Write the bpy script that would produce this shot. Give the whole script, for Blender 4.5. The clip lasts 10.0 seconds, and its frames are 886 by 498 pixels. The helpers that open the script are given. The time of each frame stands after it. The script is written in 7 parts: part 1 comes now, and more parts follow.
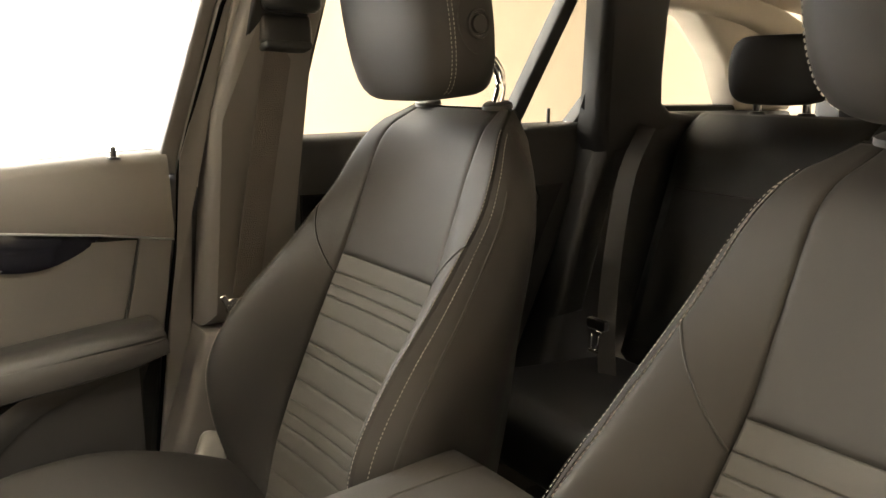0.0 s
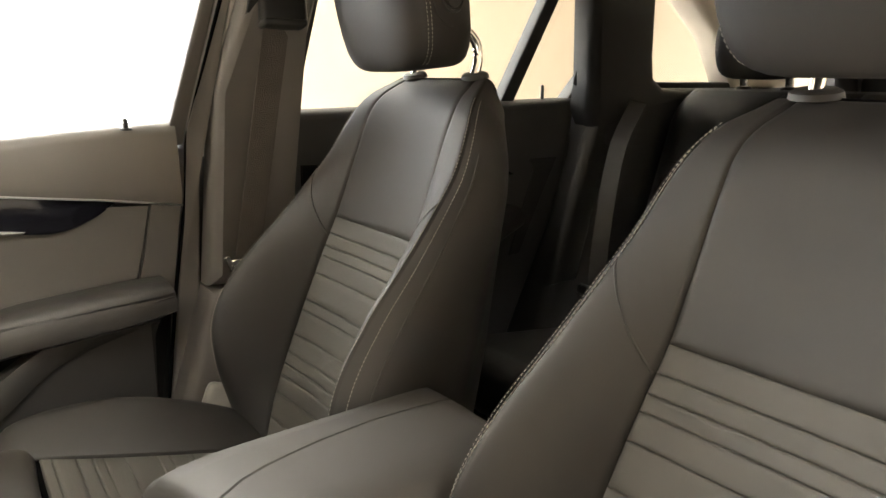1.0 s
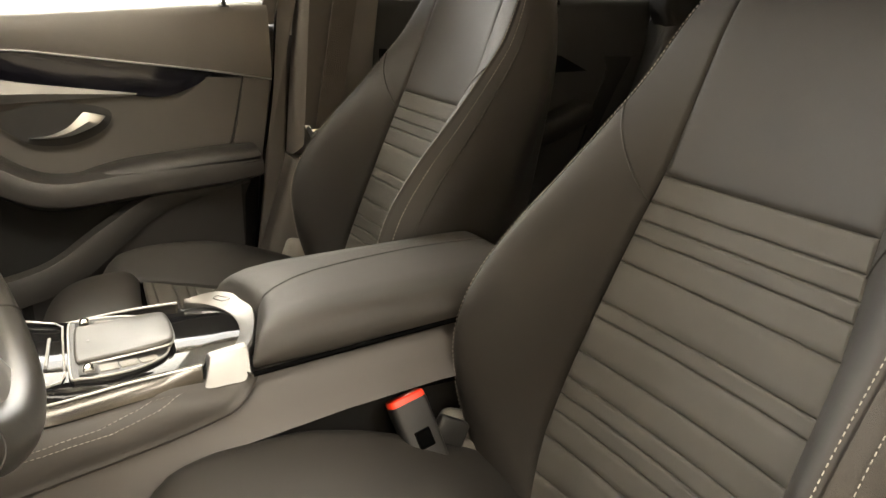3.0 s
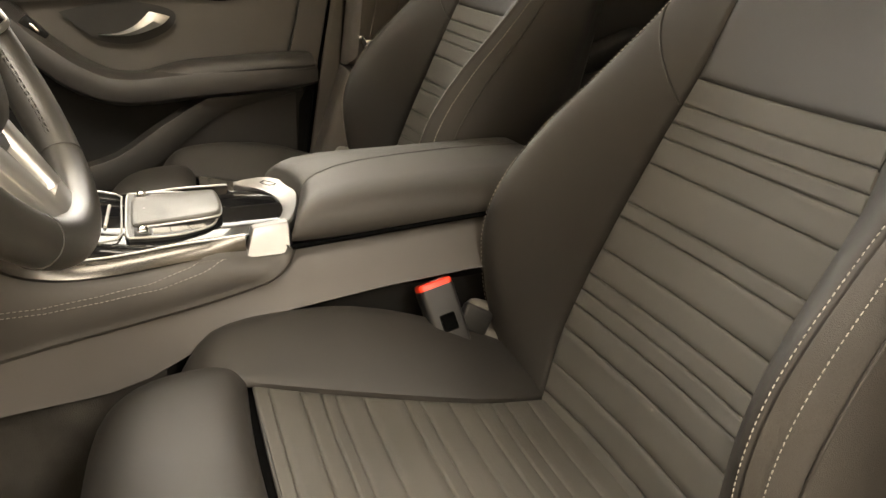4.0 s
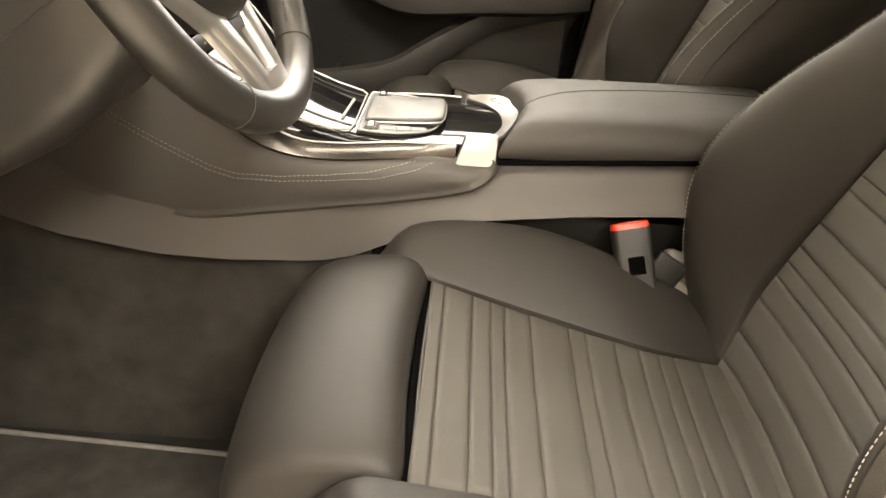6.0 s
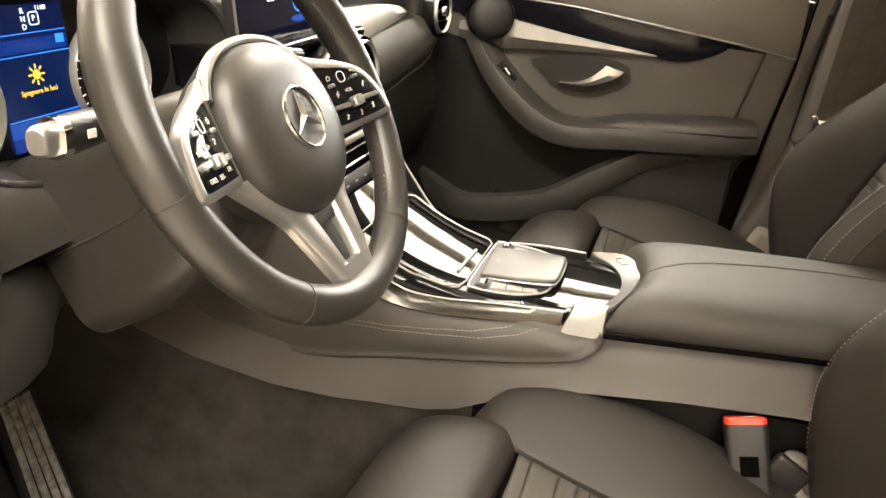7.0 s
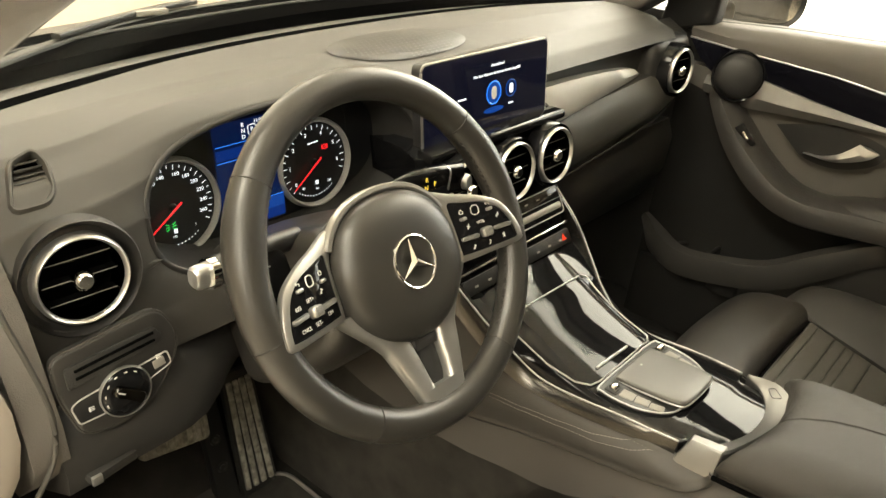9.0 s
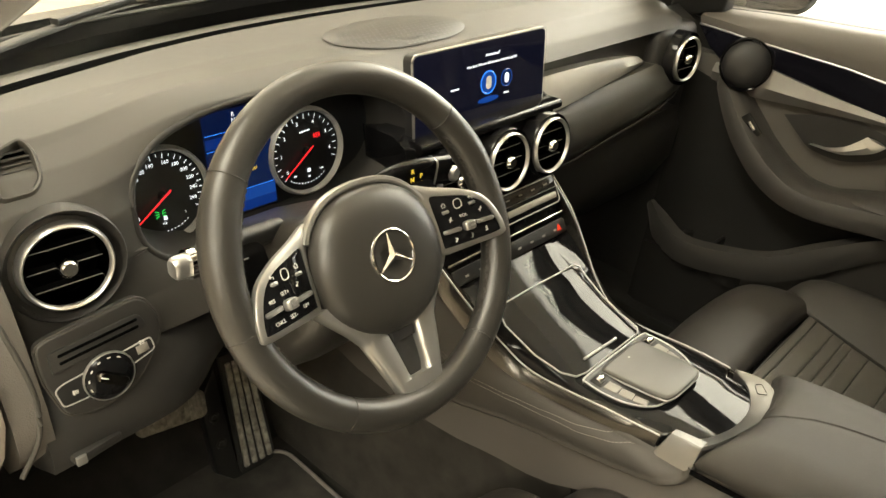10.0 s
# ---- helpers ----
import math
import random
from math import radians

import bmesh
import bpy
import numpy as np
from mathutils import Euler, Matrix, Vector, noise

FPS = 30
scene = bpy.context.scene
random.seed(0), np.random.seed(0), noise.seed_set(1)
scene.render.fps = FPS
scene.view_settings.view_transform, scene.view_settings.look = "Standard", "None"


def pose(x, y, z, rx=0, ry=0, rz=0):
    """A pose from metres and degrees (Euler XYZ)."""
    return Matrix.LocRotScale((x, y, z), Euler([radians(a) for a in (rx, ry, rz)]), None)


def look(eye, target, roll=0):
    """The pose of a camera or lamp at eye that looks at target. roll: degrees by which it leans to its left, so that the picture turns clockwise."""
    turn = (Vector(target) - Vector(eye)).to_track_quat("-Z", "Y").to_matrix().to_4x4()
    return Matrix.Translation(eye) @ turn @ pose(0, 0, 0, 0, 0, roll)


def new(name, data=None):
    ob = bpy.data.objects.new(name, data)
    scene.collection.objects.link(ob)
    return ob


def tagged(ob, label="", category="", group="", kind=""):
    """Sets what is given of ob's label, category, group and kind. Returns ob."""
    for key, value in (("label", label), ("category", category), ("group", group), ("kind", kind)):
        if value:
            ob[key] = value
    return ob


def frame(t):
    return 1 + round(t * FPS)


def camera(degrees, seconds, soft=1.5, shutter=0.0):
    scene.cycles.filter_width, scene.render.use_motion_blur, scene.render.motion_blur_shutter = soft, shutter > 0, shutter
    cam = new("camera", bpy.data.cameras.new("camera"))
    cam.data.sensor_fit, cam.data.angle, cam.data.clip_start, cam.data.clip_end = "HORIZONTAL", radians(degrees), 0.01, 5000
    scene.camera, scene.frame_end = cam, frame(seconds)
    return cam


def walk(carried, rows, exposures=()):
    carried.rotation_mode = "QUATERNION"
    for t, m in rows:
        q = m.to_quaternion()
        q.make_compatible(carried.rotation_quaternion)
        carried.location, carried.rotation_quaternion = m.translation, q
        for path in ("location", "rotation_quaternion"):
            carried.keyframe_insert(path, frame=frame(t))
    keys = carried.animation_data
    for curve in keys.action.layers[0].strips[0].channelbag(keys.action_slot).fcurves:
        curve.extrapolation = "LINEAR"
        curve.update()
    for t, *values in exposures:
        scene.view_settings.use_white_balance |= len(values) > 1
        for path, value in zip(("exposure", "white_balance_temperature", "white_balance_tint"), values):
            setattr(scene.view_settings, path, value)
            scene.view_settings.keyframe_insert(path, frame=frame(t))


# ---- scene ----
cam = camera(60.1, 10.0)
PATH = [
    (0, (-0.558, -0.29, 1.244), (1.017, -1.449, 0.827), 0.9),
    (0.5, (-0.615, -0.288, 1.234), (0.972, -1.427, 0.808), 0.7),
    (1, (-0.673, -0.291, 1.22), (0.938, -1.391, 0.775), 0.5),
    (1.5, (-0.732, -0.288, 1.204), (0.908, -1.329, 0.731), 0.3),
    (2, (-0.774, -0.291, 1.18), (0.897, -1.267, 0.673), 0.4),
    (2.5, (-0.807, -0.295, 1.158), (0.888, -1.203, 0.609), 0.8),
    (4, (-0.906, -0.302, 1.092), (0.813, -0.997, 0.344), 3.7),
    (4.5, (-0.935, -0.302, 1.078), (0.785, -0.91, 0.256), 4.8),
    (5, (-0.956, -0.306, 1.077), (0.773, -0.785, 0.195), 5.3),
    (5.2, (-0.963, -0.308, 1.082), (0.77, -0.734, 0.179), 5.6),
    (6.3, (-0.938, -0.422, 1.111), (0.825, -0.244, 0.184), 5.5),
    (6.5, (-0.914, -0.434, 1.134), (0.852, -0.157, 0.237), 5.3),
    (7, (-0.896, -0.478, 1.189), (0.865, 0.037, 0.392), 4.4),
    (7.5, (-0.91, -0.525, 1.262), (0.756, 0.267, 0.49), 3.7),
    (8, (-0.904, -0.569, 1.323), (0.646, 0.392, 0.503), 4.4),
    (8.5, (-0.871, -0.597, 1.364), (0.568, 0.468, 0.472), 4.6),
    (9, (-0.816, -0.616, 1.389), (0.536, 0.51, 0.438), 4.1),
    (9.5, (-0.788, -0.629, 1.395), (0.525, 0.505, 0.401), 4.3),
    (10, (-0.787, -0.645, 1.411), (0.506, 0.5, 0.402), 4.4),
]
walk(cam, [(t, look(eye, target, roll)) for t, eye, target, roll in PATH], [(0, 0.42, 6500, 10), (1.5, 0.28, 5850, 10), (2.0, 0.2, 5800, 10), (2.5, 0.12, 6200, 10), (4.5, -0.03, 6700, 11), (5.2, 0.05, 6700, 11), (6.4, 0.5, 6600, 12), (7.0, 0.42, 6600, 11), (7.6, 0.13, 6500, 8), (8.5, -0.12, 6800, 5), (10, -0.2, 6800, 4)])

# ---- light: unseen added ceiling panels, a bright side window, soft grey surroundings ----
world = bpy.data.worlds.new("world")
scene.world = world
world.use_nodes = True
world.node_tree.nodes["Background"].inputs[0].default_value = (1.0, 0.93, 0.82, 1)
world.node_tree.nodes["Background"].inputs[1].default_value = 0.02


def area(name, x, y, z, sx, sy, power, aim, tone=(1.0, 0.910, 0.765)):
    lamp = bpy.data.lights.new(name, "AREA")
    lamp.shape, lamp.size, lamp.size_y, lamp.energy, lamp.color = "RECTANGLE", sx, sy, power, tone
    ob = new(name, lamp)
    ob.matrix_world = look((x, y, z), aim)
    return ob


# x, y, watts, width and depth of each unseen panel added for the cabin
LAMPS = [(-1.5, -0.1, 92, 1.1, 1.1), (-1.9, -1.9, 66, 1.1, 1.1), (-3.6, -1.6, 185, 1.1, 1.1), (1.1, 2.5, 42, 1.1, 1.1), (0.4, 4.8, 165, 1.1, 1.1), (0.3, -4.2, 34, 1.1, 1.1), (3.4, 0.45, 190, 2.0, 2.9)]
for lx, ly, watts, wide, deep in LAMPS:
    area("added_panel_lamp", lx, ly, 3.28, wide, deep, watts, (lx, ly + 1e-4, 0))
area("side_window_lamp", 4.3, 0.3, 1.7, 4.0, 2.4, 300, (0, 0.3, 1.0), (1.0, 0.98, 0.95))


# ---- materials ----
def mat(name, color, rough=0.5, metal=0.0, vary=0.0, vscale=20.0, grain=0.0, gscale=900.0, grain2=0.0, gscale2=60.0,
        coat=0.0, emit=None, power=0.0, spec=0.5, rvary=0.0, island=0.0):
    """Procedural surface: base colour with broad variation, fine and coarse relief."""
    m = bpy.data.materials.new(name)
    m.use_nodes = True
    nt = m.node_tree
    b = nt.nodes["Principled BSDF"]
    b.inputs["Base Color"].default_value = (*color, 1)
    b.inputs["Roughness"].default_value = rough
    b.inputs["Metallic"].default_value = metal
    b.inputs["Coat Weight"].default_value = coat
    b.inputs["Coat Roughness"].default_value = 0.04
    b.inputs["Specular IOR Level"].default_value = spec
    if emit:
        b.inputs["Emission Color"].default_value = (*emit, 1)
        b.inputs["Emission Strength"].default_value = power
    co = nt.nodes.new("ShaderNodeTexCoord")
    if vary or rvary:
        n = nt.nodes.new("ShaderNodeTexNoise")
        n.inputs["Scale"].default_value = vscale
        n.inputs["Detail"].default_value = 5
        nt.links.new(co.outputs["Object"], n.inputs["Vector"])
        if vary:
            r = nt.nodes.new("ShaderNodeMapRange")
            r.inputs["From Min"].default_value, r.inputs["From Max"].default_value = 0.3, 0.7
            r.inputs["To Min"].default_value, r.inputs["To Max"].default_value = 1 - vary, 1 + vary
            nt.links.new(n.outputs["Fac"], r.inputs["Value"])
            h = nt.nodes.new("ShaderNodeHueSaturation")
            h.inputs["Color"].default_value = (*color, 1)
            nt.links.new(r.outputs["Result"], h.inputs["Value"])
            nt.links.new(h.outputs["Color"], b.inputs["Base Color"])
        if rvary:
            r2 = nt.nodes.new("ShaderNodeMapRange")
            r2.inputs["To Min"].default_value, r2.inputs["To Max"].default_value = max(0.02, rough - rvary), rough + rvary
            nt.links.new(n.outputs["Fac"], r2.inputs["Value"])
            nt.links.new(r2.outputs["Result"], b.inputs["Roughness"])
    last = None
    for amount, size, kind in ((grain2, gscale2, "n"), (grain, gscale, "v")):
        if amount:
            if kind == "v":
                tex = nt.nodes.new("ShaderNodeTexVoronoi")
                out = tex.outputs["Distance"]
            else:
                tex = nt.nodes.new("ShaderNodeTexNoise")
                out = tex.outputs["Fac"]
            tex.inputs["Scale"].default_value = size
            nt.links.new(co.outputs["Object"], tex.inputs["Vector"])
            bump = nt.nodes.new("ShaderNodeBump")
            bump.inputs["Strength"].default_value = amount
            bump.inputs["Distance"].default_value = 0.002
            nt.links.new(out, bump.inputs["Height"])
            if last:
                nt.links.new(last, bump.inputs["Normal"])
            last = bump.outputs["Normal"]
    if last:
        nt.links.new(last, b.inputs["Normal"])
    return m


def glass_mat(name, tint, rough=0.0, shine=0.5):
    m = bpy.data.materials.new(name)
    m.use_nodes = True
    nt = m.node_tree
    nt.nodes.remove(nt.nodes["Principled BSDF"])
    out = nt.nodes["Material Output"]
    tr, gl, mx, fr, pw, ad = (nt.nodes.new(k) for k in ("ShaderNodeBsdfTransparent", "ShaderNodeBsdfGlossy", "ShaderNodeMixShader", "ShaderNodeLayerWeight", "ShaderNodeMath", "ShaderNodeMath"))
    tr.inputs["Color"].default_value = (*tint, 1)
    gl.inputs["Roughness"].default_value = rough
    fr.inputs["Blend"].default_value = 0.5
    pw.operation, pw.inputs[1].default_value = "POWER", 5.0
    ad.operation, ad.inputs[1].default_value, ad.inputs[2].default_value = "MULTIPLY_ADD", shine, 0.015
    nt.links.new(fr.outputs["Facing"], pw.inputs[0])
    nt.links.new(pw.outputs[0], ad.inputs[0])
    nt.links.new(ad.outputs[0], mx.inputs[0])
    nt.links.new(tr.outputs[0], mx.inputs[1])
    nt.links.new(gl.outputs[0], mx.inputs[2])
    nt.links.new(mx.outputs[0], out.inputs["Surface"])
    return m


LEATHER = mat("black_leatherette", (0.0185, 0.0164, 0.0143), 0.58, vary=0.10, vscale=9, grain=0.10, gscale=1900, grain2=0.05, gscale2=45, rvary=0.06, spec=0.42)
FABRIC = mat("woven_seat_cloth", (0.056, 0.052, 0.045), 0.58, vary=0.10, vscale=14, grain=0.35, gscale=1500, grain2=0.10, gscale2=70, rvary=0.06)
SIDE_VINYL = mat("side_vinyl", (0.018, 0.016, 0.014), 0.50, vary=0.1, vscale=9, grain=0.2, gscale=1100)
THREAD = mat("pale_thread", (0.27, 0.255, 0.225), 0.8)
SEAM = mat("seam_shadow_piping", (0.02, 0.018, 0.016), 0.6)
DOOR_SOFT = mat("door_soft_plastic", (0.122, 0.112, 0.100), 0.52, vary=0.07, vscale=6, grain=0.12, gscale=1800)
# DOOR_SOFT's plastic in a darker copy; its colour carries the panel's shade
DOOR_SHADED = mat("door_soft_plastic_shaded", (0.076, 0.070, 0.0625), 0.52, vary=0.07, vscale=6, grain=0.12, gscale=1800)
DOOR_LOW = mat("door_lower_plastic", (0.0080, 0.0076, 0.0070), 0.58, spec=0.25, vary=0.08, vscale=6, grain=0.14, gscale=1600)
DASH_SOFT = mat("dash_soft_skin", (0.036, 0.0338, 0.0294), 0.56, vary=0.06, vscale=5, grain=0.16, gscale=1500, grain2=0.0, gscale2=25, rvary=0.05)
DASH_PAD = mat("dash_lower_pad_skin", (0.038, 0.0365, 0.032), 0.52, vary=0.06, vscale=5, grain=0.16, gscale=1500, rvary=0.05)
DASH_DARK = mat("dash_dark_plastic", (0.017, 0.016, 0.015), 0.5, vary=0.08, vscale=8, grain=0.10, gscale=1800)
PILLAR = mat("pillar_plastic", (0.105, 0.096, 0.087), 0.55, vary=0.07, vscale=5, grain=0.2, gscale=700)
REAR_DARK = mat("rear_dark_plastic", (0.013, 0.0125, 0.012), 0.55, vary=0.08, vscale=6, grain=0.2, gscale=600)
BELT = mat("belt_webbing", (0.075, 0.066, 0.056), 0.75, vary=0.08, vscale=30, grain=0.5, gscale=500)
PIANO = mat("piano_black", (0.006, 0.006, 0.0065), 0.025, spec=0.17, rvary=0.012, vscale=3)
ALU = mat("satin_aluminium", (0.48, 0.48, 0.475), 0.33, metal=0.9, vary=0.05, vscale=60, rvary=0.05)
ALU_WOOD = mat("brushed_trim", (0.33, 0.32, 0.295), 0.46, metal=0.5, vary=0.06, vscale=25)
CHROME = mat("chrome", (0.86, 0.85, 0.83), 0.10, metal=1.0)
RUBBER = mat("black_rubber", (0.016, 0.016, 0.015), 0.6, grain2=0.1)
BLACK = mat("black_plastic", (0.012, 0.012, 0.012), 0.35, vary=0.1, vscale=20, grain=0.15, gscale=900)
GREY_PAD = mat("grey_touch_pad", (0.20, 0.19, 0.17), 0.38, vary=0.05, vscale=20, grain=0.2, gscale=1300)
TOUCH_PAD = mat("satin_touch_pad", (0.062, 0.059, 0.053), 0.30, vary=0.05, vscale=20, grain=0.08, gscale=1800, spec=0.4)
CARPET = mat("black_carpet", (0.026, 0.024, 0.0215), 0.95, vary=0.35, vscale=18, grain=0.5, gscale=900, grain2=0.25, gscale2=160, spec=0.1)
WHEEL_LEATHER = mat("wheel_leather", (0.024, 0.0225, 0.020), 0.34, vary=0.08, vscale=12, grain=0.09, gscale=2200, rvary=0.06)
HEADLINER = mat("headliner_cloth", (0.62, 0.56, 0.47), 0.9, vary=0.04, vscale=12, grain=0.4, gscale=500)
PAINT = mat("pale_body_paint", (0.29, 0.255, 0.22), 0.25, coat=1.0, vary=0.03, vscale=3)
RED = mat("red_button_plastic", (0.85, 0.05, 0.02), 0.35, vary=0.05, vscale=60)
GLASS = glass_mat("car_glass", (0.97, 0.975, 0.965))
SCREEN_GLASS = glass_mat("coated_front_glass", (0.97, 0.97, 0.955), shine=0.05)
MIRROR = mat("mirror_glass", (0.9, 0.9, 0.88), 0.02, metal=1.0)
PEDAL_METAL = mat("worn_pedal_rubber", (0.26, 0.25, 0.22), 0.55, vary=0.5, vscale=90, grain2=0.6, gscale2=140)
WALL = mat("showroom_plaster", (0.52, 0.462, 0.378), 0.9, vary=0.04, vscale=1.2, grain2=0.05, gscale2=40)
FLOOR = mat("showroom_floor", (0.74, 0.69, 0.61), 0.35, vary=0.08, vscale=1.5, rvary=0.1)
CEIL = mat("showroom_ceiling", (0.80, 0.77, 0.70), 0.9, vary=0.03, vscale=1)
LIT_WALL = mat("daylit_window_panel", (0.8, 0.8, 0.8), 0.9, emit=(1.0, 0.985, 0.95), power=3.2)
PANEL_LIGHT = mat("added_light_panel", (0.9, 0.9, 0.9), 0.9, emit=(1.0, 0.95, 0.86), power=8.0)
DIAL = mat("dial_face", (0.006, 0.006, 0.007), 0.3)
SCREEN_OFF = mat("display_glass", (0.004, 0.004, 0.008), 0.08, coat=0.6, emit=(0.002, 0.003, 0.010), power=1.0)
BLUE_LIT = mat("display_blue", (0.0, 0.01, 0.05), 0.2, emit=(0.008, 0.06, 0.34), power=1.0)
BLUE_DEEP = mat("display_deep_blue", (0.0, 0.01, 0.05), 0.2, emit=(0.003, 0.007, 0.045), power=1.0)
BLUE_GLOW = mat("display_bright_blue", (0.0, 0.02, 0.1), 0.2, emit=(0.03, 0.22, 1.0), power=1.6)
WHITE_LIT = mat("lit_white_marks", (0.3, 0.3, 0.3), 0.4, emit=(0.85, 0.88, 1.0), power=1.6)
RED_LIT = mat("lit_red_needle", (0.3, 0.0, 0.0), 0.4, emit=(1.0, 0.025, 0.035), power=1.7)
GREEN_LIT = mat("lit_green_symbol", (0.0, 0.2, 0.0), 0.4, emit=(0.03, 0.8, 0.12), power=1.2)
AMBER_LIT = mat("lit_amber_symbol", (0.3, 0.2, 0.0), 0.4, emit=(1.0, 0.65, 0.08), power=1.2)
LINE = mat("silver_lacquer_line", (0.40, 0.395, 0.385), 0.38, metal=0.35, vary=0.04, vscale=40)
KNEE = mat("knee_pad_leatherette", (0.048, 0.0435, 0.0385), 0.58, vary=0.08, vscale=9, grain=0.2, gscale=1200, rvary=0.05)
ARM_LID = mat("armrest_leatherette", (0.034, 0.031, 0.0275), 0.55, vary=0.08, vscale=9, grain=0.2, gscale=1200, rvary=0.05, spec=0.4)
SHROUD = mat("column_shroud_plastic", (0.022, 0.020, 0.018), 0.34, vary=0.08, vscale=10, grain=0.12, gscale=1200, spec=0.6)
TRIM_BLACK = mat("black_lacquer_trim", (0.006, 0.006, 0.009), 0.10, spec=0.28, rvary=0.03, vscale=4)
CONSOLE = mat("console_plastic", (0.056, 0.050, 0.0445), 0.52, vary=0.07, vscale=6, grain=0.12, gscale=1800)
DOOR_SILVER = mat("satin_door_silver", (0.155, 0.148, 0.137), 0.46, metal=0.6, vary=0.06, vscale=25)
# Front seats' leatherette, darkened to carry the rear cabin's shade
REAR_LEATHER_SHADED = mat("rear_leatherette_shaded", (0.0085, 0.008, 0.0075), 0.6, vary=0.1, vscale=9, grain=0.1, gscale=1600, spec=0.3)
DASH_MID = mat("lower_fascia_plastic", (0.029, 0.027, 0.024), 0.5, vary=0.06, vscale=6, grain=0.12, gscale=1600)
RAIL_SILVER = mat("polished_side_rail", (0.060, 0.056, 0.051), 0.24, metal=0.85, vary=0.04, vscale=12, rvary=0.03)
SPOKE_SILVER = mat("satin_spoke_silver", (0.34, 0.335, 0.32), 0.33, metal=0.8, vary=0.05, vscale=40, rvary=0.05)
ARCH_SILVER = mat("polished_arch_silver", (0.20, 0.197, 0.192), 0.40, metal=0.92, vary=0.05, vscale=40, rvary=0.05)
MAT_PILE = mat("mat_pile", (0.052, 0.0485, 0.0435), 0.95, vary=0.3, vscale=22, grain=0.5, gscale=900, grain2=0.25, gscale2=160, spec=0.1)
BINDING = mat("mat_edge_binding", (0.16, 0.15, 0.135), 0.7, vary=0.15, vscale=60, grain2=0.3, gscale2=300)
GAP_CARPET = mat("console_foot_carpet", (0.043, 0.0395, 0.035), 0.95, vary=0.3, vscale=18, grain=0.5, gscale=900, grain2=0.25, gscale2=160, spec=0.1)
BUCKLE_BLACK = mat("buckle_black_plastic", (0.016, 0.0155, 0.015), 0.42, vary=0.1, vscale=20, grain=0.15, gscale=900)
VOID = mat("deep_black_gap", (0.003, 0.003, 0.003), 0.9, spec=0.0)
DOOR_ARM = mat("door_arm_leatherette", (0.031, 0.0285, 0.026), 0.46, vary=0.08, vscale=9, grain=0.2, gscale=1200, rvary=0.05)
POCKET = mat("door_pocket_plastic", (0.025, 0.0232, 0.0208), 0.5, vary=0.08, vscale=8, grain=0.16, gscale=1500)
# Seat cloth with the rear cabin's shade in its colour
REAR_CLOTH_SHADED = mat("rear_cloth_shaded", (0.014, 0.013, 0.012), 0.75, vary=0.12, vscale=14, grain=0.3, gscale=1500, spec=0.3)
BLUE_MID = mat("display_mid_blue", (0.0, 0.01, 0.05), 0.2, emit=(0.004, 0.025, 0.20), power=1.0)
RAIL = mat("polished_dark_metal", (0.055, 0.052, 0.048), 0.13, metal=1.0, vary=0.06, vscale=20, rvary=0.05)
GUN = mat("gunmetal_spoke", (0.25, 0.245, 0.235), 0.38, metal=0.75, vary=0.05, vscale=40)
WHITE_INK = mat("white_print", (0.62, 0.61, 0.58), 0.6)
GREY_INK = mat("grey_print", (0.30, 0.29, 0.27), 0.6)


# ---- mesh helpers ----
def finish(bm, name, material, angle=40):
    me = bpy.data.meshes.new(name)
    bm.normal_update()
    bm.to_mesh(me)
    bm.free()
    me.materials.append(material)
    for p in me.polygons:
        p.use_smooth = True
    me.set_sharp_from_angle(angle=radians(angle))
    return me


def part(name, bm, material, parent, label="", m=None, angle=40):
    ob = new(name, finish(bm, name, material, angle))
    ob.parent = parent
    if m is not None:
        ob.matrix_basis = m
    if label:
        ob["label"] = label
    return ob


def thing(name, label, category, group="", kind="", m=None):
    ob = new(name)
    ob.empty_display_size = 0.05
    if m is not None:
        ob.matrix_basis = m
    return tagged(ob, label, category, group, kind)


def solid(name, bm, material, label, category, group="", kind="", m=None, angle=40):
    ob = new(name, finish(bm, name, material, angle))
    if m is not None:
        ob.matrix_basis = m
    return tagged(ob, label, category, group, kind)


def from_lists(verts, faces):
    bm = bmesh.new()
    vs = [bm.verts.new(v) for v in verts]
    for f in faces:
        if len(set(f)) > 2:
            try:
                bm.faces.new([vs[i] for i in f])
            except ValueError:
                pass
    return bm


def rbox(sx, sy, sz, r=0.004, seg=2, m=None):
    bm = bmesh.new()
    bmesh.ops.create_cube(bm, size=1)
    bmesh.ops.scale(bm, vec=(sx, sy, sz), verts=bm.verts)
    if r:
        bmesh.ops.bevel(bm, geom=list(bm.edges), offset=min(r, 0.49 * min(sx, sy, sz)), segments=seg, profile=0.5, affect="EDGES")
    if m is not None:
        bm.transform(m)
    return bm


def prism(poly, depth, r=0.0, seg=2, m=None):
    """A polygon in local x, y, pushed up along z by depth, with rounded rim."""
    bm = bmesh.new()
    lo = [bm.verts.new((x, y, 0)) for x, y in poly]
    hi = [bm.verts.new((x, y, depth)) for x, y in poly]
    n = len(poly)
    bm.faces.new(lo[::-1])
    top = bm.faces.new(hi)
    for i in range(n):
        bm.faces.new((lo[i], lo[(i + 1) % n], hi[(i + 1) % n], hi[i]))
    bmesh.ops.recalc_face_normals(bm, faces=bm.faces)
    if r:
        bmesh.ops.bevel(bm, geom=list(top.edges), offset=r, segments=seg, profile=0.5, affect="EDGES")
    if m is not None:
        bm.transform(m)
    return bm


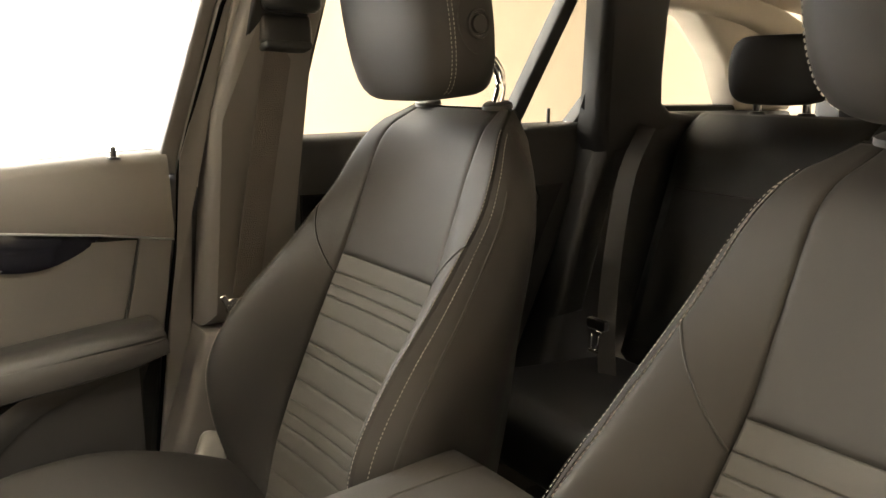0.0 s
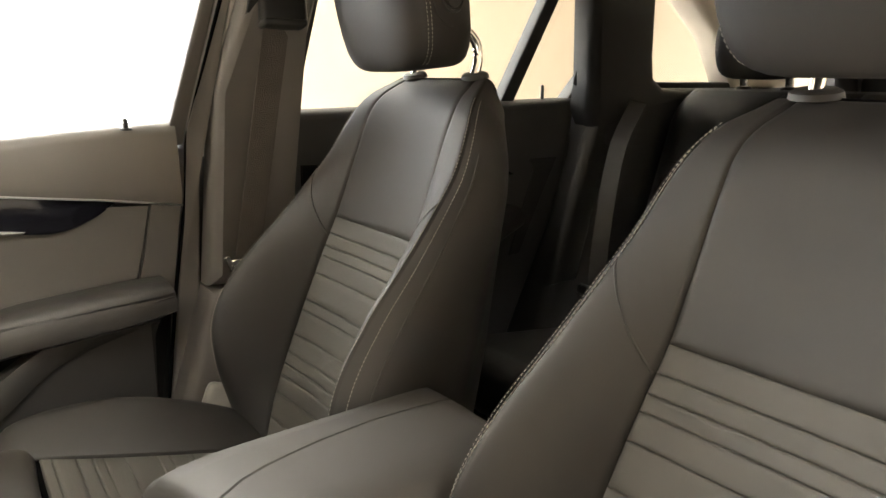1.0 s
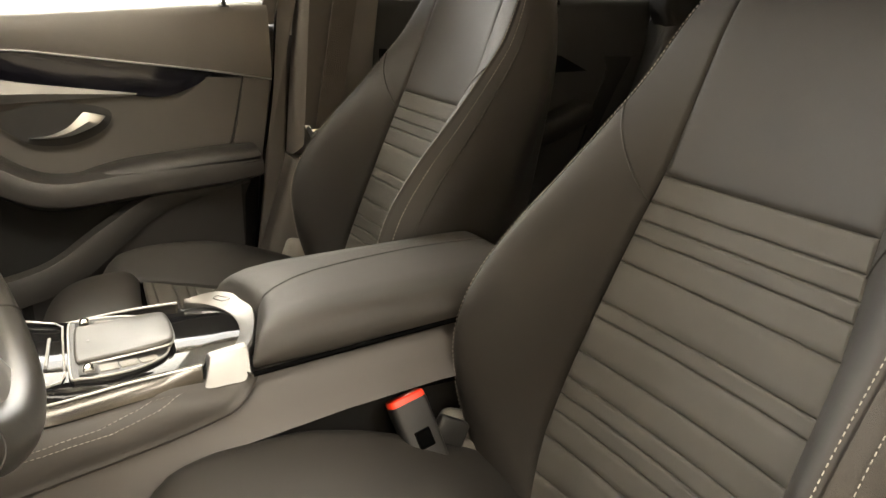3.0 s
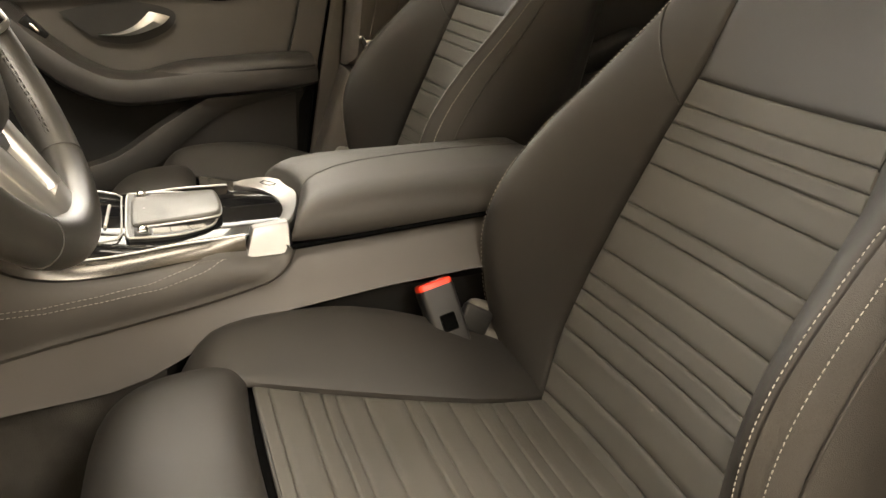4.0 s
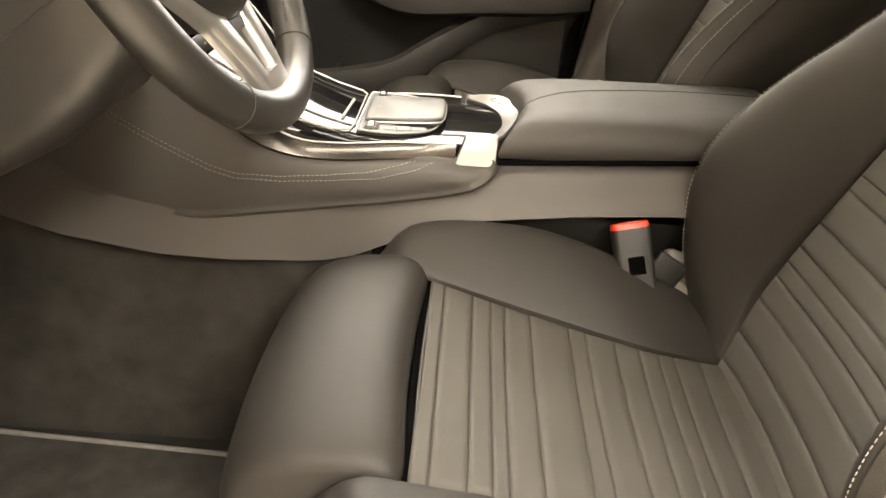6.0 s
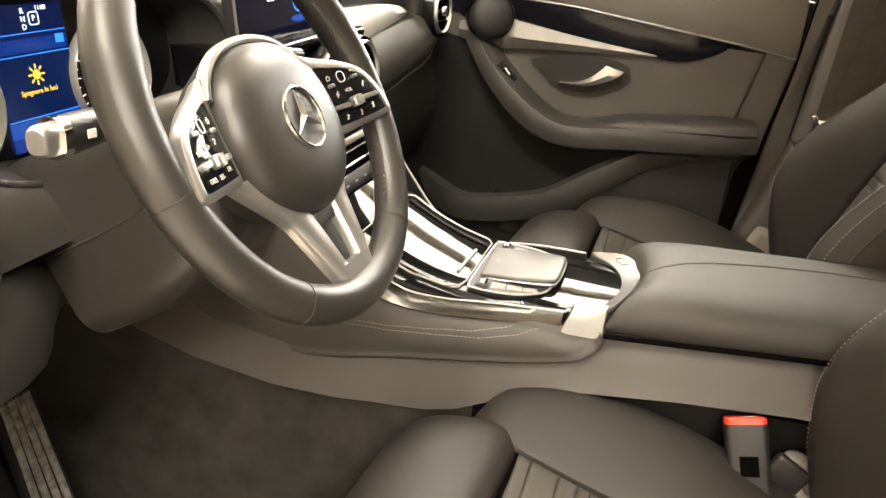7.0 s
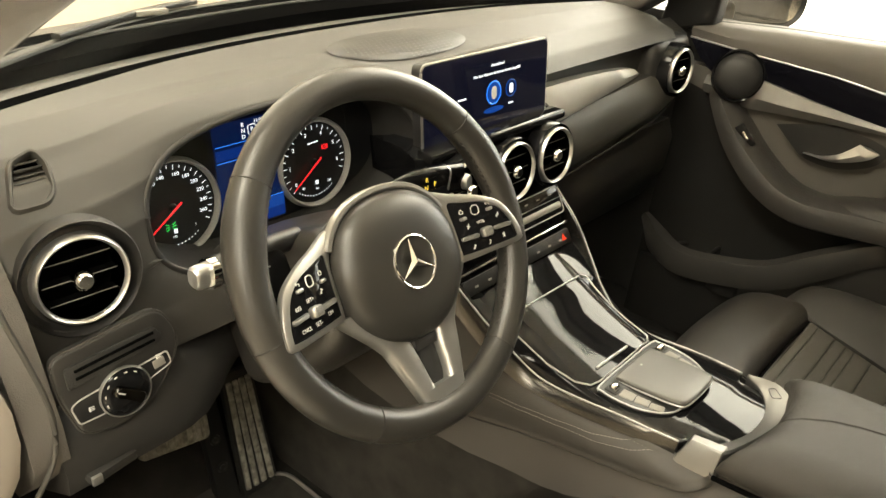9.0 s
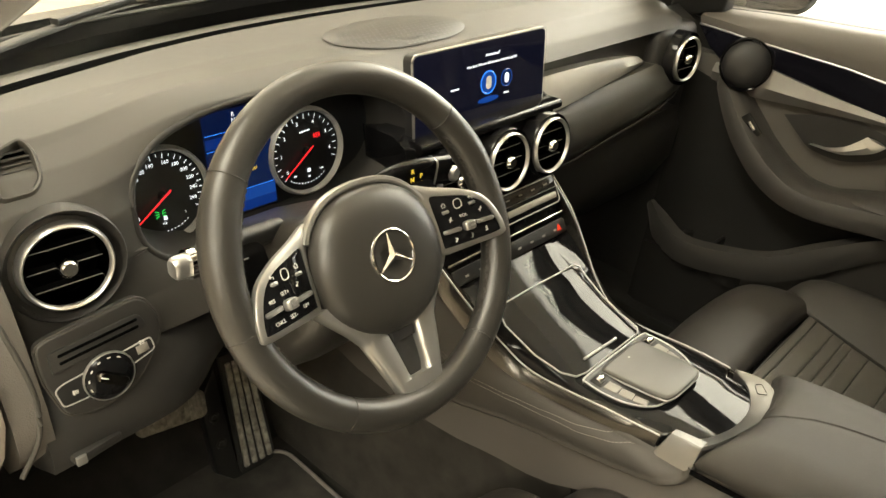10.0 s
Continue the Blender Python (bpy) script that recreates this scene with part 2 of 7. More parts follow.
def lathe(profile, n=32, m=None, arc=(0, 360)):
    """Turns (radius, height) pairs round z."""
    full = arc[1] - arc[0] >= 359.9
    k = n if full else n + 1
    verts, faces = [], []
    for i in range(k):
        a = radians(arc[0] + (arc[1] - arc[0]) * i / n)
        verts += [(r * math.cos(a), r * math.sin(a), z) for r, z in profile]
    p = len(profile)
    for i in range(n):
        j = (i + 1) % k
        for q in range(p - 1):
            faces.append((i * p + q, j * p + q, j * p + q + 1, i * p + q + 1))
    bm = from_lists(verts, faces)
    bmesh.ops.remove_doubles(bm, verts=bm.verts, dist=1e-6)
    bmesh.ops.recalc_face_normals(bm, faces=bm.faces)
    if m is not None:
        bm.transform(m)
    return bm


def loft(rings, closed=True, caps=True):
    """Skins rings of equal length."""
    n = len(rings[0])
    verts = [v for ring in rings for v in ring]
    faces = []
    for i in range(len(rings) - 1):
        for q in range(n if closed else n - 1):
            w = (q + 1) % n
            faces.append((i * n + q, i * n + w, (i + 1) * n + w, (i + 1) * n + q))
    if caps and closed:
        faces.append(tuple(range(n))[::-1])
        faces.append(tuple((len(rings) - 1) * n + q for q in range(n)))
    bm = from_lists(verts, faces)
    bmesh.ops.recalc_face_normals(bm, faces=bm.faces)
    return bm


def spline(pts, n):
    """n points on a smooth curve through pts."""
    p = [Vector(q) for q in pts]
    out = []
    for i in range(n):
        t = i / (n - 1) * (len(p) - 1)
        k = min(int(t), len(p) - 2)
        f = t - k
        a, b = p[k], p[k + 1]
        z = p[k - 1] if k else 2 * a - b
        d = p[k + 2] if k + 2 < len(p) else 2 * b - a
        out.append(0.5 * (2 * a + (b - z) * f + (2 * z - 5 * a + 4 * b - d) * f * f + (3 * a - 3 * b + d - z) * f ** 3))
    return out


def sweep(pts, section, up=(0, 0, 1), closed=False, scale=None, caps=True):
    """Carries a closed 2D section (side, up) along points."""
    p = [Vector(q) for q in pts]
    rings = []
    for i, q in enumerate(p):
        if closed:
            d = p[(i + 1) % len(p)] - p[i - 1]
        else:
            d = p[min(i + 1, len(p) - 1)] - p[max(i - 1, 0)]
        d.normalize()
        side = d.cross(Vector(up)).normalized()
        u = side.cross(d).normalized()
        k = scale[i] if scale else 1
        rings.append([q + side * (a * k) + u * (b * k) for a, b in section])
    if closed:
        rings.append(rings[0])
    bm = loft(rings, True, caps and not closed)
    if closed:
        bmesh.ops.remove_doubles(bm, verts=bm.verts, dist=1e-6)
    return bm


def circle(r, n=8, rx=None):
    return [((rx or r) * math.cos(2 * math.pi * i / n), r * math.sin(2 * math.pi * i / n)) for i in range(n)]


def rrect(w, h, r, n=4):
    """Rounded rectangle outline, centred."""
    out = []
    for cx, cy, a0 in ((w / 2 - r, h / 2 - r, 0), (-w / 2 + r, h / 2 - r, 90), (-w / 2 + r, -h / 2 + r, 180), (w / 2 - r, -h / 2 + r, 270)):
        for i in range(n + 1):
            a = radians(a0 + 90 * i / n)
            out.append((cx + r * math.cos(a), cy + r * math.sin(a)))
    return out


def tube(pts, r, n=8, closed=False):
    return sweep(pts, circle(r, n), up=(0.13, 0.07, 0.99), closed=closed)


def edges_of(a, b, n, tight=0.0):
    """n steps from a to b; with tight, extra steps that far inside both ends."""
    out = [a + (b - a) * i / n for i in range(n + 1)]
    if tight:
        s = 1 if b > a else -1
        out += [a + s * tight * f for f in (0.35, 1)] + [b - s * tight * f for f in (0.35, 1)]
    return sorted(set(round(v, 6) for v in out), reverse=b < a)


def outward(f, u, v, hint):
    """1 where the sheet's own normal points along hint, else -1."""
    e = 1e-4
    n = (Vector(f(u + e, v)) - Vector(f(u - e, v))).cross(Vector(f(u, v + e)) - Vector(f(u, v - e)))
    return 1 if n.dot(Vector(hint)) >= 0 else -1


def patch(f, us, vs, curl=0.0035, rim=0.006, sides=(1, 1, 1, 1), swell=0.0, hint=(0, 1, 0.35)):
    """A sheet f(u, v) whose chosen borders (u0, u1, v0, v1) dip inwards like a sewn seam."""
    verts, faces = [], []
    e = 1e-4
    u0, u1, v0, v1 = us[0], us[-1], vs[0], vs[-1]
    turn = outward(f, (u0 + u1) / 2, (v0 + v1) / 2, hint)
    for v in vs:
        for u in us:
            p = Vector(f(u, v))
            pu, pv = Vector(f(u + e, v)) - Vector(f(u - e, v)), Vector(f(u, v + e)) - Vector(f(u, v - e))
            nrm = pu.cross(pv)
            nrm = nrm.normalized() * turn if nrm.length else Vector((0, 0, 1))
            lu, lv = pu.length / (2 * e), pv.length / (2 * e)
            ds = [abs(u - u0) * lu, abs(u - u1) * lu, abs(v - v0) * lv, abs(v - v1) * lv]
            drop = 0
            for d, on in zip(ds, sides):
                if on:
                    drop = max(drop, max(0, 1 - d / rim) ** 2)
            puff = swell * math.sin(math.pi * (u - u0) / (u1 - u0)) * math.sin(math.pi * (v - v0) / (v1 - v0))
            verts.append(p + nrm * (puff - curl * drop))
    n = len(us)
    for j in range(len(vs) - 1):
        for i in range(n - 1):
            faces.append((j * n + i, j * n + i + 1, (j + 1) * n + i + 1, (j + 1) * n + i))
    return from_lists(verts, faces)


def stitches(pts, normals, length=0.0036, gap=0.0021, r=0.00052):
    """Short thread dashes along a line, joined."""
    p = [Vector(q) for q in pts]
    run, marks, at = 0.0, [], 0.0
    for a, b, nn in zip(p[:-1], p[1:], normals):
        seg = (b - a).length
        while at <= run + seg:
            marks.append((a + (b - a) * ((at - run) / seg if seg else 0), (b - a).normalized(), Vector(nn)))
            at += length + gap
        run += seg
    verts, faces = [], []
    for c, d, nn in marks:
        s = d.cross(nn).normalized()
        k = len(verts)
        for e, w in ((-0.5, 0.5), (-0.3, 1), (0.3, 1), (0.5, 0.5)):
            q = c + d * (e * length)
            verts += [q + s * (r * w), q + nn * (r * 1.5 * w), q - s * (r * w)]
        for i in range(3):
            o = k + i * 3
            faces += [(o, o + 1, o + 4, o + 3), (o + 1, o + 2, o + 5, o + 4)]
        faces += [(k, k + 2, k + 1), (k + 9, k + 10, k + 11)]
    return from_lists(verts, faces)


def lettering(name, text, size, material, parent, m, align="CENTER", label=""):
    """Raised flat letters in the built-in font, local x to the right, y up."""
    c = bpy.data.curves.new(name, "FONT")
    c.body, c.size, c.align_x, c.align_y, c.extrude = text, size, align, "CENTER", 0.0002
    c.resolution_u = 2
    t = bpy.data.objects.new(name, c)
    me = bpy.data.meshes.new_from_object(t)
    bpy.data.objects.remove(t)
    me.materials.clear()
    me.materials.append(material)
    ob = new(name, me)
    ob.parent, ob.matrix_basis = parent, m
    if label:
        ob["label"] = label
    return ob


def merge(*bms):
    """Joins bmeshes of one part into the first."""
    a = bms[0]
    for b in bms[1:]:
        me = bpy.data.meshes.new("tmp")
        b.to_mesh(me)
        b.free()
        a.from_mesh(me)
        bpy.data.meshes.remove(me)
    return a


def facing(x, y, z, normal, up=(0, 0, 1)):
    """A pose whose local z points along normal and local y as far up as it can."""
    n = Vector(normal).normalized()
    xx = Vector(up).cross(n).normalized()
    yy = n.cross(xx)
    mm = Matrix((xx, yy, n)).transposed().to_4x4()
    return Matrix.Translation((x, y, z)) @ mm


def inset(outline, d):
    """An outline drawn in by d all round."""
    n, out = len(outline), []
    area_ = sum(outline[i - 1][0] * outline[i][1] - outline[i][0] * outline[i - 1][1] for i in range(n))
    sgn = 1 if area_ > 0 else -1
    for i in range(n):
        t = (Vector(outline[(i + 1) % n]) - Vector(outline[i - 1])).normalized()
        out.append((outline[i][0] - sgn * t.y * d, outline[i][1] + sgn * t.x * d))
    return out


def soft_poly(poly, r=0.006):
    """A polygon with its corners cut round."""
    out, n = [], len(poly)
    for i in range(n):
        a, b, c = Vector(poly[i - 1]), Vector(poly[i]), Vector(poly[(i + 1) % n])
        p, q = b + (a - b).normalized() * min(r, (a - b).length * 0.4), b + (c - b).normalized() * min(r, (c - b).length * 0.4)
        out += [tuple(p.lerp(b, f).lerp(b.lerp(q, f), f)) for f in (0, 0.25, 0.5, 0.75, 1)]
    return out


def curve_at(table, x):
    return float(np.interp(x, [a for a, _ in table], [b for _, b in table]))


# ---- showroom round the car ----
def block(name, x0, x1, y0, y1, z0, z1, material, label, category, kind="structure", r=0.0):
    bm = rbox(x1 - x0, y1 - y0, z1 - z0, r)
    return solid(name, bm, material, label, category, kind=kind, m=pose((x0 + x1) / 2, (y0 + y1) / 2, (z0 + z1) / 2))


block("ground", -7, 7, -8, 8, -0.2, 0, FLOOR, "pale polished concrete showroom floor", "floor")
block("ceiling", -5, 5, -7, 7, 3.3, 3.5, CEIL, "plain pale showroom ceiling", "ceiling")
block("wall_south", -5, 5, -6.2, -6.0, 0, 3.3, WALL, "plain warm beige plaster wall", "wall")
block("wall_north", -5, 5, 6.0, 6.2, 0, 3.3, WALL, "plain warm beige plaster wall", "wall")
block("wall_west", -5.2, -5, -6.2, 6.2, 0, 3.3, WALL, "plain warm beige plaster wall", "wall")
block("wall_east_1", 4.6, 4.8, -6.2, -1.7, 0, 3.3, WALL, "plain warm beige plaster wall", "wall")
block("wall_east_2", 4.6, 4.8, 2.4, 6.2, 0, 3.3, WALL, "plain warm beige plaster wall", "wall")
block("wall_east_3", 4.6, 4.8, -1.7, 2.4, 0, 0.3, WALL, "plain warm beige plaster wall under a window", "wall")
block("wall_east_4", 4.6, 4.8, -1.7, 2.4, 3.0, 3.3, WALL, "plain warm beige plaster wall over a window", "wall")
block("window_1", 4.66, 4.70, -1.7, 2.4, 0.3, 3.0, LIT_WALL, "large white daylit frosted window", "window")
# glowing faces of the added panels, out of view above the car
for lx, ly, watts, wide, deep in LAMPS:
    block("added_ceiling_light", lx - wide / 2 - 0.03, lx + wide / 2 + 0.03, ly - deep / 2 - 0.03, ly + deep / 2 + 0.03, 3.285, 3.299, PANEL_LIGHT, "unseen white ceiling light panel, added to light the cabin", "light")


# ---- car shell ----
def side_x(z):
    """Inner face of the car's flank: upright below the sill line, leaning in above it."""
    return 0.755 if z < 1.14 else 0.755 - 0.42 * (z - 1.14)


def flank(poly, off, thick, r=0.0, hand=1):
    """A plate on the flank from a polygon of (y, z), its inner face off metres inside."""
    bm = bmesh.new()
    a = [bm.verts.new((hand * (side_x(z) - off), y, z)) for y, z in poly]
    b = [bm.verts.new((hand * (side_x(z) - off + thick), y, z)) for y, z in poly]
    n = len(poly)
    top = bm.faces.new(a)
    bm.faces.new(b[::-1])
    for i in range(n):
        bm.faces.new((b[i], b[(i + 1) % n], a[(i + 1) % n], a[i]))
    bmesh.ops.recalc_face_normals(bm, faces=bm.faces)
    if r:
        bmesh.ops.bevel(bm, geom=list(top.edges), offset=r, segments=3, profile=0.5, affect="EDGES")
    return bm


block("car_floor", -0.74, 0.74, -2.45, 0.55, 0.24, 0.31, CARPET, "black carpeted car floor", "floor")
solid("bulkhead", prism([(0.30, 0.30), (0.62, 0.62), (0.62, 1.07), (0.66, 1.07), (0.66, 0.26), (0.30, 0.26)], 1.46,
      m=Matrix.Translation((-0.73, 0, 0)) @ Matrix(((0, 0, 1, 0), (1, 0, 0, 0), (0, 1, 0, 0), (0, 0, 0, 1)))), CARPET,
      "black carpeted footwell bulkhead", "bulkhead", kind="structure")

# roof with pale lining
rings = []
for y in np.linspace(-2.55, -0.42, 12):
    sag = 0.05 * ((y + 1.3) / 1.2) ** 2
    zc = 1.545 - sag
    half = 0.585 - 0.02 * abs(y + 1.3)
    lo = [(x * half, y, zc - 0.075 * abs(x) ** 3.2) for x in np.linspace(-1, 1, 15)]
    hi = [(x * half * 1.04, y, zc + 0.05 - 0.075 * abs(x) ** 3.2) for x in np.linspace(1, -1, 15)]
    rings.append(lo + hi)
solid("roof", loft(rings), HEADLINER, "pale beige cloth car roof lining", "roof", kind="structure")
for hand in (1, -1):
    rail = [(hand * 0.60, -2.45, 1.34), (hand * 0.595, -2.0, 1.44), (hand * 0.60, -1.3, 1.475), (hand * 0.60, -0.6, 1.465), (hand * 0.60, -0.38, 1.43)]
    solid("roof_rail", sweep(spline(rail, 14), rrect(0.09, 0.07, 0.025)), HEADLINER, "pale lined roof side rail", "trim", kind="structure")

# front screen pillars and glass
for hand in (1, -1):
    o_ = 0.0 if hand > 0 else 0.032
    line = [(hand * (0.685 + o_), 0.30, 1.03), (hand * (0.675 + o_), 0.1, 1.165), (hand * (0.66 + o_), -0.1, 1.275), (hand * (0.635 + o_), -0.38, 1.42)]
    solid("screen_pillar", sweep(spline(line, 10), rrect(0.10, 0.07, 0.022)), PILLAR if hand > 0 else PAINT,
          "grey plastic front screen pillar trim" if hand > 0 else "pale painted front screen pillar", "pillar", kind="structure")


def screen_point(u, v, lift=0.0):
    x = u * 0.63
    y0, z0 = 0.46 - 0.60 * x * x, 1.085
    y1, z1 = -0.40 - 0.10 * x * x, 1.475 - 0.06 * x * x
    return (x, y0 + (y1 - y0) * v, z0 + (z1 - z0) * v + 0.02 * math.sin(math.pi * v) + lift)


verts, faces = [], []
for lift in (0, 0.005):
    verts += [screen_point(u, v, lift) for v in np.linspace(0, 1, 9) for u in np.linspace(-1, 1, 13)]
for k in (0, 117):
    faces += [(k + j * 13 + i, k + j * 13 + i + 1, k + j * 13 + i + 14, k + j * 13 + i + 13) for j in range(8) for i in range(12)]
screen = solid("front_screen", from_lists(verts, faces), SCREEN_GLASS, "clear laminated front screen glass", "glass", kind="structure")
screen.visible_shadow = False
# black rubber cowl, wipers and bonnet edge in front of the glass
foot = spline([(-0.70, 0.235, 0), (-0.60, 0.285, 0), (-0.495, 0.325, 0), (-0.36, 0.362, 0), (-0.19, 0.388, 0), (0.0, 0.402, 0), (0.19, 0.388, 0), (0.36, 0.362, 0), (0.55, 0.305, 0), (0.70, 0.235, 0)], 40)
rings = []
for p in foot:
    rings.append([(p.x, p.y - 0.004, 1.06), (p.x, p.y - 0.002, 1.117), (p.x, p.y + 0.006, 1.1195), (p.x, p.y + 0.030, 1.122), (p.x, p.y + 0.055, 1.127), (p.x, p.y + 0.075, 1.129), (p.x, p.y + 0.082, 1.122), (p.x, p.y + 0.082, 1.06)])
solid("cowl_seal", loft(rings), VOID, "black rubber seal along the front screen's foot", "trim", kind="structure")
solid("cowl_ledge", tube([(p.x, p.y + 0.040, 1.1255) for p in foot], 0.0028, 7), RUBBER, "thin grey ledge on the black seal", "trim", kind="structure")
cowl = [[p.x, p.y + 0.06] for p in foot]
solid("cowl", sweep([(x, y + 0.09, 1.085) for x, y in cowl], rrect(0.14, 0.03, 0.01)), BLACK, "black plastic cowl panel under the wipers", "cowl", kind="structure")
for wx0, wx1, dy in ((-0.56, 0.02, 0.03), (-0.10, 0.50, 0.05)):
    w = thing("wiper", "black wiper arm resting at the screen's foot", "wiper", "front wipers")
    pts = [(x, 0.46 - 0.60 * x * x + dy, 1.118 + 0.006 * math.sin((x - wx0) * 5)) for x in np.linspace(wx0, wx1, 10)]
    part("blade", sweep(pts, rrect(0.016, 0.012, 0.003)), RUBBER, w)
    part("arm", sweep([(p[0] + 0.03, p[1] + 0.012, p[2] + 0.012) for p in pts[2:7]], rrect(0.014, 0.008, 0.002)), BLACK, w)
    part("clip", rbox(0.05, 0.012, 0.008, 0.002, m=Matrix.Translation((pts[5][0], pts[5][1] - 0.01, pts[5][2] + 0.012))), GREY_PAD, w)
bonnet = [[(x, y, 1.06 - 0.10 * ((y - 0.55) / 0.9) ** 2 - 0.05 * abs(x / 0.8) ** 3) for x in np.linspace(-0.8, 0.8, 13)] +
          [(x, y, 0.95 - 0.10 * ((y - 0.55) / 0.9) ** 2) for x in np.linspace(0.8, -0.8, 13)] for y in np.linspace(0.60, 1.5, 8)]
solid("bonnet", loft(bonnet), PAINT, "pale painted car bonnet beyond the screen", "bonnet", kind="structure")

# flank on the passenger's side: sill, door frame, pillars, glass
block("flank_skin", 0.785, 0.83, -2.5, 0.70, 0.20, 1.085, REAR_DARK, "dark inner skin of the car flank", "flank")
block("kick_panel", -0.76, -0.72, 0.06, 0.70, 0.24, 1.05, DOOR_LOW, "dark plastic kick panel beside the pedals", "panel", r=0.008)
block("sill_inner", 0.66, 0.80, -1.75, 0.45, 0.24, 0.40, DOOR_LOW, "dark plastic door sill", "sill", r=0.012)
block("sill_outer", -0.86, -0.66, -1.0, 0.45, 0.24, 0.40, DOOR_LOW, "dark plastic door sill on the open side", "sill", r=0.012)
solid("door_frame", flank([(-0.655, 1.09), (-0.715, 1.36), (-0.735, 1.46), (-0.775, 1.46), (-0.738, 1.36), (-0.695, 1.09)], 0.004, 0.05, 0.006), PILLAR,
      "grey plastic window frame of the front door", "frame", kind="structure")
solid("door_seal", flank([(-0.690, 0.45), (-0.612, 0.45), (-0.66, 0.85), (-0.69, 1.12), (-0.738, 1.36), (-0.775, 1.46), (-0.80, 1.46), (-0.762, 1.36), (-0.716, 1.12), (-0.70, 0.85)], 0.02, 0.06, 0.006), PILLAR,
      "grey plastic edge beside the door on the middle pillar", "trim", kind="structure")
gap_ = [(-0.605, 0.45), (-0.655, 0.84), (-0.682, 1.0), (-0.688, 1.09), (-0.694, 1.12), (-0.741, 1.36), (-0.778, 1.46)]
solid("door_gap", tube([(side_x(z) - 0.022, y, z) for y, z in gap_], 0.0035, 6), VOID, "dark gap between the door and the middle pillar", "gap", kind="structure")
solid("frame_edge", flank([(-0.712, 1.07), (-0.756, 1.36), (-0.775, 1.46), (-0.787, 1.46), (-0.768, 1.36), (-0.724, 1.07)], 0.028, 0.02, 0.003), ALU_WOOD,
      "pale edge strip beside the door seal", "trim", kind="structure")
pil = thing("middle_pillar", "grey plastic middle pillar trim with belt slot", "pillar", kind="structure")
part("upper_trim", flank([(-0.70, 0.835), (-0.725, 1.19), (-0.765, 1.36), (-0.785, 1.47), (-0.92, 1.47), (-0.895, 1.36), (-0.875, 1.19), (-0.875, 0.825)], 0.075, 0.055, 0.022), PILLAR, pil)
part("lower_trim", flank([(-0.60, 0.40), (-0.635, 0.62), (-0.70, 0.83), (-0.875, 0.82), (-0.87, 0.40)], 0.085, 0.09, 0.02), PILLAR, pil)
part("belt_slot", flank([(-0.748, 1.19), (-0.775, 1.40), (-0.865, 1.40), (-0.85, 1.19)], 0.079, 0.02, 0.004), DOOR_LOW, pil)
bl = thing("front_belt", "grey brown seat belt hanging from the middle pillar", "seat belt", m=None)
pts = spline([(0.598, -0.825, 1.345), (0.60, -0.81, 1.27), (0.625, -0.79, 1.10), (0.635, -0.765, 0.93), (0.635, -0.745, 0.80), (0.63, -0.73, 0.60)], 18)
part("webbing", sweep(pts, rrect(0.0016, 0.050, 0.0007, 1), up=(0.15, -1, 0)), BELT, bl)
part("guide", rbox(0.028, 0.085, 0.05, 0.010, 3, m=pose(0.597, -0.825, 1.325, 0, 8, 0)), BLACK, bl, "black belt guide loop")
part("guide_lip", rbox(0.036, 0.078, 0.012, 0.005, 3, m=pose(0.588, -0.822, 1.300, 0, 12, 0)), RUBBER, bl)
part("guide_cover", rbox(0.03, 0.10, 0.08, 0.014, 3, m=pose(0.592, -0.83, 1.39, 0, 22, 0)), BLACK, bl)
part("buckle_tongue", merge(rbox(0.010, 0.062, 0.026, 0.004, 2, m=pose(0.626, -0.752, 0.885, 0, 0, 0)), rbox(0.004, 0.010, 0.036, 0.0015, 1, m=pose(0.622, -0.722, 0.888, -25, 0, 0))), CHROME, bl, "metal belt tongue")

rd = thing("rear_door", "dark plastic rear door with lock pin", "car door", kind="structure")
part("panel", flank([(-0.885, 0.42), (-0.885, 1.148), (-1.30, 1.158), (-1.625, 1.166), (-1.60, 0.95), (-1.45, 0.62), (-1.36, 0.42)], 0.04, 0.07, 0.02), REAR_DARK, rd)
part("armrest", sweep(spline([(0.70, -0.90, 0.86), (0.665, -1.05, 0.84), (0.665, -1.25, 0.85), (0.70, -1.42, 0.90)], 10), rrect(0.08, 0.055, 0.022)), REAR_LEATHER_SHADED, rd)
part("trim_strip", flank([(-0.90, 0.985), (-0.90, 1.045), (-1.50, 1.03), (-1.46, 0.99)], 0.046, 0.02, 0.004), PIANO, rd)
part("end_strip", flank([(-1.475, 1.028), (-1.565, 1.028), (-1.515, 0.93), (-1.455, 0.80), (-1.425, 0.80), (-1.49, 1.0)], 0.05, 0.02, 0.004), DOOR_LOW, rd)
part("lock_pin", merge(lathe([(0, 0.03), (0.004, 0.028), (0.0045, 0.0), (0.0035, -0.02)], 10, m=pose(0.735, -1.535, 1.168)), lathe([(0.011, 0), (0.009, 0.004), (0.0, 0.004)], 12, m=pose(0.735, -1.535, 1.158))), BLACK, rd, "black lock pin")
part("quarter_bar", flank([(-1.405, 1.15), (-1.475, 1.47), (-1.51, 1.47), (-1.445, 1.15)], 0.015, 0.035, 0.006), RUBBER, rd, "black slanting window bar")
part("window_frame", flank([(-0.885, 1.14), (-0.91, 1.47), (-0.93, 1.47), (-0.905, 1.14)], 0.012, 0.03, 0.004), RUBBER, rd)
part("rear_frame", flank([(-1.605, 1.15), (-1.648, 1.23), (-1.56, 1.44), (-1.53, 1.47), (-1.60, 1.47), (-1.70, 1.23), (-1.68, 1.15)], 0.015, 0.04, 0.006), RUBBER, rd)
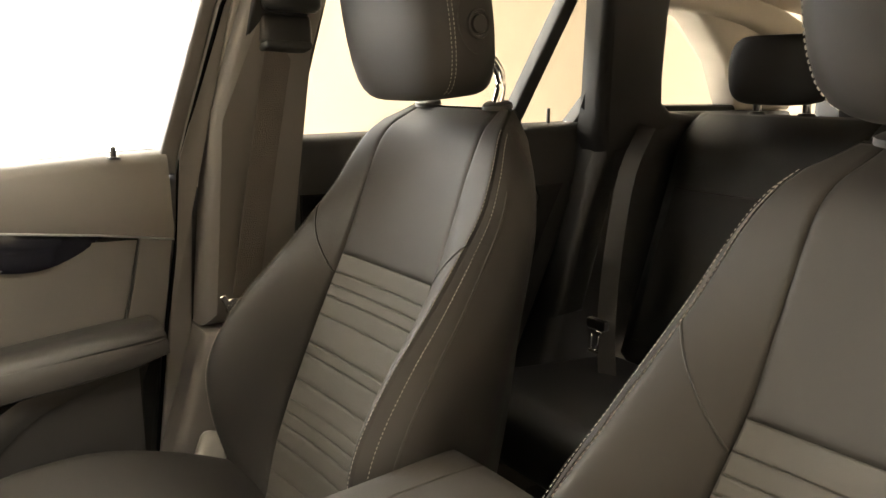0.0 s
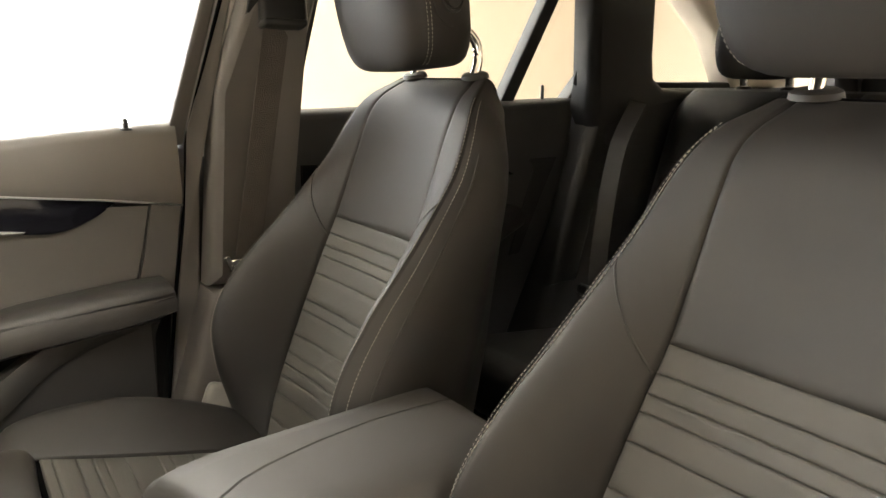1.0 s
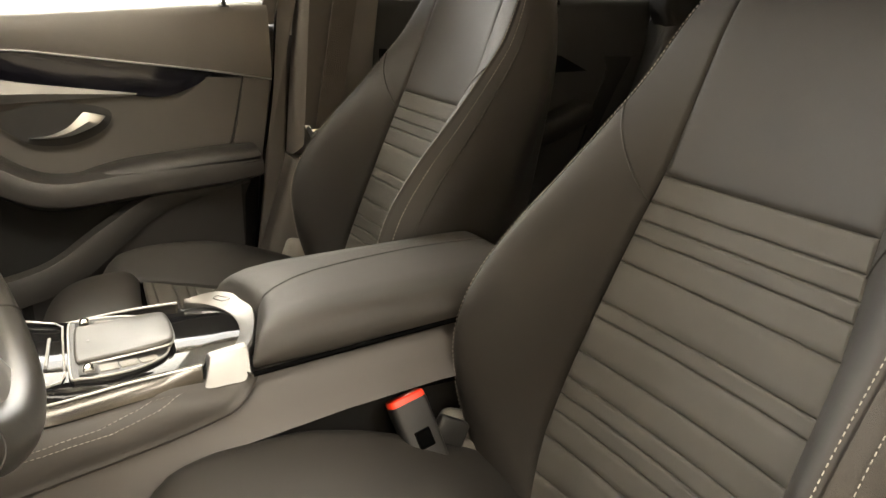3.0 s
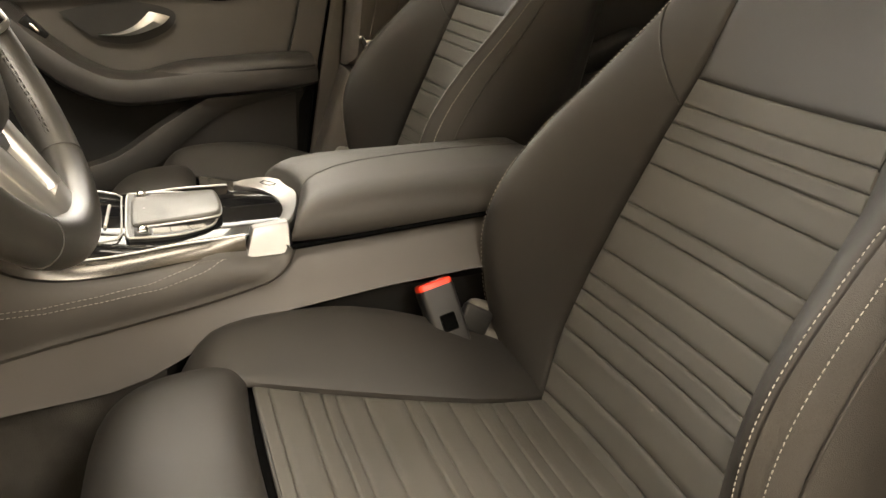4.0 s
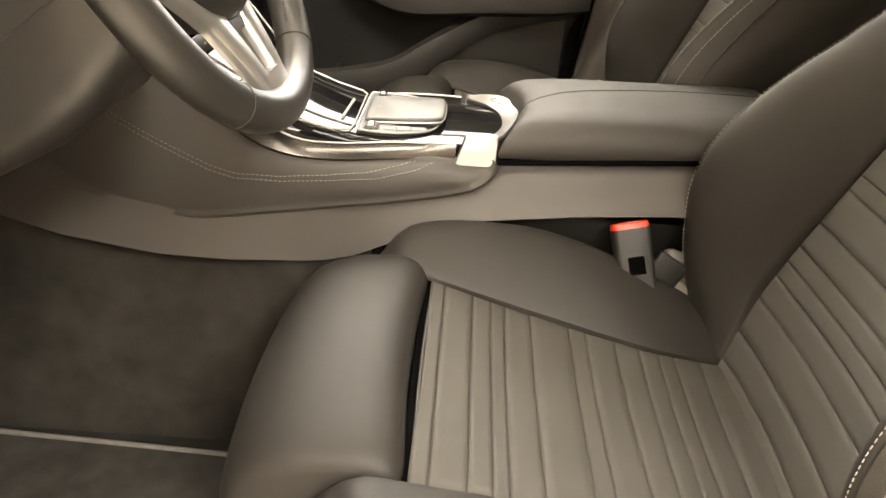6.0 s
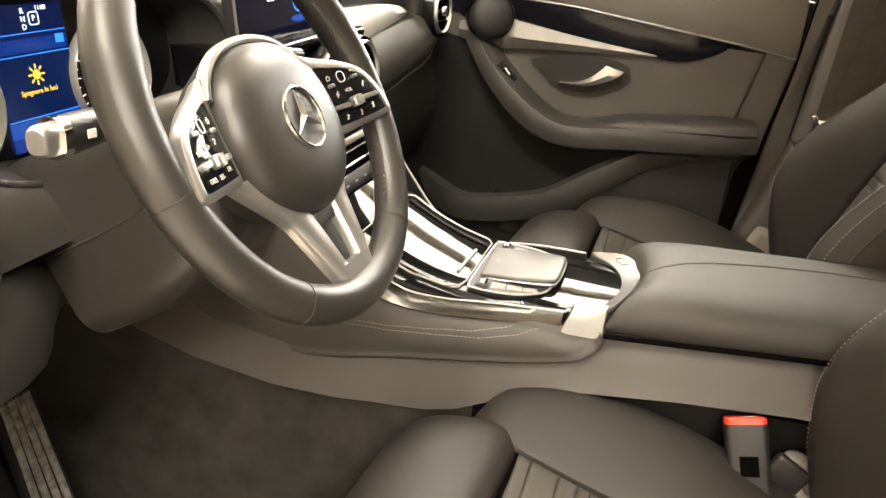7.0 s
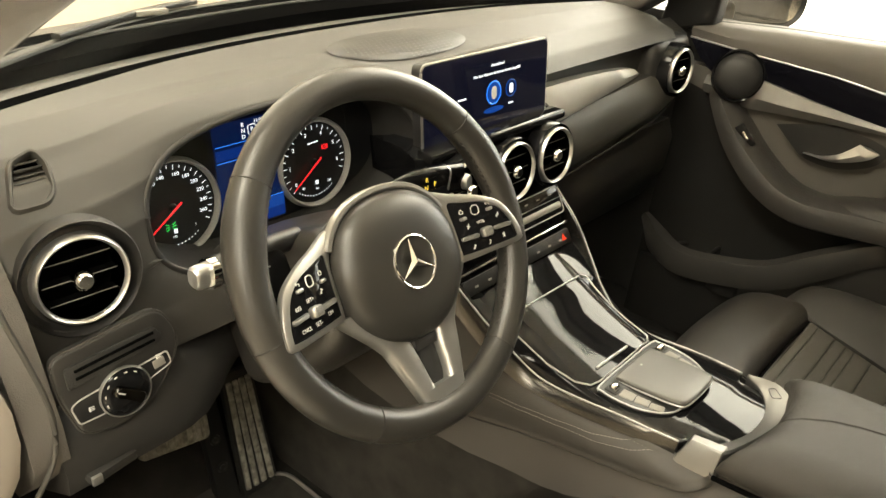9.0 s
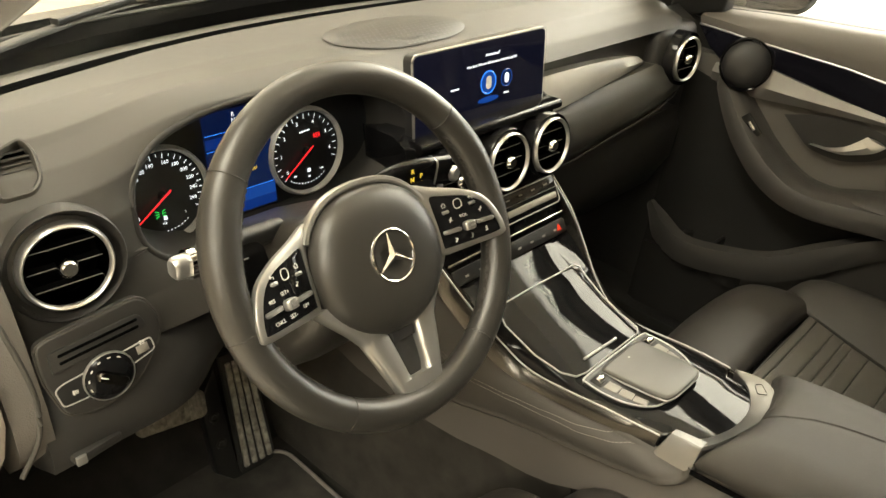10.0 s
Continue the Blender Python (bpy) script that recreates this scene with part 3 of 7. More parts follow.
for nm, poly in (("window_front", [(0.03, 1.09), (-0.20, 1.44), (-0.735, 1.455), (-0.655, 1.12)]), ("window_rear", [(-0.90, 1.145), (-0.92, 1.46), (-1.55, 1.46), (-1.65, 1.23), (-1.61, 1.16)]),
                 ("window_quarter", [(-1.83, 1.20), (-1.70, 1.44), (-1.86, 1.40), (-2.04, 1.31), (-2.19, 1.20)])):
    g = solid(nm, flank(poly, -0.012, 0.004), GLASS, "clear side window glass", "glass", kind="structure")
    g.visible_shadow = False

cp = thing("rear_pillar", "dark plastic rear pillar trim", "pillar", kind="structure")
part("pillar_trim", flank([(-1.60, 1.14), (-1.585, 1.20), (-1.49, 1.42), (-1.47, 1.48), (-1.67, 1.48), (-1.70, 1.40), (-1.765, 1.27), (-1.80, 1.215), (-1.85, 1.19), (-1.95, 1.183), (-1.95, 1.10), (-1.74, 1.08), (-1.68, 1.00), (-1.60, 0.72), (-1.51, 0.72), (-1.575, 0.96), (-1.625, 1.10)], 0.106, 0.06, 0.02), REAR_DARK, cp)
part("wheel_arch_trim", flank([(-1.44, 0.45), (-1.50, 0.68), (-1.575, 0.95), (-1.625, 1.11), (-1.68, 1.155), (-1.76, 1.18), (-1.90, 1.19), (-2.40, 1.19), (-2.40, 0.45)], 0.10, 0.12, 0.03), REAR_DARK, cp)
part("quarter_rim", merge(flank([(-1.825, 1.19), (-1.70, 1.40), (-1.69, 1.45), (-1.72, 1.45), (-1.855, 1.205)], 0.04, 0.05, 0.004), flank([(-1.82, 1.175), (-1.82, 1.205), (-2.25, 1.205), (-2.25, 1.175)], 0.045, 0.06, 0.006)), RUBBER, cp)
solid("tail_pillar", flank([(-2.19, 1.19), (-2.04, 1.315), (-1.87, 1.41), (-1.70, 1.455), (-1.70, 1.49), (-2.10, 1.46), (-2.40, 1.34), (-2.45, 1.19)], 0.06, 0.08, 0.02), HEADLINER,
      "pale beige tail pillar trim", "pillar", kind="structure")
# tail gate: pale lining above, dark glass frame
tg = thing("tail_gate", "dark framed car tail gate with glass", "tail gate", kind="structure")
part("lower_panel", rbox(1.3, 0.06, 0.75, 0.02, m=pose(0, -2.55, 0.85)), REAR_DARK, tg)
part("side_post", rbox(0.07, 0.06, 0.36, 0.015, m=pose(0.52, -2.47, 1.33, -22, 0, 12)), REAR_DARK, tg)
part("side_post", rbox(0.07, 0.06, 0.36, 0.015, m=pose(-0.52, -2.47, 1.33, -22, 0, -12)), REAR_DARK, tg)
part("header", rbox(1.05, 0.06, 0.05, 0.015, m=pose(0, -2.40, 1.475)), HEADLINER, tg)
part("pane", rbox(1.02, 0.005, 0.34, 0, m=pose(0, -2.49, 1.34, -22, 0, 0)), GLASS, tg).visible_shadow = False
block("load_floor", -0.6, 0.6, -2.52, -1.98, 0.60, 0.66, CARPET, "black carpeted luggage floor", "floor")
dl = thing("roof_light", "small grey roof light in the pale lining", "lamp")
part("base", rbox(0.11, 0.07, 0.016, 0.006, 3, m=pose(0.40, -2.05, 1.492, -6, 4, 0)), GREY_PAD, dl)
part("lens", rbox(0.05, 0.035, 0.01, 0.004, 2, m=pose(0.40, -2.05, 1.484, -6, 4, 0)), WHITE_INK, dl)

# open side, behind the camera's reach: plain pillars
solid("left_flank_rear", flank([(-0.80, 0.40), (-0.80, 1.14), (-0.84, 1.47), (-0.95, 1.47), (-0.98, 1.14), (-2.45, 1.2), (-2.45, 0.40)], 0.0, 0.06, 0.01, hand=-1), REAR_DARK, "dark inner flank trim on the open side", "pillar", kind="structure")
rings = []
for z, x, y in ((0.40, -0.700, -0.030), (0.78, -0.695, -0.040), (0.850, -0.672, -0.046), (0.882, -0.653, -0.046), (0.914, -0.6455, -0.045), (0.945, -0.645, -0.041), (0.984, -0.651, -0.030), (1.016, -0.656, -0.018), (1.06, -0.662, -0.002), (1.12, -0.668, 0.03)):
    x, y = x - 0.020, y - 0.004
    rings.append([(x, y + 0.13, z), (x, y + 0.012, z), (x - 0.003, y + 0.003, z), (x - 0.012, y, z), (x - 0.045, y + 0.002, z), (x - 0.060, y + 0.010, z), (x - 0.10, y + 0.03, z), (x - 0.11, y + 0.13, z)])
solid("hinge_pillar", loft(rings), PAINT, "pale painted hinge pillar of the open door", "pillar", kind="structure")


# ---- seats ----
BR0, LEAN_BACK = (-0.714, 0.56), radians(20)
W_PANEL = [(-0.03, 0.124), (0.03, 0.131), (0.06, 0.141), (0.114, 0.152), (0.19, 0.151), (0.26, 0.146), (0.33, 0.139), (0.38, 0.133), (0.436, 0.124), (0.55, 0.122), (0.64, 0.120), (0.70, 0.094)]
W_OUTER = [(0.0, 0.235), (0.06, 0.250), (0.14, 0.262), (0.22, 0.266), (0.30, 0.260), (0.40, 0.246), (0.49, 0.228), (0.56, 0.212), (0.62, 0.192), (0.66, 0.168), (0.685, 0.142), (0.70, 0.118)]
W_EDGE = [(-0.03, 0.205), (0.04, 0.215), (0.11, 0.228), (0.18, 0.234), (0.25, 0.231), (0.30, 0.227), (0.34, 0.222), (0.39, 0.215), (0.445, 0.208), (0.49, 0.201), (0.54, 0.194), (0.60, 0.181), (0.65, 0.160), (0.685, 0.134), (0.70, 0.112)]
BOLSTER = [(-0.03, 0.0), (0.04, 0.030), (0.11, 0.080), (0.18, 0.114), (0.23, 0.120), (0.28, 0.112), (0.34, 0.092), (0.39, 0.069), (0.445, 0.047), (0.49, 0.030), (0.54, 0.012), (0.60, 0.004), (0.70, 0.0)]
ROLL = [(0.0, 0.0), (0.60, 0.0), (0.64, 0.004), (0.665, 0.014), (0.685, 0.032), (0.70, 0.050)]


BACK = [(-0.03, 0.15), (0.2, 0.140), (0.4, 0.122), (0.52, 0.112), (0.60, 0.098), (0.66, 0.085), (0.70, 0.080)]


def smooth_at(table, x):
    w = 0.02
    return sum(curve_at(table, x + d * w) for d in (-1, -0.5, 0, 0.5, 1)) / 5


def back_frame(a, n, s):
    s_ = min(s, 0.70)
    return (a, BR0[0] - s_ * math.sin(LEAN_BACK) + n * math.cos(LEAN_BACK), BR0[1] + s_ * math.cos(LEAN_BACK) + n * math.sin(LEAN_BACK))


def rear_drop(s):
    return 0.055 * (max(0, s - 0.54) / 0.16) ** 2


def back_front(u, s):
    """Front of the backrest. u: 0 centre, 1 panel seam, 2 bolster edge, 3 rear corner; minus is the other side."""
    sign, q = (1 if u >= 0 else -1), abs(u)
    wp, we, wo, hb, d = (smooth_at(k, s) for k in (W_PANEL, W_EDGE, W_OUTER, BOLSTER, ROLL))
    if q <= 1:
        a, n = wp * q, -0.012 * (1 - q * q) * min(1, (0.74 - s) * 5)
    elif q <= 2:
        f = q - 1
        a = wp + (we - wp) * f
        n = hb * math.sin(f * math.pi / 2) ** 1.05 - 0.004 * max(0, f - 0.88) ** 2 / 0.0144
    else:
        f = min(q - 2, 1.0)
        back = smooth_at(BACK, s) - 0.2 * d
        top = hb - 0.004
        n = top - (top + back) * f ** 1.1
        a = we + (wo - we) * math.sin(math.pi * min(1, f * 1.1)) ** 0.7 - (0.03 + 0.25 * d) * max(0, f - 0.6) ** 2 / 0.16
        s -= rear_drop(s) * f
    return back_frame(sign * a, n - d, s)


PLEATS = [0.035, 0.070, 0.114, 0.145, 0.1655, 0.187, 0.2206, 0.2643, 0.2832, 0.3328, 0.3647, 0.3832, 0.4052, 0.4357]


def cushion(u, y):
    """Top of the cushion. u: 0 centre, 1 panel seam, 2 bolster edge, 3 foot of the side."""
    sign, q = (1 if u >= 0 else -1), abs(u)
    base = 0.650 + (y + 0.40) * 0.205 - 14 * max(0, y + 0.36) ** 2
    hb = smooth_at([(-0.76, 0.022), (-0.68, 0.044), (-0.62, 0.057), (-0.56, 0.064), (-0.50, 0.063), (-0.44, 0.053), (-0.37, 0.034), (-0.32, 0.010), (-0.285, -0.022)], y)
    wp = smooth_at([(-0.76, 0.136), (-0.72, 0.126), (-0.64, 0.113), (-0.56, 0.115), (-0.50, 0.120), (-0.44, 0.126), (-0.40, 0.133), (-0.28, 0.152)], y)
    if u < 0:
        wp = smooth_at([(-0.76, 0.162), (-0.70, 0.156), (-0.60, 0.155), (-0.54, 0.156), (-0.46, 0.161), (-0.40, 0.168), (-0.28, 0.178)], y)
    wo = curve_at([(-0.76, 0.225), (-0.66, 0.245), (-0.50, 0.258), (-0.40, 0.252), (-0.33, 0.232), (-0.285, 0.205)], y)
    hb *= 1.0 if u > 0 else 0.40
    g = wo - wp
    if q <= 1:
        a, z = wp * q, base - 0.005 * (1 - q * q)
    elif q <= 2:
        f = q - 1
        a, z = wp + g * (f ** 0.9), base + hb * math.sin(f * math.pi * 0.60) ** 0.8 if f > 0 else base
        z -= 0.02 * max(0, f - 0.7) * 3.3
    else:
        f = q - 2
        z1 = base + hb * math.sin(math.pi * 0.60) ** 0.8 - 0.02
        a, z = wo + 0.012 * math.sin(f * 2.6) - 0.03 * f * f, z1 + (0.47 - z1) * f
    return (sign * a, y, z)


def normal_of(f, u, v):
    e = 1e-3
    a = Vector(f(u + e, v)) - Vector(f(u - e, v))
    b = Vector(f(u, v + e)) - Vector(f(u, v - e))
    return a.cross(b).normalized()


def thread_line(f, path, flip=1):
    pts, nrm = [], []
    for u, v in path:
        n = normal_of(f, u, v) * flip * outward(f, 1.5 * (1 if u > 0 else -1), v, (0, 1, 0.35) if f is back_front else (0, 0, 1))
        pts.append(Vector(f(u, v)) + n * 0.0009)
        nrm.append(n)
    return stitches(pts, nrm)


def front_seat(m, label, lift=0.0):
    seat = thing("car_seat", label, "car seat", "front seats", m=m)
    back = part("backrest_shell", merge(
        patch(back_front, edges_of(2.0, 3.0, 10), edges_of(-0.03, 0.699, 36), sides=(0, 0, 0, 0)),
        patch(back_front, edges_of(-3.0, -2.0, 10), edges_of(-0.03, 0.699, 36), sides=(0, 0, 0, 0)),
        loft([[back_front(-3, s), *[back_frame(a * smooth_at(W_OUTER, s), -smooth_at(BACK, s) - 0.8 * smooth_at(ROLL, s) - 0.015 * (1 - abs(a) ** 3), s - rear_drop(s)) for a in (-0.7, -0.35, 0, 0.35, 0.7)], back_front(3, s)]
              for s in edges_of(-0.03, 0.699, 20)], closed=False)), SIDE_VINYL, seat, "dark vinyl sides and back of the backrest")
    us = np.linspace(-2.0, 2.0, 25)
    part("top_cap", loft([[Vector(back_front(u, 0.699)).lerp(Vector(back_frame(Vector(back_front(u, 0.699)).x * 0.86, -smooth_at(BACK, 0.70) - 0.034, 0.646)), f) + Vector((0, 0, 0.020 * math.sin(math.pi * f))) for u in us] for f in np.linspace(0, 1, 7)], closed=False), LEATHER, seat)
    part("top_panel", patch(back_front, edges_of(-1, 1, 20, 0.05), edges_of(0.4357, 0.699, 22, 0.006), curl=0.003), LEATHER, seat)
    cuts = [-0.03] + PLEATS
    for s0, s1 in zip(cuts[:-1], cuts[1:]):
        part("back_pleat", patch(back_front, edges_of(-1, 1, 16, 0.05), edges_of(s0, s1, 4, 0.0024), curl=0.0030, rim=0.0024), FABRIC, seat)
    for hand in (1, -1):
        a, b = (1.0, 2.0) if hand > 0 else (-2.0, -1.0)
        part("back_bolster", patch(back_front, edges_of(a, b, 14, 0.05), edges_of(-0.03, 0.699, 40, 0.006), curl=0.004, rim=0.006), LEATHER, seat)
        ss = np.linspace(0.02, 0.66, 70)
        for k in (1.945, 2.06):
            part("stitching", thread_line(back_front, [(hand * k, s) for s in ss]), THREAD, seat, "pale double stitching")
        line = [Vector(back_front(hand * (1.0 + 0.97 * f), 0.402 + 0.10 * f ** 1.05)) + normal_of(back_front, hand * (1 + 0.97 * f), 0.40 + 0.10 * f) * -0.0002 for f in np.linspace(0.02, 1, 14)]
        part("bolster_seam", tube(line, 0.0014, 6), SEAM, seat)
        line = [Vector(back_front(hand * 2.17, s)) + Vector((hand * 0.0008, 0, 0)) for s in np.linspace(0.02, 0.58, 24)]
        part("side_seam", tube(line, 0.0016, 6), SEAM, seat)
    # cushion
    part("cushion_shell", merge(*[patch(cushion, edges_of(a, b, 8), edges_of(-0.76, -0.285, 24), sides=(0, 0, 0, 0), hint=(0, 0, 1)) for a, b in ((2.0, 3.0), (-3.0, -2.0))],
         loft([[cushion(-3, -0.285), *[cushion(u, -0.285) for u in (-2, -1.5, -1, 0, 1, 1.5, 2)], cushion(3, -0.285)],
               [(x, -0.285, 0.45) for x in (-0.18, -0.17, -0.15, -0.1, 0, 0.1, 0.15, 0.17, 0.18)]], closed=False)), SIDE_VINYL, seat, "dark vinyl cushion sides")
    ys = [-0.382, -0.398, -0.430, -0.451, -0.466, -0.496, -0.541, -0.560, -0.595, -0.624, -0.647, -0.667, -0.700, -0.752]
    for y0, y1 in zip(ys[:-1], ys[1:]):
        part("cushion_pleat", patch(cushion, edges_of(-1, 1, 16, 0.05), edges_of(y1, y0, 4, 0.0024), curl=0.0030, rim=0.0024, hint=(0, 0, 1)), FABRIC, seat)
    for hand in (1, -1):
        a, b = (1.0, 2.0) if hand > 0 else (-2.0, -1.0)
        part("cushion_bolster", patch(cushion, edges_of(a, b, 14, 0.05), edges_of(-0.76, -0.285, 30, 0.006), curl=0.004, hint=(0, 0, 1)), LEATHER, seat)
        part("stitching", thread_line(cushion, [(hand * 1.95, y) for y in np.linspace(-0.42, -0.29, 30)]), THREAD, seat, "pale stitching")
    # thigh support roll, parted from the cushion by a slot
    prof = [(-0.372, 0.60), (-0.371, 0.648), (-0.367, 0.663), (-0.354, 0.673), (-0.330, 0.676), (-0.285, 0.671), (-0.248, 0.656), (-0.224, 0.628), (-0.214, 0.585), (-0.220, 0.53), (-0.24, 0.47), (-0.30, 0.45), (-0.36, 0.46)]
    prof = [(p.x, p.y) for p in spline([(a, b, 0) for a, b in prof + prof[:1]], 40)[:-1]]
    rings = []
    cy, cz = -0.315, 0.575
    for x in [-1, -0.995, -0.985, -0.97, -0.945] + list(np.linspace(-0.9, 0.9, 21)) + [0.945, 0.97, 0.985, 0.995, 1]:
        k = (1 - abs(x) ** 14) ** 0.40 if abs(x) < 1 else 0.0
        k = max(k, 0.25)
        rings.append([(x * 0.172, cy + (y - cy) * (0.72 + 0.28 * k) - 0.010 * x * x, cz + (z - cz) * (0.80 + 0.20 * k) - 0.006 * x * x) for y, z in prof])
    part("thigh_support", loft(rings), LEATHER, seat)
    part("thigh_slot", rbox(0.325, 0.014, 0.05, 0.004, m=pose(-0.012, -0.379, 0.619)), VOID, seat, "black slot before the cushion")
    part("thigh_piping", tube([(x, -0.3815 - 0.004 * (x / 0.17) ** 2, 0.648 - 0.004 * (x / 0.17) ** 2) for x in np.linspace(-0.14, 0.14, 20)], 0.002, 6), SEAM, seat)
    # base, rails, trim
    part("base", rbox(0.40, 0.44, 0.15, 0.03, 3, m=pose(0, -0.53, 0.455)), DOOR_LOW, seat)
    for hand in (1, -1):
        part("rail", rbox(0.04, 0.56, 0.05, 0.006, m=pose(hand * 0.19, -0.50, 0.335)), BLACK, seat)
        part("hinge_cover", rbox(0.03, 0.12, 0.12, 0.02, 3, m=pose(hand * 0.235, -0.70, 0.60, 20, 0, 0)), GREY_PAD if hand > 0 else DOOR_LOW, seat, "grey plastic hinge cover")
    part("side_skirt", rbox(0.03, 0.46, 0.12, 0.014, 3, m=pose(-0.245, -0.52, 0.50)), DOOR_LOW, seat)
    # head restraint on two chrome posts
    hr = part("head_restraint", headrest_mesh(0.132, 0.064, 0.240, lean=0.02), LEATHER, seat, m=pose(0, -0.912, 1.333 + lift, -6, 0, 0))
    for hand in (1, -1):
        part("headrest_post", tube(spline([(hand * 0.085, -0.985, 1.15), (hand * 0.085, -0.997, 1.20), (hand * 0.085, -1.004, 1.228 + lift), (hand * 0.085, -1.001, 1.250 + lift), (hand * 0.085, -0.988, 1.266 + lift), (hand * 0.085, -0.966, 1.276 + lift), (hand * 0.085, -0.93, 1.282 + lift)], 22), 0.0074, 14), CHROME, seat, "chrome post")
        part("post_collar", lathe([(0, 0.008), (0.016, 0.008), (0.021, 0.004), (0.022, -0.004)], 20, m=pose(hand * 0.085, -0.999, 1.204, -12, 0, 0) @ Matrix.Diagonal((1.25, 0.8, 0.8, 1))), SIDE_VINYL, seat)
        part("headrest_button", lathe([(0, 0.004), (0.011, 0.004), (0.012, 0.0025), (0.0125, 0.0), (0.0145, 0.0), (0.0155, 0.003), (0.018, 0.003), (0.0195, 0.0)], 24, m=facing(hand * 0.1310, -0.925, 1.309 + lift, (hand, 0, 0))), SIDE_VINYL, seat, "round release button")
        arc_ = [Vector((hand * 0.1318, -0.925 + 0.034 * math.cos(a), 1.318 + lift + 0.046 * math.sin(a))) for a in np.linspace(-0.5 * math.pi, 0.75 * math.pi, 30)]
        part("button_seam", tube(arc_, 0.0009, 5), SEAM, seat)
        for dy in (-0.044, -0.039):
            part("stitching", stitches(*headrest_line(hand, dy, lift)), THREAD, seat, "pale stitching")
    return seat


def headrest_section(k, z, hw, hd):
    out = []
    for i in range(40):
        a = 2 * math.pi * i / 40
        c, s = math.cos(a), math.sin(a)
        out.append((hw * k * abs(c) ** 0.55 * (1 if c > 0 else -1), hd * (0.55 + 0.45 * k) * abs(s) ** 0.62 * (1 if s > 0 else -1), z))
    return out


def headrest_mesh(hw, hd, h, lean=0.0):
    rings = []
    for f, k in ((-0.5, 0.50), (-0.494, 0.60), (-0.475, 0.72), (-0.44, 0.82), (-0.38, 0.90), (-0.28, 0.96), (-0.14, 0.992), (0.0, 1.0), (0.14, 0.99), (0.26, 0.955), (0.36, 0.90), (0.43, 0.82), (0.475, 0.72), (0.494, 0.60), (0.5, 0.48)):
        rings.append([(x, y + lean * f, z) for x, y, z in headrest_section(k, f * h, hw, hd)])
    return loft(rings)


def headrest_line(hand, dy, lift=0.0):
    """Seam between the front cover and the side of the head restraint."""
    m = pose(0, -0.912, 1.333 + lift, -6, 0, 0)
    pts, nrm = [], []
    for f, k in ((-0.46, 0.765), (-0.44, 0.82), (-0.38, 0.90), (-0.28, 0.96), (-0.14, 0.992), (0.0, 1.0), (0.14, 0.99), (0.26, 0.955), (0.36, 0.90), (0.43, 0.82)):
        y = 0.030 - (dy + 0.04)
        a = math.asin(min(1, (y / (0.064 * (0.55 + 0.45 * k))) ** (1 / 0.62)))
        x = 0.132 * k * math.cos(a) ** 0.55
        pts.append(m @ Vector((hand * (x + 0.0004), y + 0.02 * f, f * 0.240)))
        nrm.append(Vector((hand * 0.8, 0.6, 0)))
    q = spline(pts, 40)
    return q, [nrm[0]] * 40


driver = front_seat(pose(-0.345, 0, 0), "black leatherette driver's seat with pleated cloth centre and raised head restraint", 0.010)
passenger = front_seat(pose(0.367, 0, 0.013), "black leatherette passenger seat with pleated cloth centre")


def belt_buckle(x, y, z, turn):
    b = thing("belt_buckle", "black seat belt buckle with red button", "buckle", "seat belt buckles", m=pose(x, y, z, -14, 26, turn))
    part("body", loft([[(x_ * k, y_ * k, z_) for x_, y_ in rrect(0.026, 0.046, 0.007, 4)] for z_, k in ((-0.105, 0.86), (-0.085, 0.94), (-0.006, 1.0), (-0.001, 0.99))]), BUCKLE_BLACK, b)
    part("red_button", loft([[(x_ * k, y_ * k, z_) for x_, y_ in rrect(0.0245, 0.0445, 0.006, 4)] for z_, k in ((-0.004, 1.0), (0.0035, 1.0), (0.0060, 0.96), (0.0068, 0.88))]), RED, b, "red release button")
    part("press_mark", rbox(0.0016, 0.016, 0.0005, 0, m=pose(-0.006, -0.004, 0.0070)), WHITE_INK, b)
    part("label_plate", rbox(0.0022, 0.020, 0.022, 0.001, 1, m=pose(-0.0125, 0, -0.046)), VOID, b)
    part("stalk", rbox(0.012, 0.030, 0.12, 0.004, m=pose(0.004, -0.006, -0.145, 10, 0, 0)), BLACK, b)
    return b


belt_buckle(-0.1165, -0.612, 0.700, 0)
anchor = thing("belt_anchor", "pale grey belt anchor with black sleeve by the backrest", "belt anchor")
part("sleeve", rbox(0.014, 0.042, 0.034, 0.005, 3, m=pose(-0.130, -0.664, 0.655, 28, 12, 0)), BUCKLE_BLACK, anchor)
part("anchor_plate", rbox(0.010, 0.046, 0.055, 0.006, 3, m=pose(-0.136, -0.672, 0.617, 32, 12, 0)), GREY_PAD, anchor, "pale grey plate")
part("anchor_foot", rbox(0.012, 0.03, 0.10, 0.004, m=pose(-0.128, -0.675, 0.545)), BLACK, anchor)
belt_buckle(0.14, -0.66, 0.665, 180)

# rear bench, shade at the back put into its colours
rb = thing("rear_bench", "leatherette rear bench seat, darkened for rear shade", "car seat")


def bench_back(u, s):
    a = u * 0.64
    n = 0.02 * math.cos(u * 9.0) * 0.4 + 0.015 * (1 - abs(u) ** 6) - 0.08 * max(0, abs(u) - 0.9) * 4
    d = 0.06 * max(0, (s - 0.54) / 0.08) ** 2
    return (a, -1.68 - s * 0.31 + n - d, 0.60 + s * 0.95 + 0.0 * n)


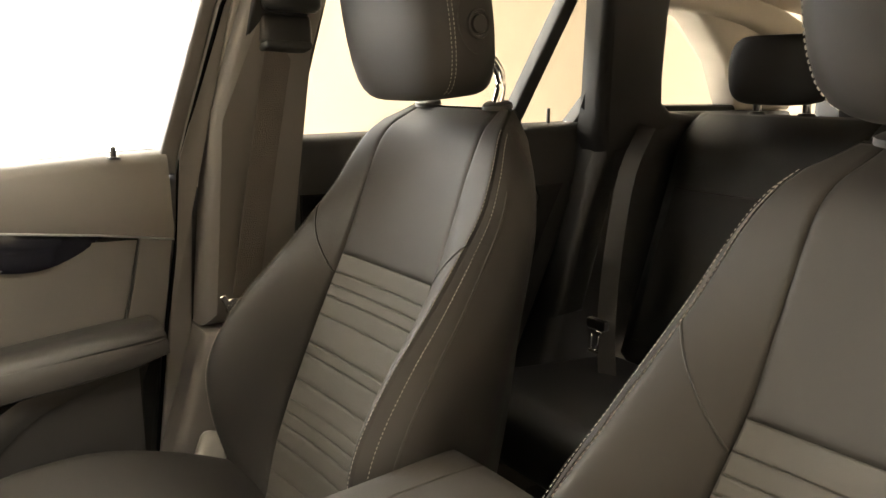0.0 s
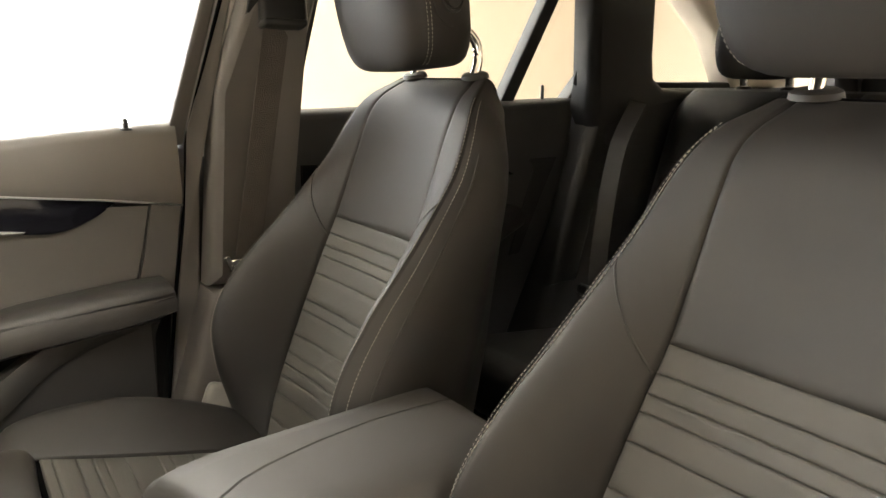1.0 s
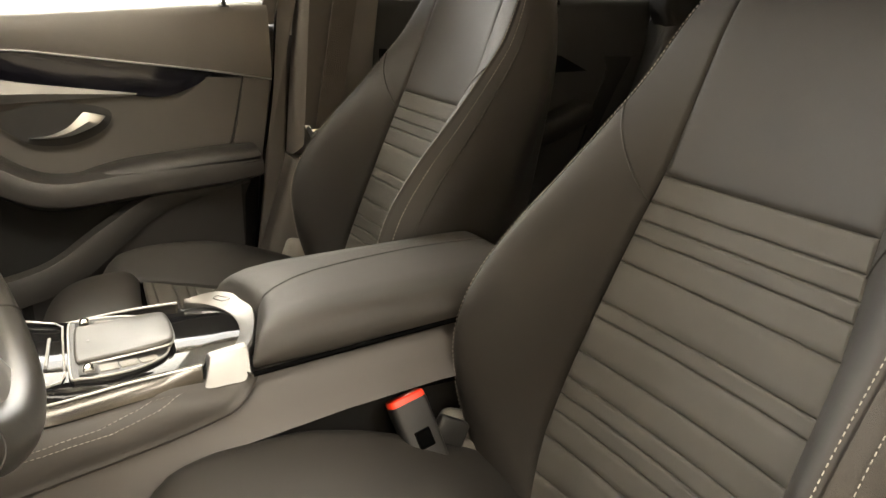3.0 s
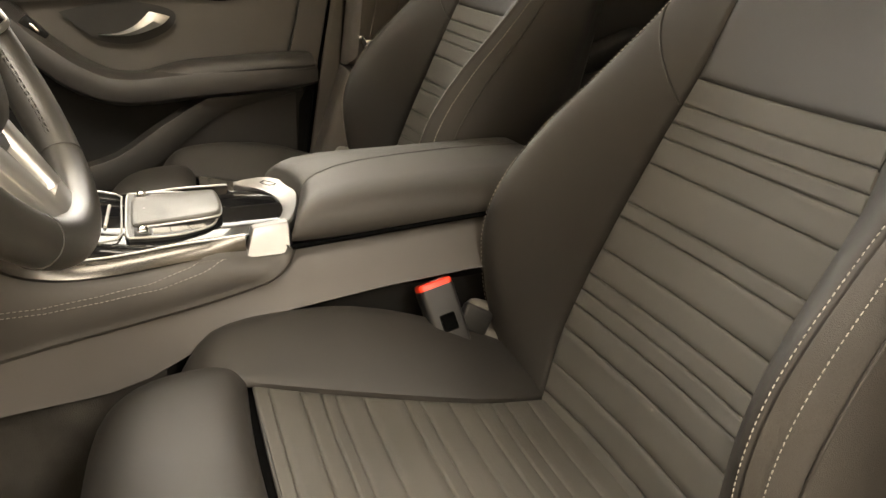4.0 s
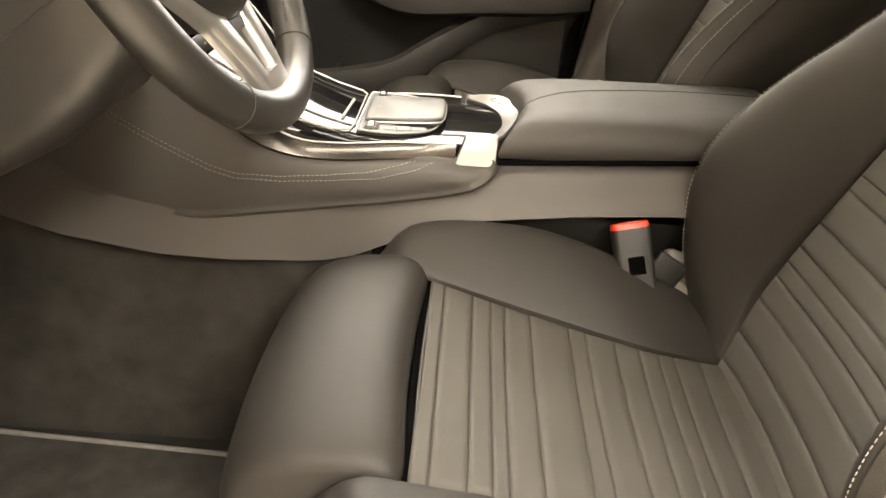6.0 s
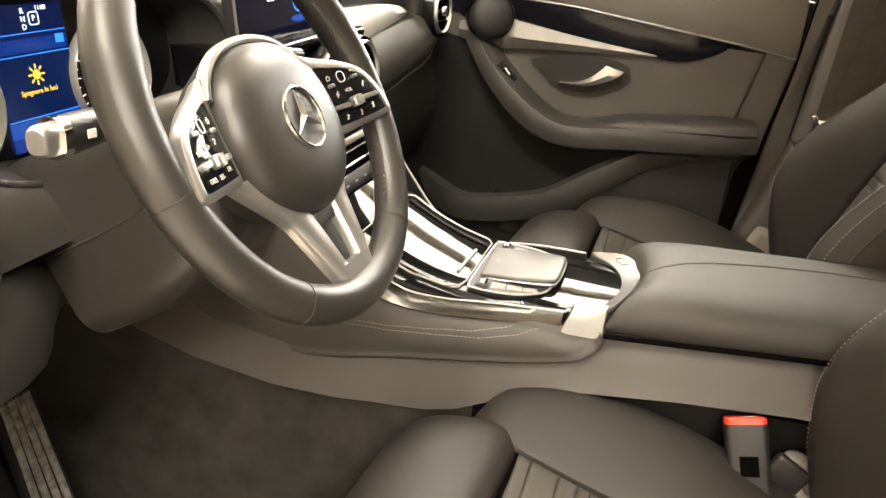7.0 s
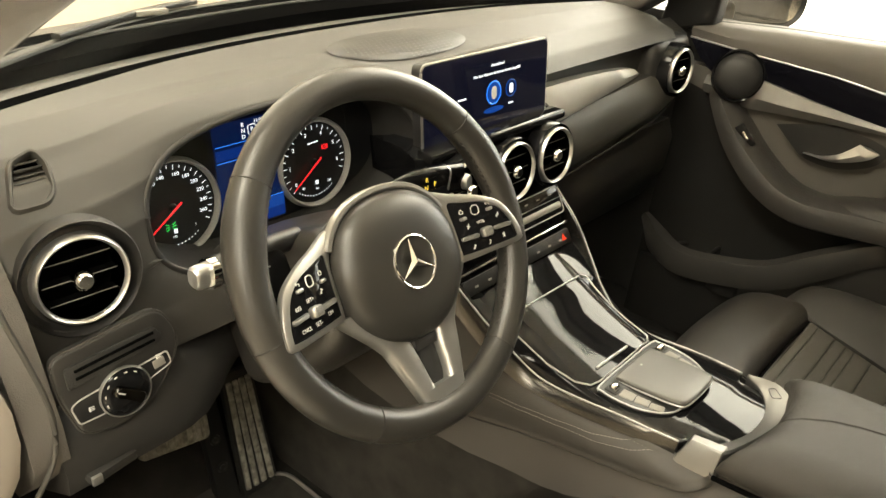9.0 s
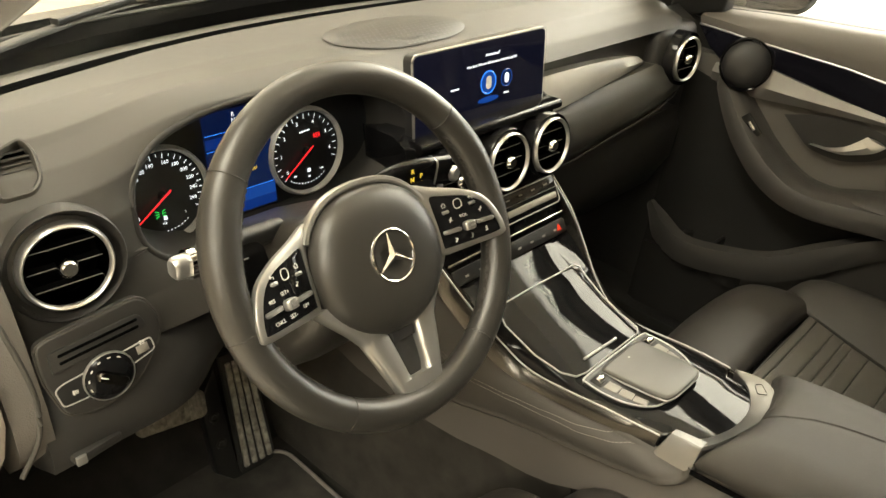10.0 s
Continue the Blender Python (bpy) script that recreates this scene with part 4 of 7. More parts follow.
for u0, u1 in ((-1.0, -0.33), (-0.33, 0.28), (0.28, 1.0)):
    part("back_section", patch(bench_back, edges_of(u1, u0, 16, 0.01), edges_of(0, 0.625, 22, 0.008), curl=0.008, rim=0.012), REAR_LEATHER_SHADED, rb)
    part("pleated_insert", patch(lambda u, s: tuple(Vector(bench_back(u, s)) + Vector((0, 0.006, 0.002))), edges_of(u1 - 0.09, u0 + 0.09, 10, 0.006), edges_of(0.06, 0.44, 12, 0.006), curl=0.008), REAR_CLOTH_SHADED, rb)
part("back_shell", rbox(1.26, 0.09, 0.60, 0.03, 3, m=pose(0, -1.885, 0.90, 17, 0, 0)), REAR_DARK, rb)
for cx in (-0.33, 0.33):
    part("cushion", rbox(0.64, 0.50, 0.15, 0.05, 4, m=pose(cx, -1.44, 0.565, 6, 0, 0)), REAR_LEATHER_SHADED, rb)
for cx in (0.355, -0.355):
    part("head_restraint", headrest_mesh(0.112, 0.05, 0.142), REAR_LEATHER_SHADED, rb, "black rear head restraint", m=pose(cx, -1.835, 1.288, -4, 0, 0))
    for hand in (1, -1):
        part("headrest_post", tube([(cx + hand * 0.056, -1.853, 1.194), (cx + hand * 0.056, -1.845, 1.26)], 0.0085, 12), CHROME, rb, "chrome post")
        part("post_collar", lathe([(0, 0.006), (0.016, 0.006), (0.02, 0.0)], 16, m=pose(cx + hand * 0.056, -1.853, 1.193)), BLACK, rb)
rbelt = thing("rear_belt", "dark rear seat belt with metal tongue", "seat belt")
part("webbing", sweep(spline([(0.60, -1.72, 1.16), (0.585, -1.64, 1.05), (0.55, -1.57, 0.87), (0.52, -1.53, 0.73), (0.50, -1.52, 0.62)], 14), rrect(0.0016, 0.040, 0.0006, 1), up=(0.8, 0.5, 0)), SIDE_VINYL, rbelt)
part("holder", rbox(0.055, 0.018, 0.024, 0.006, m=pose(0.521, -1.503, 0.745)), BLACK, rbelt)
part("tongue", merge(rbox(0.040, 0.004, 0.010, 0.001, 1, m=pose(0.521, -1.494, 0.728)), rbox(0.008, 0.004, 0.040, 0.001, 1, m=pose(0.511, -1.494, 0.705)), rbox(0.008, 0.004, 0.040, 0.001, 1, m=pose(0.531, -1.494, 0.705)), rbox(0.028, 0.004, 0.008, 0.001, 1, m=pose(0.521, -1.494, 0.687))), CHROME, rbelt, "metal tongue")
rbb = thing("rear_buckle", "small dark rear belt buckle on the bench", "buckle")
part("body", rbox(0.03, 0.045, 0.05, 0.006, m=pose(0.30, -1.60, 0.665)), BLACK, rbb)
part("plate", rbox(0.022, 0.012, 0.02, 0.003, m=pose(0.30, -1.585, 0.695)), CHROME, rbb)


# ---- front passenger door ----
door = thing("passenger_door", "grey plastic front door with black trim and chrome handle", "car door")


def door_loft(lines, n=24, thick=0.03):
    """A panel skinned over lines of (x, y, z) from bottom to top, closed behind."""
    rows = [spline(l, n) for l in lines]
    rings = []
    for i in range(n):
        front = [r[i] for r in rows]
        rings.append(front + [front[-1] + Vector((thick, 0, 0)), front[0] + Vector((thick, 0, 0))])
    return loft(rings)


belt = [(0.05, 1.082), (-0.113, 1.096), (-0.29, 1.106), (-0.583, 1.127), (-0.672, 1.131)]
trim = [(0.05, 1.054), (-0.104, 1.044), (-0.247, 1.037), (-0.562, 1.000), (-0.675, 0.983)]
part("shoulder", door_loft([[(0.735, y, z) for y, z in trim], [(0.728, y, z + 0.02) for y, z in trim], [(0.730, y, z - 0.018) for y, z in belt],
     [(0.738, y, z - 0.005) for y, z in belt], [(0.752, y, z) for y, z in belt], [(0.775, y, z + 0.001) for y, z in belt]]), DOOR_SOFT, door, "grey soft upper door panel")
part("shoulder_line", tube([(0.732, y, z + 0.001) for y, z in trim], 0.0022, 6), ALU, door, "thin silver line")
part("window_seal", sweep(spline([(0.782, y, z - 0.004) for y, z in belt], 14), rrect(0.016, 0.012, 0.004)), RUBBER, door)
part("black_trim", door_loft([[(0.740, -0.03, 0.978), (0.738, -0.116, 1.000), (0.7365, -0.257, 0.978), (0.737, -0.406, 0.957), (0.738, -0.471, 0.954), (0.7405, -0.525, 0.972), (0.743, -0.562, 0.996)],
     [(0.7345, 0.02, 1.015), (0.733, -0.116, 1.020), (0.732, -0.257, 1.006), (0.733, -0.406, 0.987), (0.735, -0.471, 0.982), (0.739, -0.525, 0.988), (0.743, -0.564, 0.998)],
     [(0.733, 0.05, 1.052), (0.7315, -0.104, 1.043), (0.731, -0.247, 1.036), (0.7325, -0.406, 1.018), (0.735, -0.471, 1.011), (0.739, -0.525, 1.005), (0.743, -0.566, 1.001)]], thick=0.012), TRIM_BLACK, door, "glossy black door trim")
part("silver_trim", door_loft([[(0.735, 0.0, 0.952), (0.732, -0.075, 0.940), (0.730, -0.17, 0.946), (0.732, -0.262, 0.951), (0.737, -0.415, 0.957)],
     [(0.728, 0.0, 0.97), (0.722, -0.075, 0.968), (0.722, -0.17, 0.965), (0.727, -0.262, 0.964), (0.735, -0.417, 0.959)],
     [(0.738, 0.0, 0.985), (0.735, -0.075, 1.005), (0.733, -0.17, 0.992), (0.733, -0.262, 0.979), (0.737, -0.42, 0.961)]], thick=0.01), DOOR_SILVER, door, "satin silver door trim")
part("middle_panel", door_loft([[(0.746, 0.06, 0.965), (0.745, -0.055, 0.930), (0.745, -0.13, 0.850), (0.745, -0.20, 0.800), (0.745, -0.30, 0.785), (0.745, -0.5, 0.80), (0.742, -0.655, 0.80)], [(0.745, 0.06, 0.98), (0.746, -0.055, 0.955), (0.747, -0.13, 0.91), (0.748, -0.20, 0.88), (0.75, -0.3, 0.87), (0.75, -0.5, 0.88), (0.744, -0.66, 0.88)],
     [(0.742, 0.06, 1.0), (0.742, -0.055, 0.998), (0.742, -0.13, 0.995), (0.742, -0.20, 0.993), (0.742, -0.3, 0.99), (0.742, -0.5, 0.99), (0.740, -0.675, 0.985)]], n=40), DOOR_SHADED, door, "grey door middle panel, darkened for shade")
part("end_strip", door_loft([[(0.736, -0.588, 0.835), (0.736, -0.605, 0.835), (0.736, -0.650, 0.835)], [(0.733, -0.605, 0.91), (0.733, -0.625, 0.91), (0.733, -0.662, 0.91)], [(0.736, -0.622, 0.992), (0.735, -0.645, 0.988), (0.735, -0.672, 0.984)]], n=8), DOOR_SHADED, door)
part("strip_gap", tube([(0.737, -0.584, 0.84), (0.734, -0.602, 0.91), (0.737, -0.619, 0.99)], 0.0022, 6), RUBBER, door)
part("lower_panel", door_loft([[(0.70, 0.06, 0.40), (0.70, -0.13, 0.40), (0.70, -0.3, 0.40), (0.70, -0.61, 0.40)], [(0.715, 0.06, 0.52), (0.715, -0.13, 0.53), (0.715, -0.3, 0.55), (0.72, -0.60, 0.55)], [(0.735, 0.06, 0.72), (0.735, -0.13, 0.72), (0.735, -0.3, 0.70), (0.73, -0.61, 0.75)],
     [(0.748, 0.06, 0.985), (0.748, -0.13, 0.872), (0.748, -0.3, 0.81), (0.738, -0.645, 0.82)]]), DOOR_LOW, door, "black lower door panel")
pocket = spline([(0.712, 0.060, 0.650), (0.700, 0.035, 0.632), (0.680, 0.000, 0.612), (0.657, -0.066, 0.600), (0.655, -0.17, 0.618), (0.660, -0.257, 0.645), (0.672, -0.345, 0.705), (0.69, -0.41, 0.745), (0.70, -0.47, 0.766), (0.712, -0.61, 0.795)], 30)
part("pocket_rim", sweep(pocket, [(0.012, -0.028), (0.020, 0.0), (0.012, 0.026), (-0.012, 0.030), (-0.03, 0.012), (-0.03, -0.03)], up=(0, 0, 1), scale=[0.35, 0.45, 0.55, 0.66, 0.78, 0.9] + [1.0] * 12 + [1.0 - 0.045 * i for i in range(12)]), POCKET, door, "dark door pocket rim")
# Front of the same pocket wall, footwell shade put in as black
part("pocket_front", door_loft([[(0.665, 0.03, 0.42), (0.665, -0.09, 0.42), (0.665, -0.20, 0.42)], [(0.660, 0.03, 0.58), (0.661, -0.09, 0.590), (0.663, -0.20, 0.612)]], thick=0.012), DOOR_LOW, door, "front end of the door pocket, blackened for shade")
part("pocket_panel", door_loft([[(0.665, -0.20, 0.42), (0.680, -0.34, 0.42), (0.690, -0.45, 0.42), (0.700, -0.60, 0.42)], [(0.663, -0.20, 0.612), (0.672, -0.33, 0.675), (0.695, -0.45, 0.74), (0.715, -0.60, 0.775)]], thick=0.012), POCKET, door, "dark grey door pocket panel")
for dy, rr in ((-0.075, 0.036), (-0.165, 0.034)):
    part("cup_ring", lathe([(rr, -0.05), (rr, 0.0), (rr + 0.004, 0.003), (rr + 0.009, 0.0), (rr + 0.010, -0.05)], 28, m=pose(0.695, dy, 0.612, 4, 0, 0)), DOOR_LOW, door, "dark bottle ring in the pocket")
part("pocket_divider", rbox(0.06, 0.010, 0.07, 0.005, m=pose(0.698, -0.120, 0.600)), DOOR_LOW, door)
arm = spline([(0.738, -0.030, 0.972), (0.724, -0.052, 0.945), (0.712, -0.085, 0.905), (0.700, -0.13, 0.860), (0.692, -0.195, 0.812), (0.688, -0.27, 0.790), (0.688, -0.40, 0.802), (0.690, -0.52, 0.812), (0.698, -0.635, 0.824)], 34)
part("armrest", sweep(arm, [(0.036, -0.020), (0.040, 0.004), (0.032, 0.022), (0.012, 0.030), (-0.03, 0.030), (-0.06, 0.022), (-0.06, -0.030), (0.01, -0.032)], scale=[0.35, 0.48, 0.57] + [0.62 + 0.03 * min(i, 12) for i in range(28)] + [0.97, 0.92, 0.82]), DOOR_ARM, door, "dark padded door armrest")
pad = spline([(0.712, -0.30, 0.812), (0.706, -0.38, 0.829), (0.703, -0.46, 0.838), (0.703, -0.55, 0.846), (0.707, -0.628, 0.850)], 14)
part("armrest_pad", sweep(pad, [(0.042, -0.018), (0.0470, -0.010), (0.045, -0.002), (0.036, 0.005), (0.018, 0.009), (0.0, 0.010), (-0.035, 0.008), (-0.035, -0.02)], scale=[0.5, 0.75, 0.88, 0.96] + [1.0] * 8 + [0.97, 0.90]), DOOR_ARM, door, "padded armrest top")
part("armrest_stitch_line", tube([q + Vector((-0.034, 0, 0.010)) for q in arm[14:]], 0.0014, 6), SEAM, door)
bowl = spline([(0.733, -0.163, 0.924), (0.733, -0.200, 0.893), (0.733, -0.231, 0.873), (0.733, -0.292, 0.869), (0.733, -0.354, 0.894), (0.733, -0.368, 0.930), (0.733, -0.304, 0.946), (0.733, -0.235, 0.943), (0.733, -0.163, 0.924)], 36)[:-1]
part("handle_recess", loft([[q + Vector((0.003, 0, 0)) for q in bowl], [Vector((0.7395, -0.27 + (q.y + 0.27) * 0.97, 0.905 + (q.z - 0.905) * 0.96)) for q in bowl], [Vector((0.748, -0.27 + (q.y + 0.27) * 0.85, 0.905 + (q.z - 0.905) * 0.8)) for q in bowl]], caps=True), REAR_DARK, door, "dark handle recess")
h0 = spline([(0.731, -0.228, 0.884), (0.724, -0.267, 0.8835), (0.719, -0.301, 0.889), (0.719, -0.342, 0.906), (0.723, -0.360, 0.922)], 18)
h1 = spline([(0.733, -0.228, 0.885), (0.727, -0.262, 0.8895), (0.723, -0.291, 0.9020), (0.723, -0.310, 0.918), (0.725, -0.322, 0.9305)], 18)
part("door_handle", loft([[a, (a + b) / 2 + Vector((-0.006, 0, 0)), b, (a + b) / 2 + Vector((0.008, 0, 0))] for a, b in zip(h0, h1)]), ALU, door, "satin chrome inner door handle")
sw = part("seat_switch_plate", rbox(0.006, 0.05, 0.022, 0.003, m=pose(0.688, -0.124, 0.899, 45, 0, 0)), DOOR_LOW, door)
part("seat_switch", rbox(0.008, 0.022, 0.008, 0.003, m=pose(0.684, -0.126, 0.900, 45, 0, 0)), CHROME, door, "small chrome switch")
tw = facing(0.712, -0.073, 1.004, (-0.90, -0.42, 0.10))
part("tweeter", lathe([(0, 0.020), (0.018, 0.019), (0.034, 0.015), (0.043, 0.008), (0.046, 0.0)], 36, m=tw), REAR_DARK, door, "round dark tweeter cover")
part("tweeter_ring", lathe([(0.0465, 0.0), (0.0475, 0.004), (0.0490, 0.0045), (0.0500, 0.001), (0.050, -0.03)], 40, m=tw), PIANO, door, "glossy tweeter ring")
part("tweeter_edge", lathe([(0.0495, 0.002), (0.0507, 0.004), (0.0515, 0.001)], 40, m=tw, arc=(-170, -60)), CHROME, door)
part("lock_pin", merge(lathe([(0, 0.016), (0.004, 0.0145), (0.0046, 0.0), (0.0035, -0.012)], 10, m=pose(0.741, -0.590, 1.126)), lathe([(0.012, 0), (0.010, 0.004), (0.0, 0.004)], 12, m=pose(0.741, -0.590, 1.121))), BLACK, door, "black lock pin")
part("mirror_sail", flank([(0.13, 1.05), (0.11, 1.16), (0.03, 1.22), (-0.02, 1.245), (0.0, 1.16), (0.01, 1.085)], 0.02, 0.04, 0.008), REAR_DARK, door, "dark mirror corner panel")

mir = thing("wing_mirror", "dark framed outside mirror with pale reflection", "mirror")
mm = facing(0.965, 0.01, 1.135, (-0.62, -0.78, 0.02))
part("housing", prism(rrect(0.225, 0.165, 0.05, 6), 0.07, 0.0, m=mm @ Matrix.Translation((0, 0, -0.072))), BLACK, mir)
part("rim", loft([[mm @ Vector((x, y, 0)) for x, y in rrect(0.225, 0.165, 0.05, 6)], [mm @ Vector((x, y, 0.006)) for x, y in rrect(0.222, 0.162, 0.048, 6)], [mm @ Vector((x, y, -0.004)) for x, y in rrect(0.205, 0.145, 0.042, 6)]], caps=False), BLACK, mir)
part("glass", prism(rrect(0.205, 0.145, 0.042, 6), 0.002, 0.0, m=mm @ Matrix.Translation((0, 0, -0.004))), MIRROR, mir, "mirror glass")
part("foot", rbox(0.16, 0.05, 0.05, 0.015, 3, m=pose(0.83, 0.06, 1.085)), BLACK, mir)

# ---- dashboard ----
dash = thing("dashboard", "dark grey soft dashboard with satin trim", "dashboard")
CLX, CLZ, CLW, CLH = -0.306, 1.034, 0.192, 0.083


def hood(x, z):
    """Signed closeness to the cluster opening: under 1 inside."""
    return (abs((x - CLX) / CLW) ** 2.6 + abs((z - CLZ) / CLH) ** 2.6) ** (1 / 2.6)


DASH_PROFILE = [(0.0, 0.50, 1.075), (0.12, 0.40, 1.098), (0.25, 0.30, 1.113), (0.40, 0.19, 1.116), (0.52, 0.10, 1.108), (0.60, 0.050, 1.092), (0.66, 0.024, 1.072), (0.72, 0.010, 1.045), (0.80, 0.004, 1.00), (0.90, 0.0, 0.955), (1.0, -0.012, 0.915)]


def dash_skin(x, s):
    y = float(np.interp(s, [p[0] for p in DASH_PROFILE], [p[1] for p in DASH_PROFILE]))
    z = float(np.interp(s, [p[0] for p in DASH_PROFILE], [p[2] for p in DASH_PROFILE]))
    bow = -0.42 * x * x * max(0, 1 - s / 0.55)
    y += bow * 0.9
    # brow over the cluster
    g = math.exp(-((x - CLX) / 0.185) ** 4)
    if s > 0.2:
        k = math.exp(-((s - 0.60) / 0.14) ** 2) * g
        z += 0.030 * k
        y -= 0.004 * k
    if s > 0.6:
        y -= g * 0.0 + 0.0
    # skin rolls into the dial opening
    if s > 0.45 and x < -0.1:
        y += 0.013 * math.exp(-((max(hood(x, z), 1.0) - 1.0) / 0.13))
    edge = max(0, abs(x) - 0.60)
    return (x, y + edge * edge * 3, z - edge * 0.25)


def dash_top(x, y):
    """Height of the dash top at x, y."""
    ss = np.linspace(0.0, 0.6, 121)
    ys = [dash_skin(x, s)[1] for s in ss]
    return dash_skin(x, float(np.interp(-y, [-v for v in ys], ss)))[2]


def dash_sheet(x0, x1, nx, s0, s1, ns, cut=False):
    bm = bmesh.new()
    grid = []
    for s in np.linspace(s0, s1, ns):
        grid.append([bm.verts.new(dash_skin(x, s)) for x in np.linspace(x0, x1, nx)])
    for j in range(ns - 1):
        for i in range(nx - 1):
            f = (grid[j][i], grid[j + 1][i], grid[j + 1][i + 1], grid[j][i + 1])
            c = sum((v.co for v in f), Vector()) / 4
            if cut and c.y < 0.12 and (hood(c.x, c.z) < 1.0 or (c.x + 0.575) ** 2 + (c.z - 1.018) ** 2 < 0.052 ** 2):
                continue
            bm.faces.new(f)
    bmesh.ops.delete(bm, geom=[v for v in bm.verts if not v.link_faces], context="VERTS")
    if cut:
        # the cut edge lies on the hood's outline
        for v in bm.verts:
            h = hood(v.co.x, v.co.z)
            if v.is_boundary and v.co.y < 0.12 and 0.9 < h < 1.1:
                v.co.x, v.co.z = CLX + (v.co.x - CLX) / h, CLZ + (v.co.z - CLZ) / h
    return bm


def skin_y(x, z):
    """Depth of the dash face at x, z."""
    ss = np.linspace(1.0, 0.6, 161)
    pts = [dash_skin(x, q) for q in ss]
    return min(pts, key=lambda p: abs(p[2] - z))[1]


part("top_pad_driver", dash_sheet(-0.648, -0.105, 220, 0.0, 0.80, 150, cut=True), DASH_SOFT, dash, "grey soft dash top over the dials")
part("lower_fascia", dash_sheet(-0.648, -0.105, 220, 0.80, 1.0, 44, cut=True), DASH_MID, dash, "dark lower dash fascia")
part("top_pad", dash_sheet(-0.105, 0.70, 60, 0.0, 0.655, 60), DASH_SOFT, dash, "grey soft dash top")
SLOT = [(-0.68, 0.165), (-0.532, 0.224), (-0.439, 0.254), (-0.328, 0.288), (-0.198, 0.314), (-0.048, 0.322), (0.127, 0.318), (0.256, 0.306), (0.40, 0.275), (0.55, 0.225), (0.69, 0.165)]
seam = [Vector((p.x, p.y, dash_top(p.x, p.y) + 0.0006)) for p in spline([(x, y, 0) for x, y in SLOT], 60)]
part("defrost_slot", sweep(seam, rrect(0.0190, 0.0022, 0.0006, 1)), VOID, dash, "narrow dark slot along the dash top")
# speaker grille in the dash top
sp = []
for i in range(40):
    a = 2 * math.pi * i / 40
    sp.append((-0.005 + 0.125 * math.cos(a) * (1 + 0.25 * math.sin(a)) , 0.165 + 0.062 * math.sin(a) - 0.012 * math.cos(2 * a)))


def on_dash(x, y):
    ss = np.linspace(0.2, 0.6, 60)
    best = min(ss, key=lambda s: abs(dash_skin(x, s)[1] - y))
    return dash_skin(x, best)[2]


part("speaker_grille", loft([[(x, y, on_dash(x, y) + 0.0015) for x, y in sp], [(-0.005 + (x + 0.005) * 0.97, 0.165 + (y - 0.165) * 0.96, on_dash(x, y) + 0.003) for x, y in sp]]), DASH_DARK, dash, "dark perforated speaker grille")
dots_v, dots_f = [], []
for i in range(-11, 12):
    for j in range(-5, 6):
        x, y = -0.005 + i * 0.0095 + (j % 2) * 0.0047, 0.165 + j * 0.0095
        if ((x + 0.005) / 0.105) ** 2 + ((y - 0.165) / 0.05) ** 2 < 1:
            z, k = on_dash(x, y) + 0.0036, len(dots_v)
            dots_v += [(x + 0.0022 * math.cos(a), y + 0.0022 * math.sin(a), z) for a in np.linspace(0, 2 * math.pi, 7)[:-1]]
            dots_f.append(tuple(range(k, k + 6)))
part("grille_holes", from_lists(dots_v, dots_f), BLACK, dash)
# brow round the dials
brow = []
for i in range(72):
    a = 2 * math.pi * i / 72
    c, s = math.cos(a), math.sin(a)
    x = CLX + CLW * abs(c) ** (2 / 2.6) * (1 if c > 0 else -1)
    z = CLZ + CLH * abs(s) ** (2 / 2.6) * (1 if s > 0 else -1)
    y = skin_y(x, z) + 0.002
    brow.append(Vector((x, y, z)))
part("dial_brow", tube(brow, 0.0042, 10, closed=True), DASH_DARK, dash, "rounded soft brow round the dials")
part("dial_cowl", loft([brow, [Vector((CLX + (v.x - CLX) * 0.965, v.y + 0.03, CLZ + (v.z - CLZ) * 0.95)) for v in brow], [Vector((CLX + (v.x - CLX) * 0.93, 0.098, CLZ - 0.004 + (v.z - CLZ) * 0.90)) for v in brow]], caps=False), DASH_DARK, dash, "dark inner cowl")
# knee panel below, left end, column
knee = [(-0.012, 0.915), (-0.035, 0.895), (-0.050, 0.865), (-0.045, 0.84), (0.02, 0.80), (0.16, 0.78), (0.16, 0.83), (0.05, 0.90)]
rings = []
for x in np.linspace(-0.640, -0.11, 22):
    tuck = 0.075 * math.exp(-((x + 0.33) / 0.13) ** 4)
    rings.append([(x, y + tuck * (1 if y < 0.1 else 0.2), z - 0.03 * abs(x + 0.39)) for y, z in knee])
# Same plastic as the fascia; DASH_DARK puts under-dash shade into its colour
part("knee_panel", loft(rings), DASH_DARK, dash, "lower dash panel, darkened for shade")
part("end_cap", loft([[(x, 0.11, 1.075), (x, 0.02, 1.055), (x, -0.010, 1.010), (x, -0.028, 0.96), (x, -0.042, 0.91), (x, -0.045, 0.875), (x, -0.030, 0.850), (x, 0.02, 0.80), (x, 0.11, 0.79)] for x in (-0.664, -0.632)]), PILLAR, dash, "dash end cap")
part("end_edge", tube(spline([(-0.656, -0.006, 1.06), (-0.651, -0.020, 1.016), (-0.646, -0.032, 0.984), (-0.641, -0.044, 0.945), (-0.641, -0.048, 0.914), (-0.648, -0.049, 0.882), (-0.668, -0.049, 0.852)], 20), 0.0026, 8), DASH_SOFT, dash, "pale edge strip")
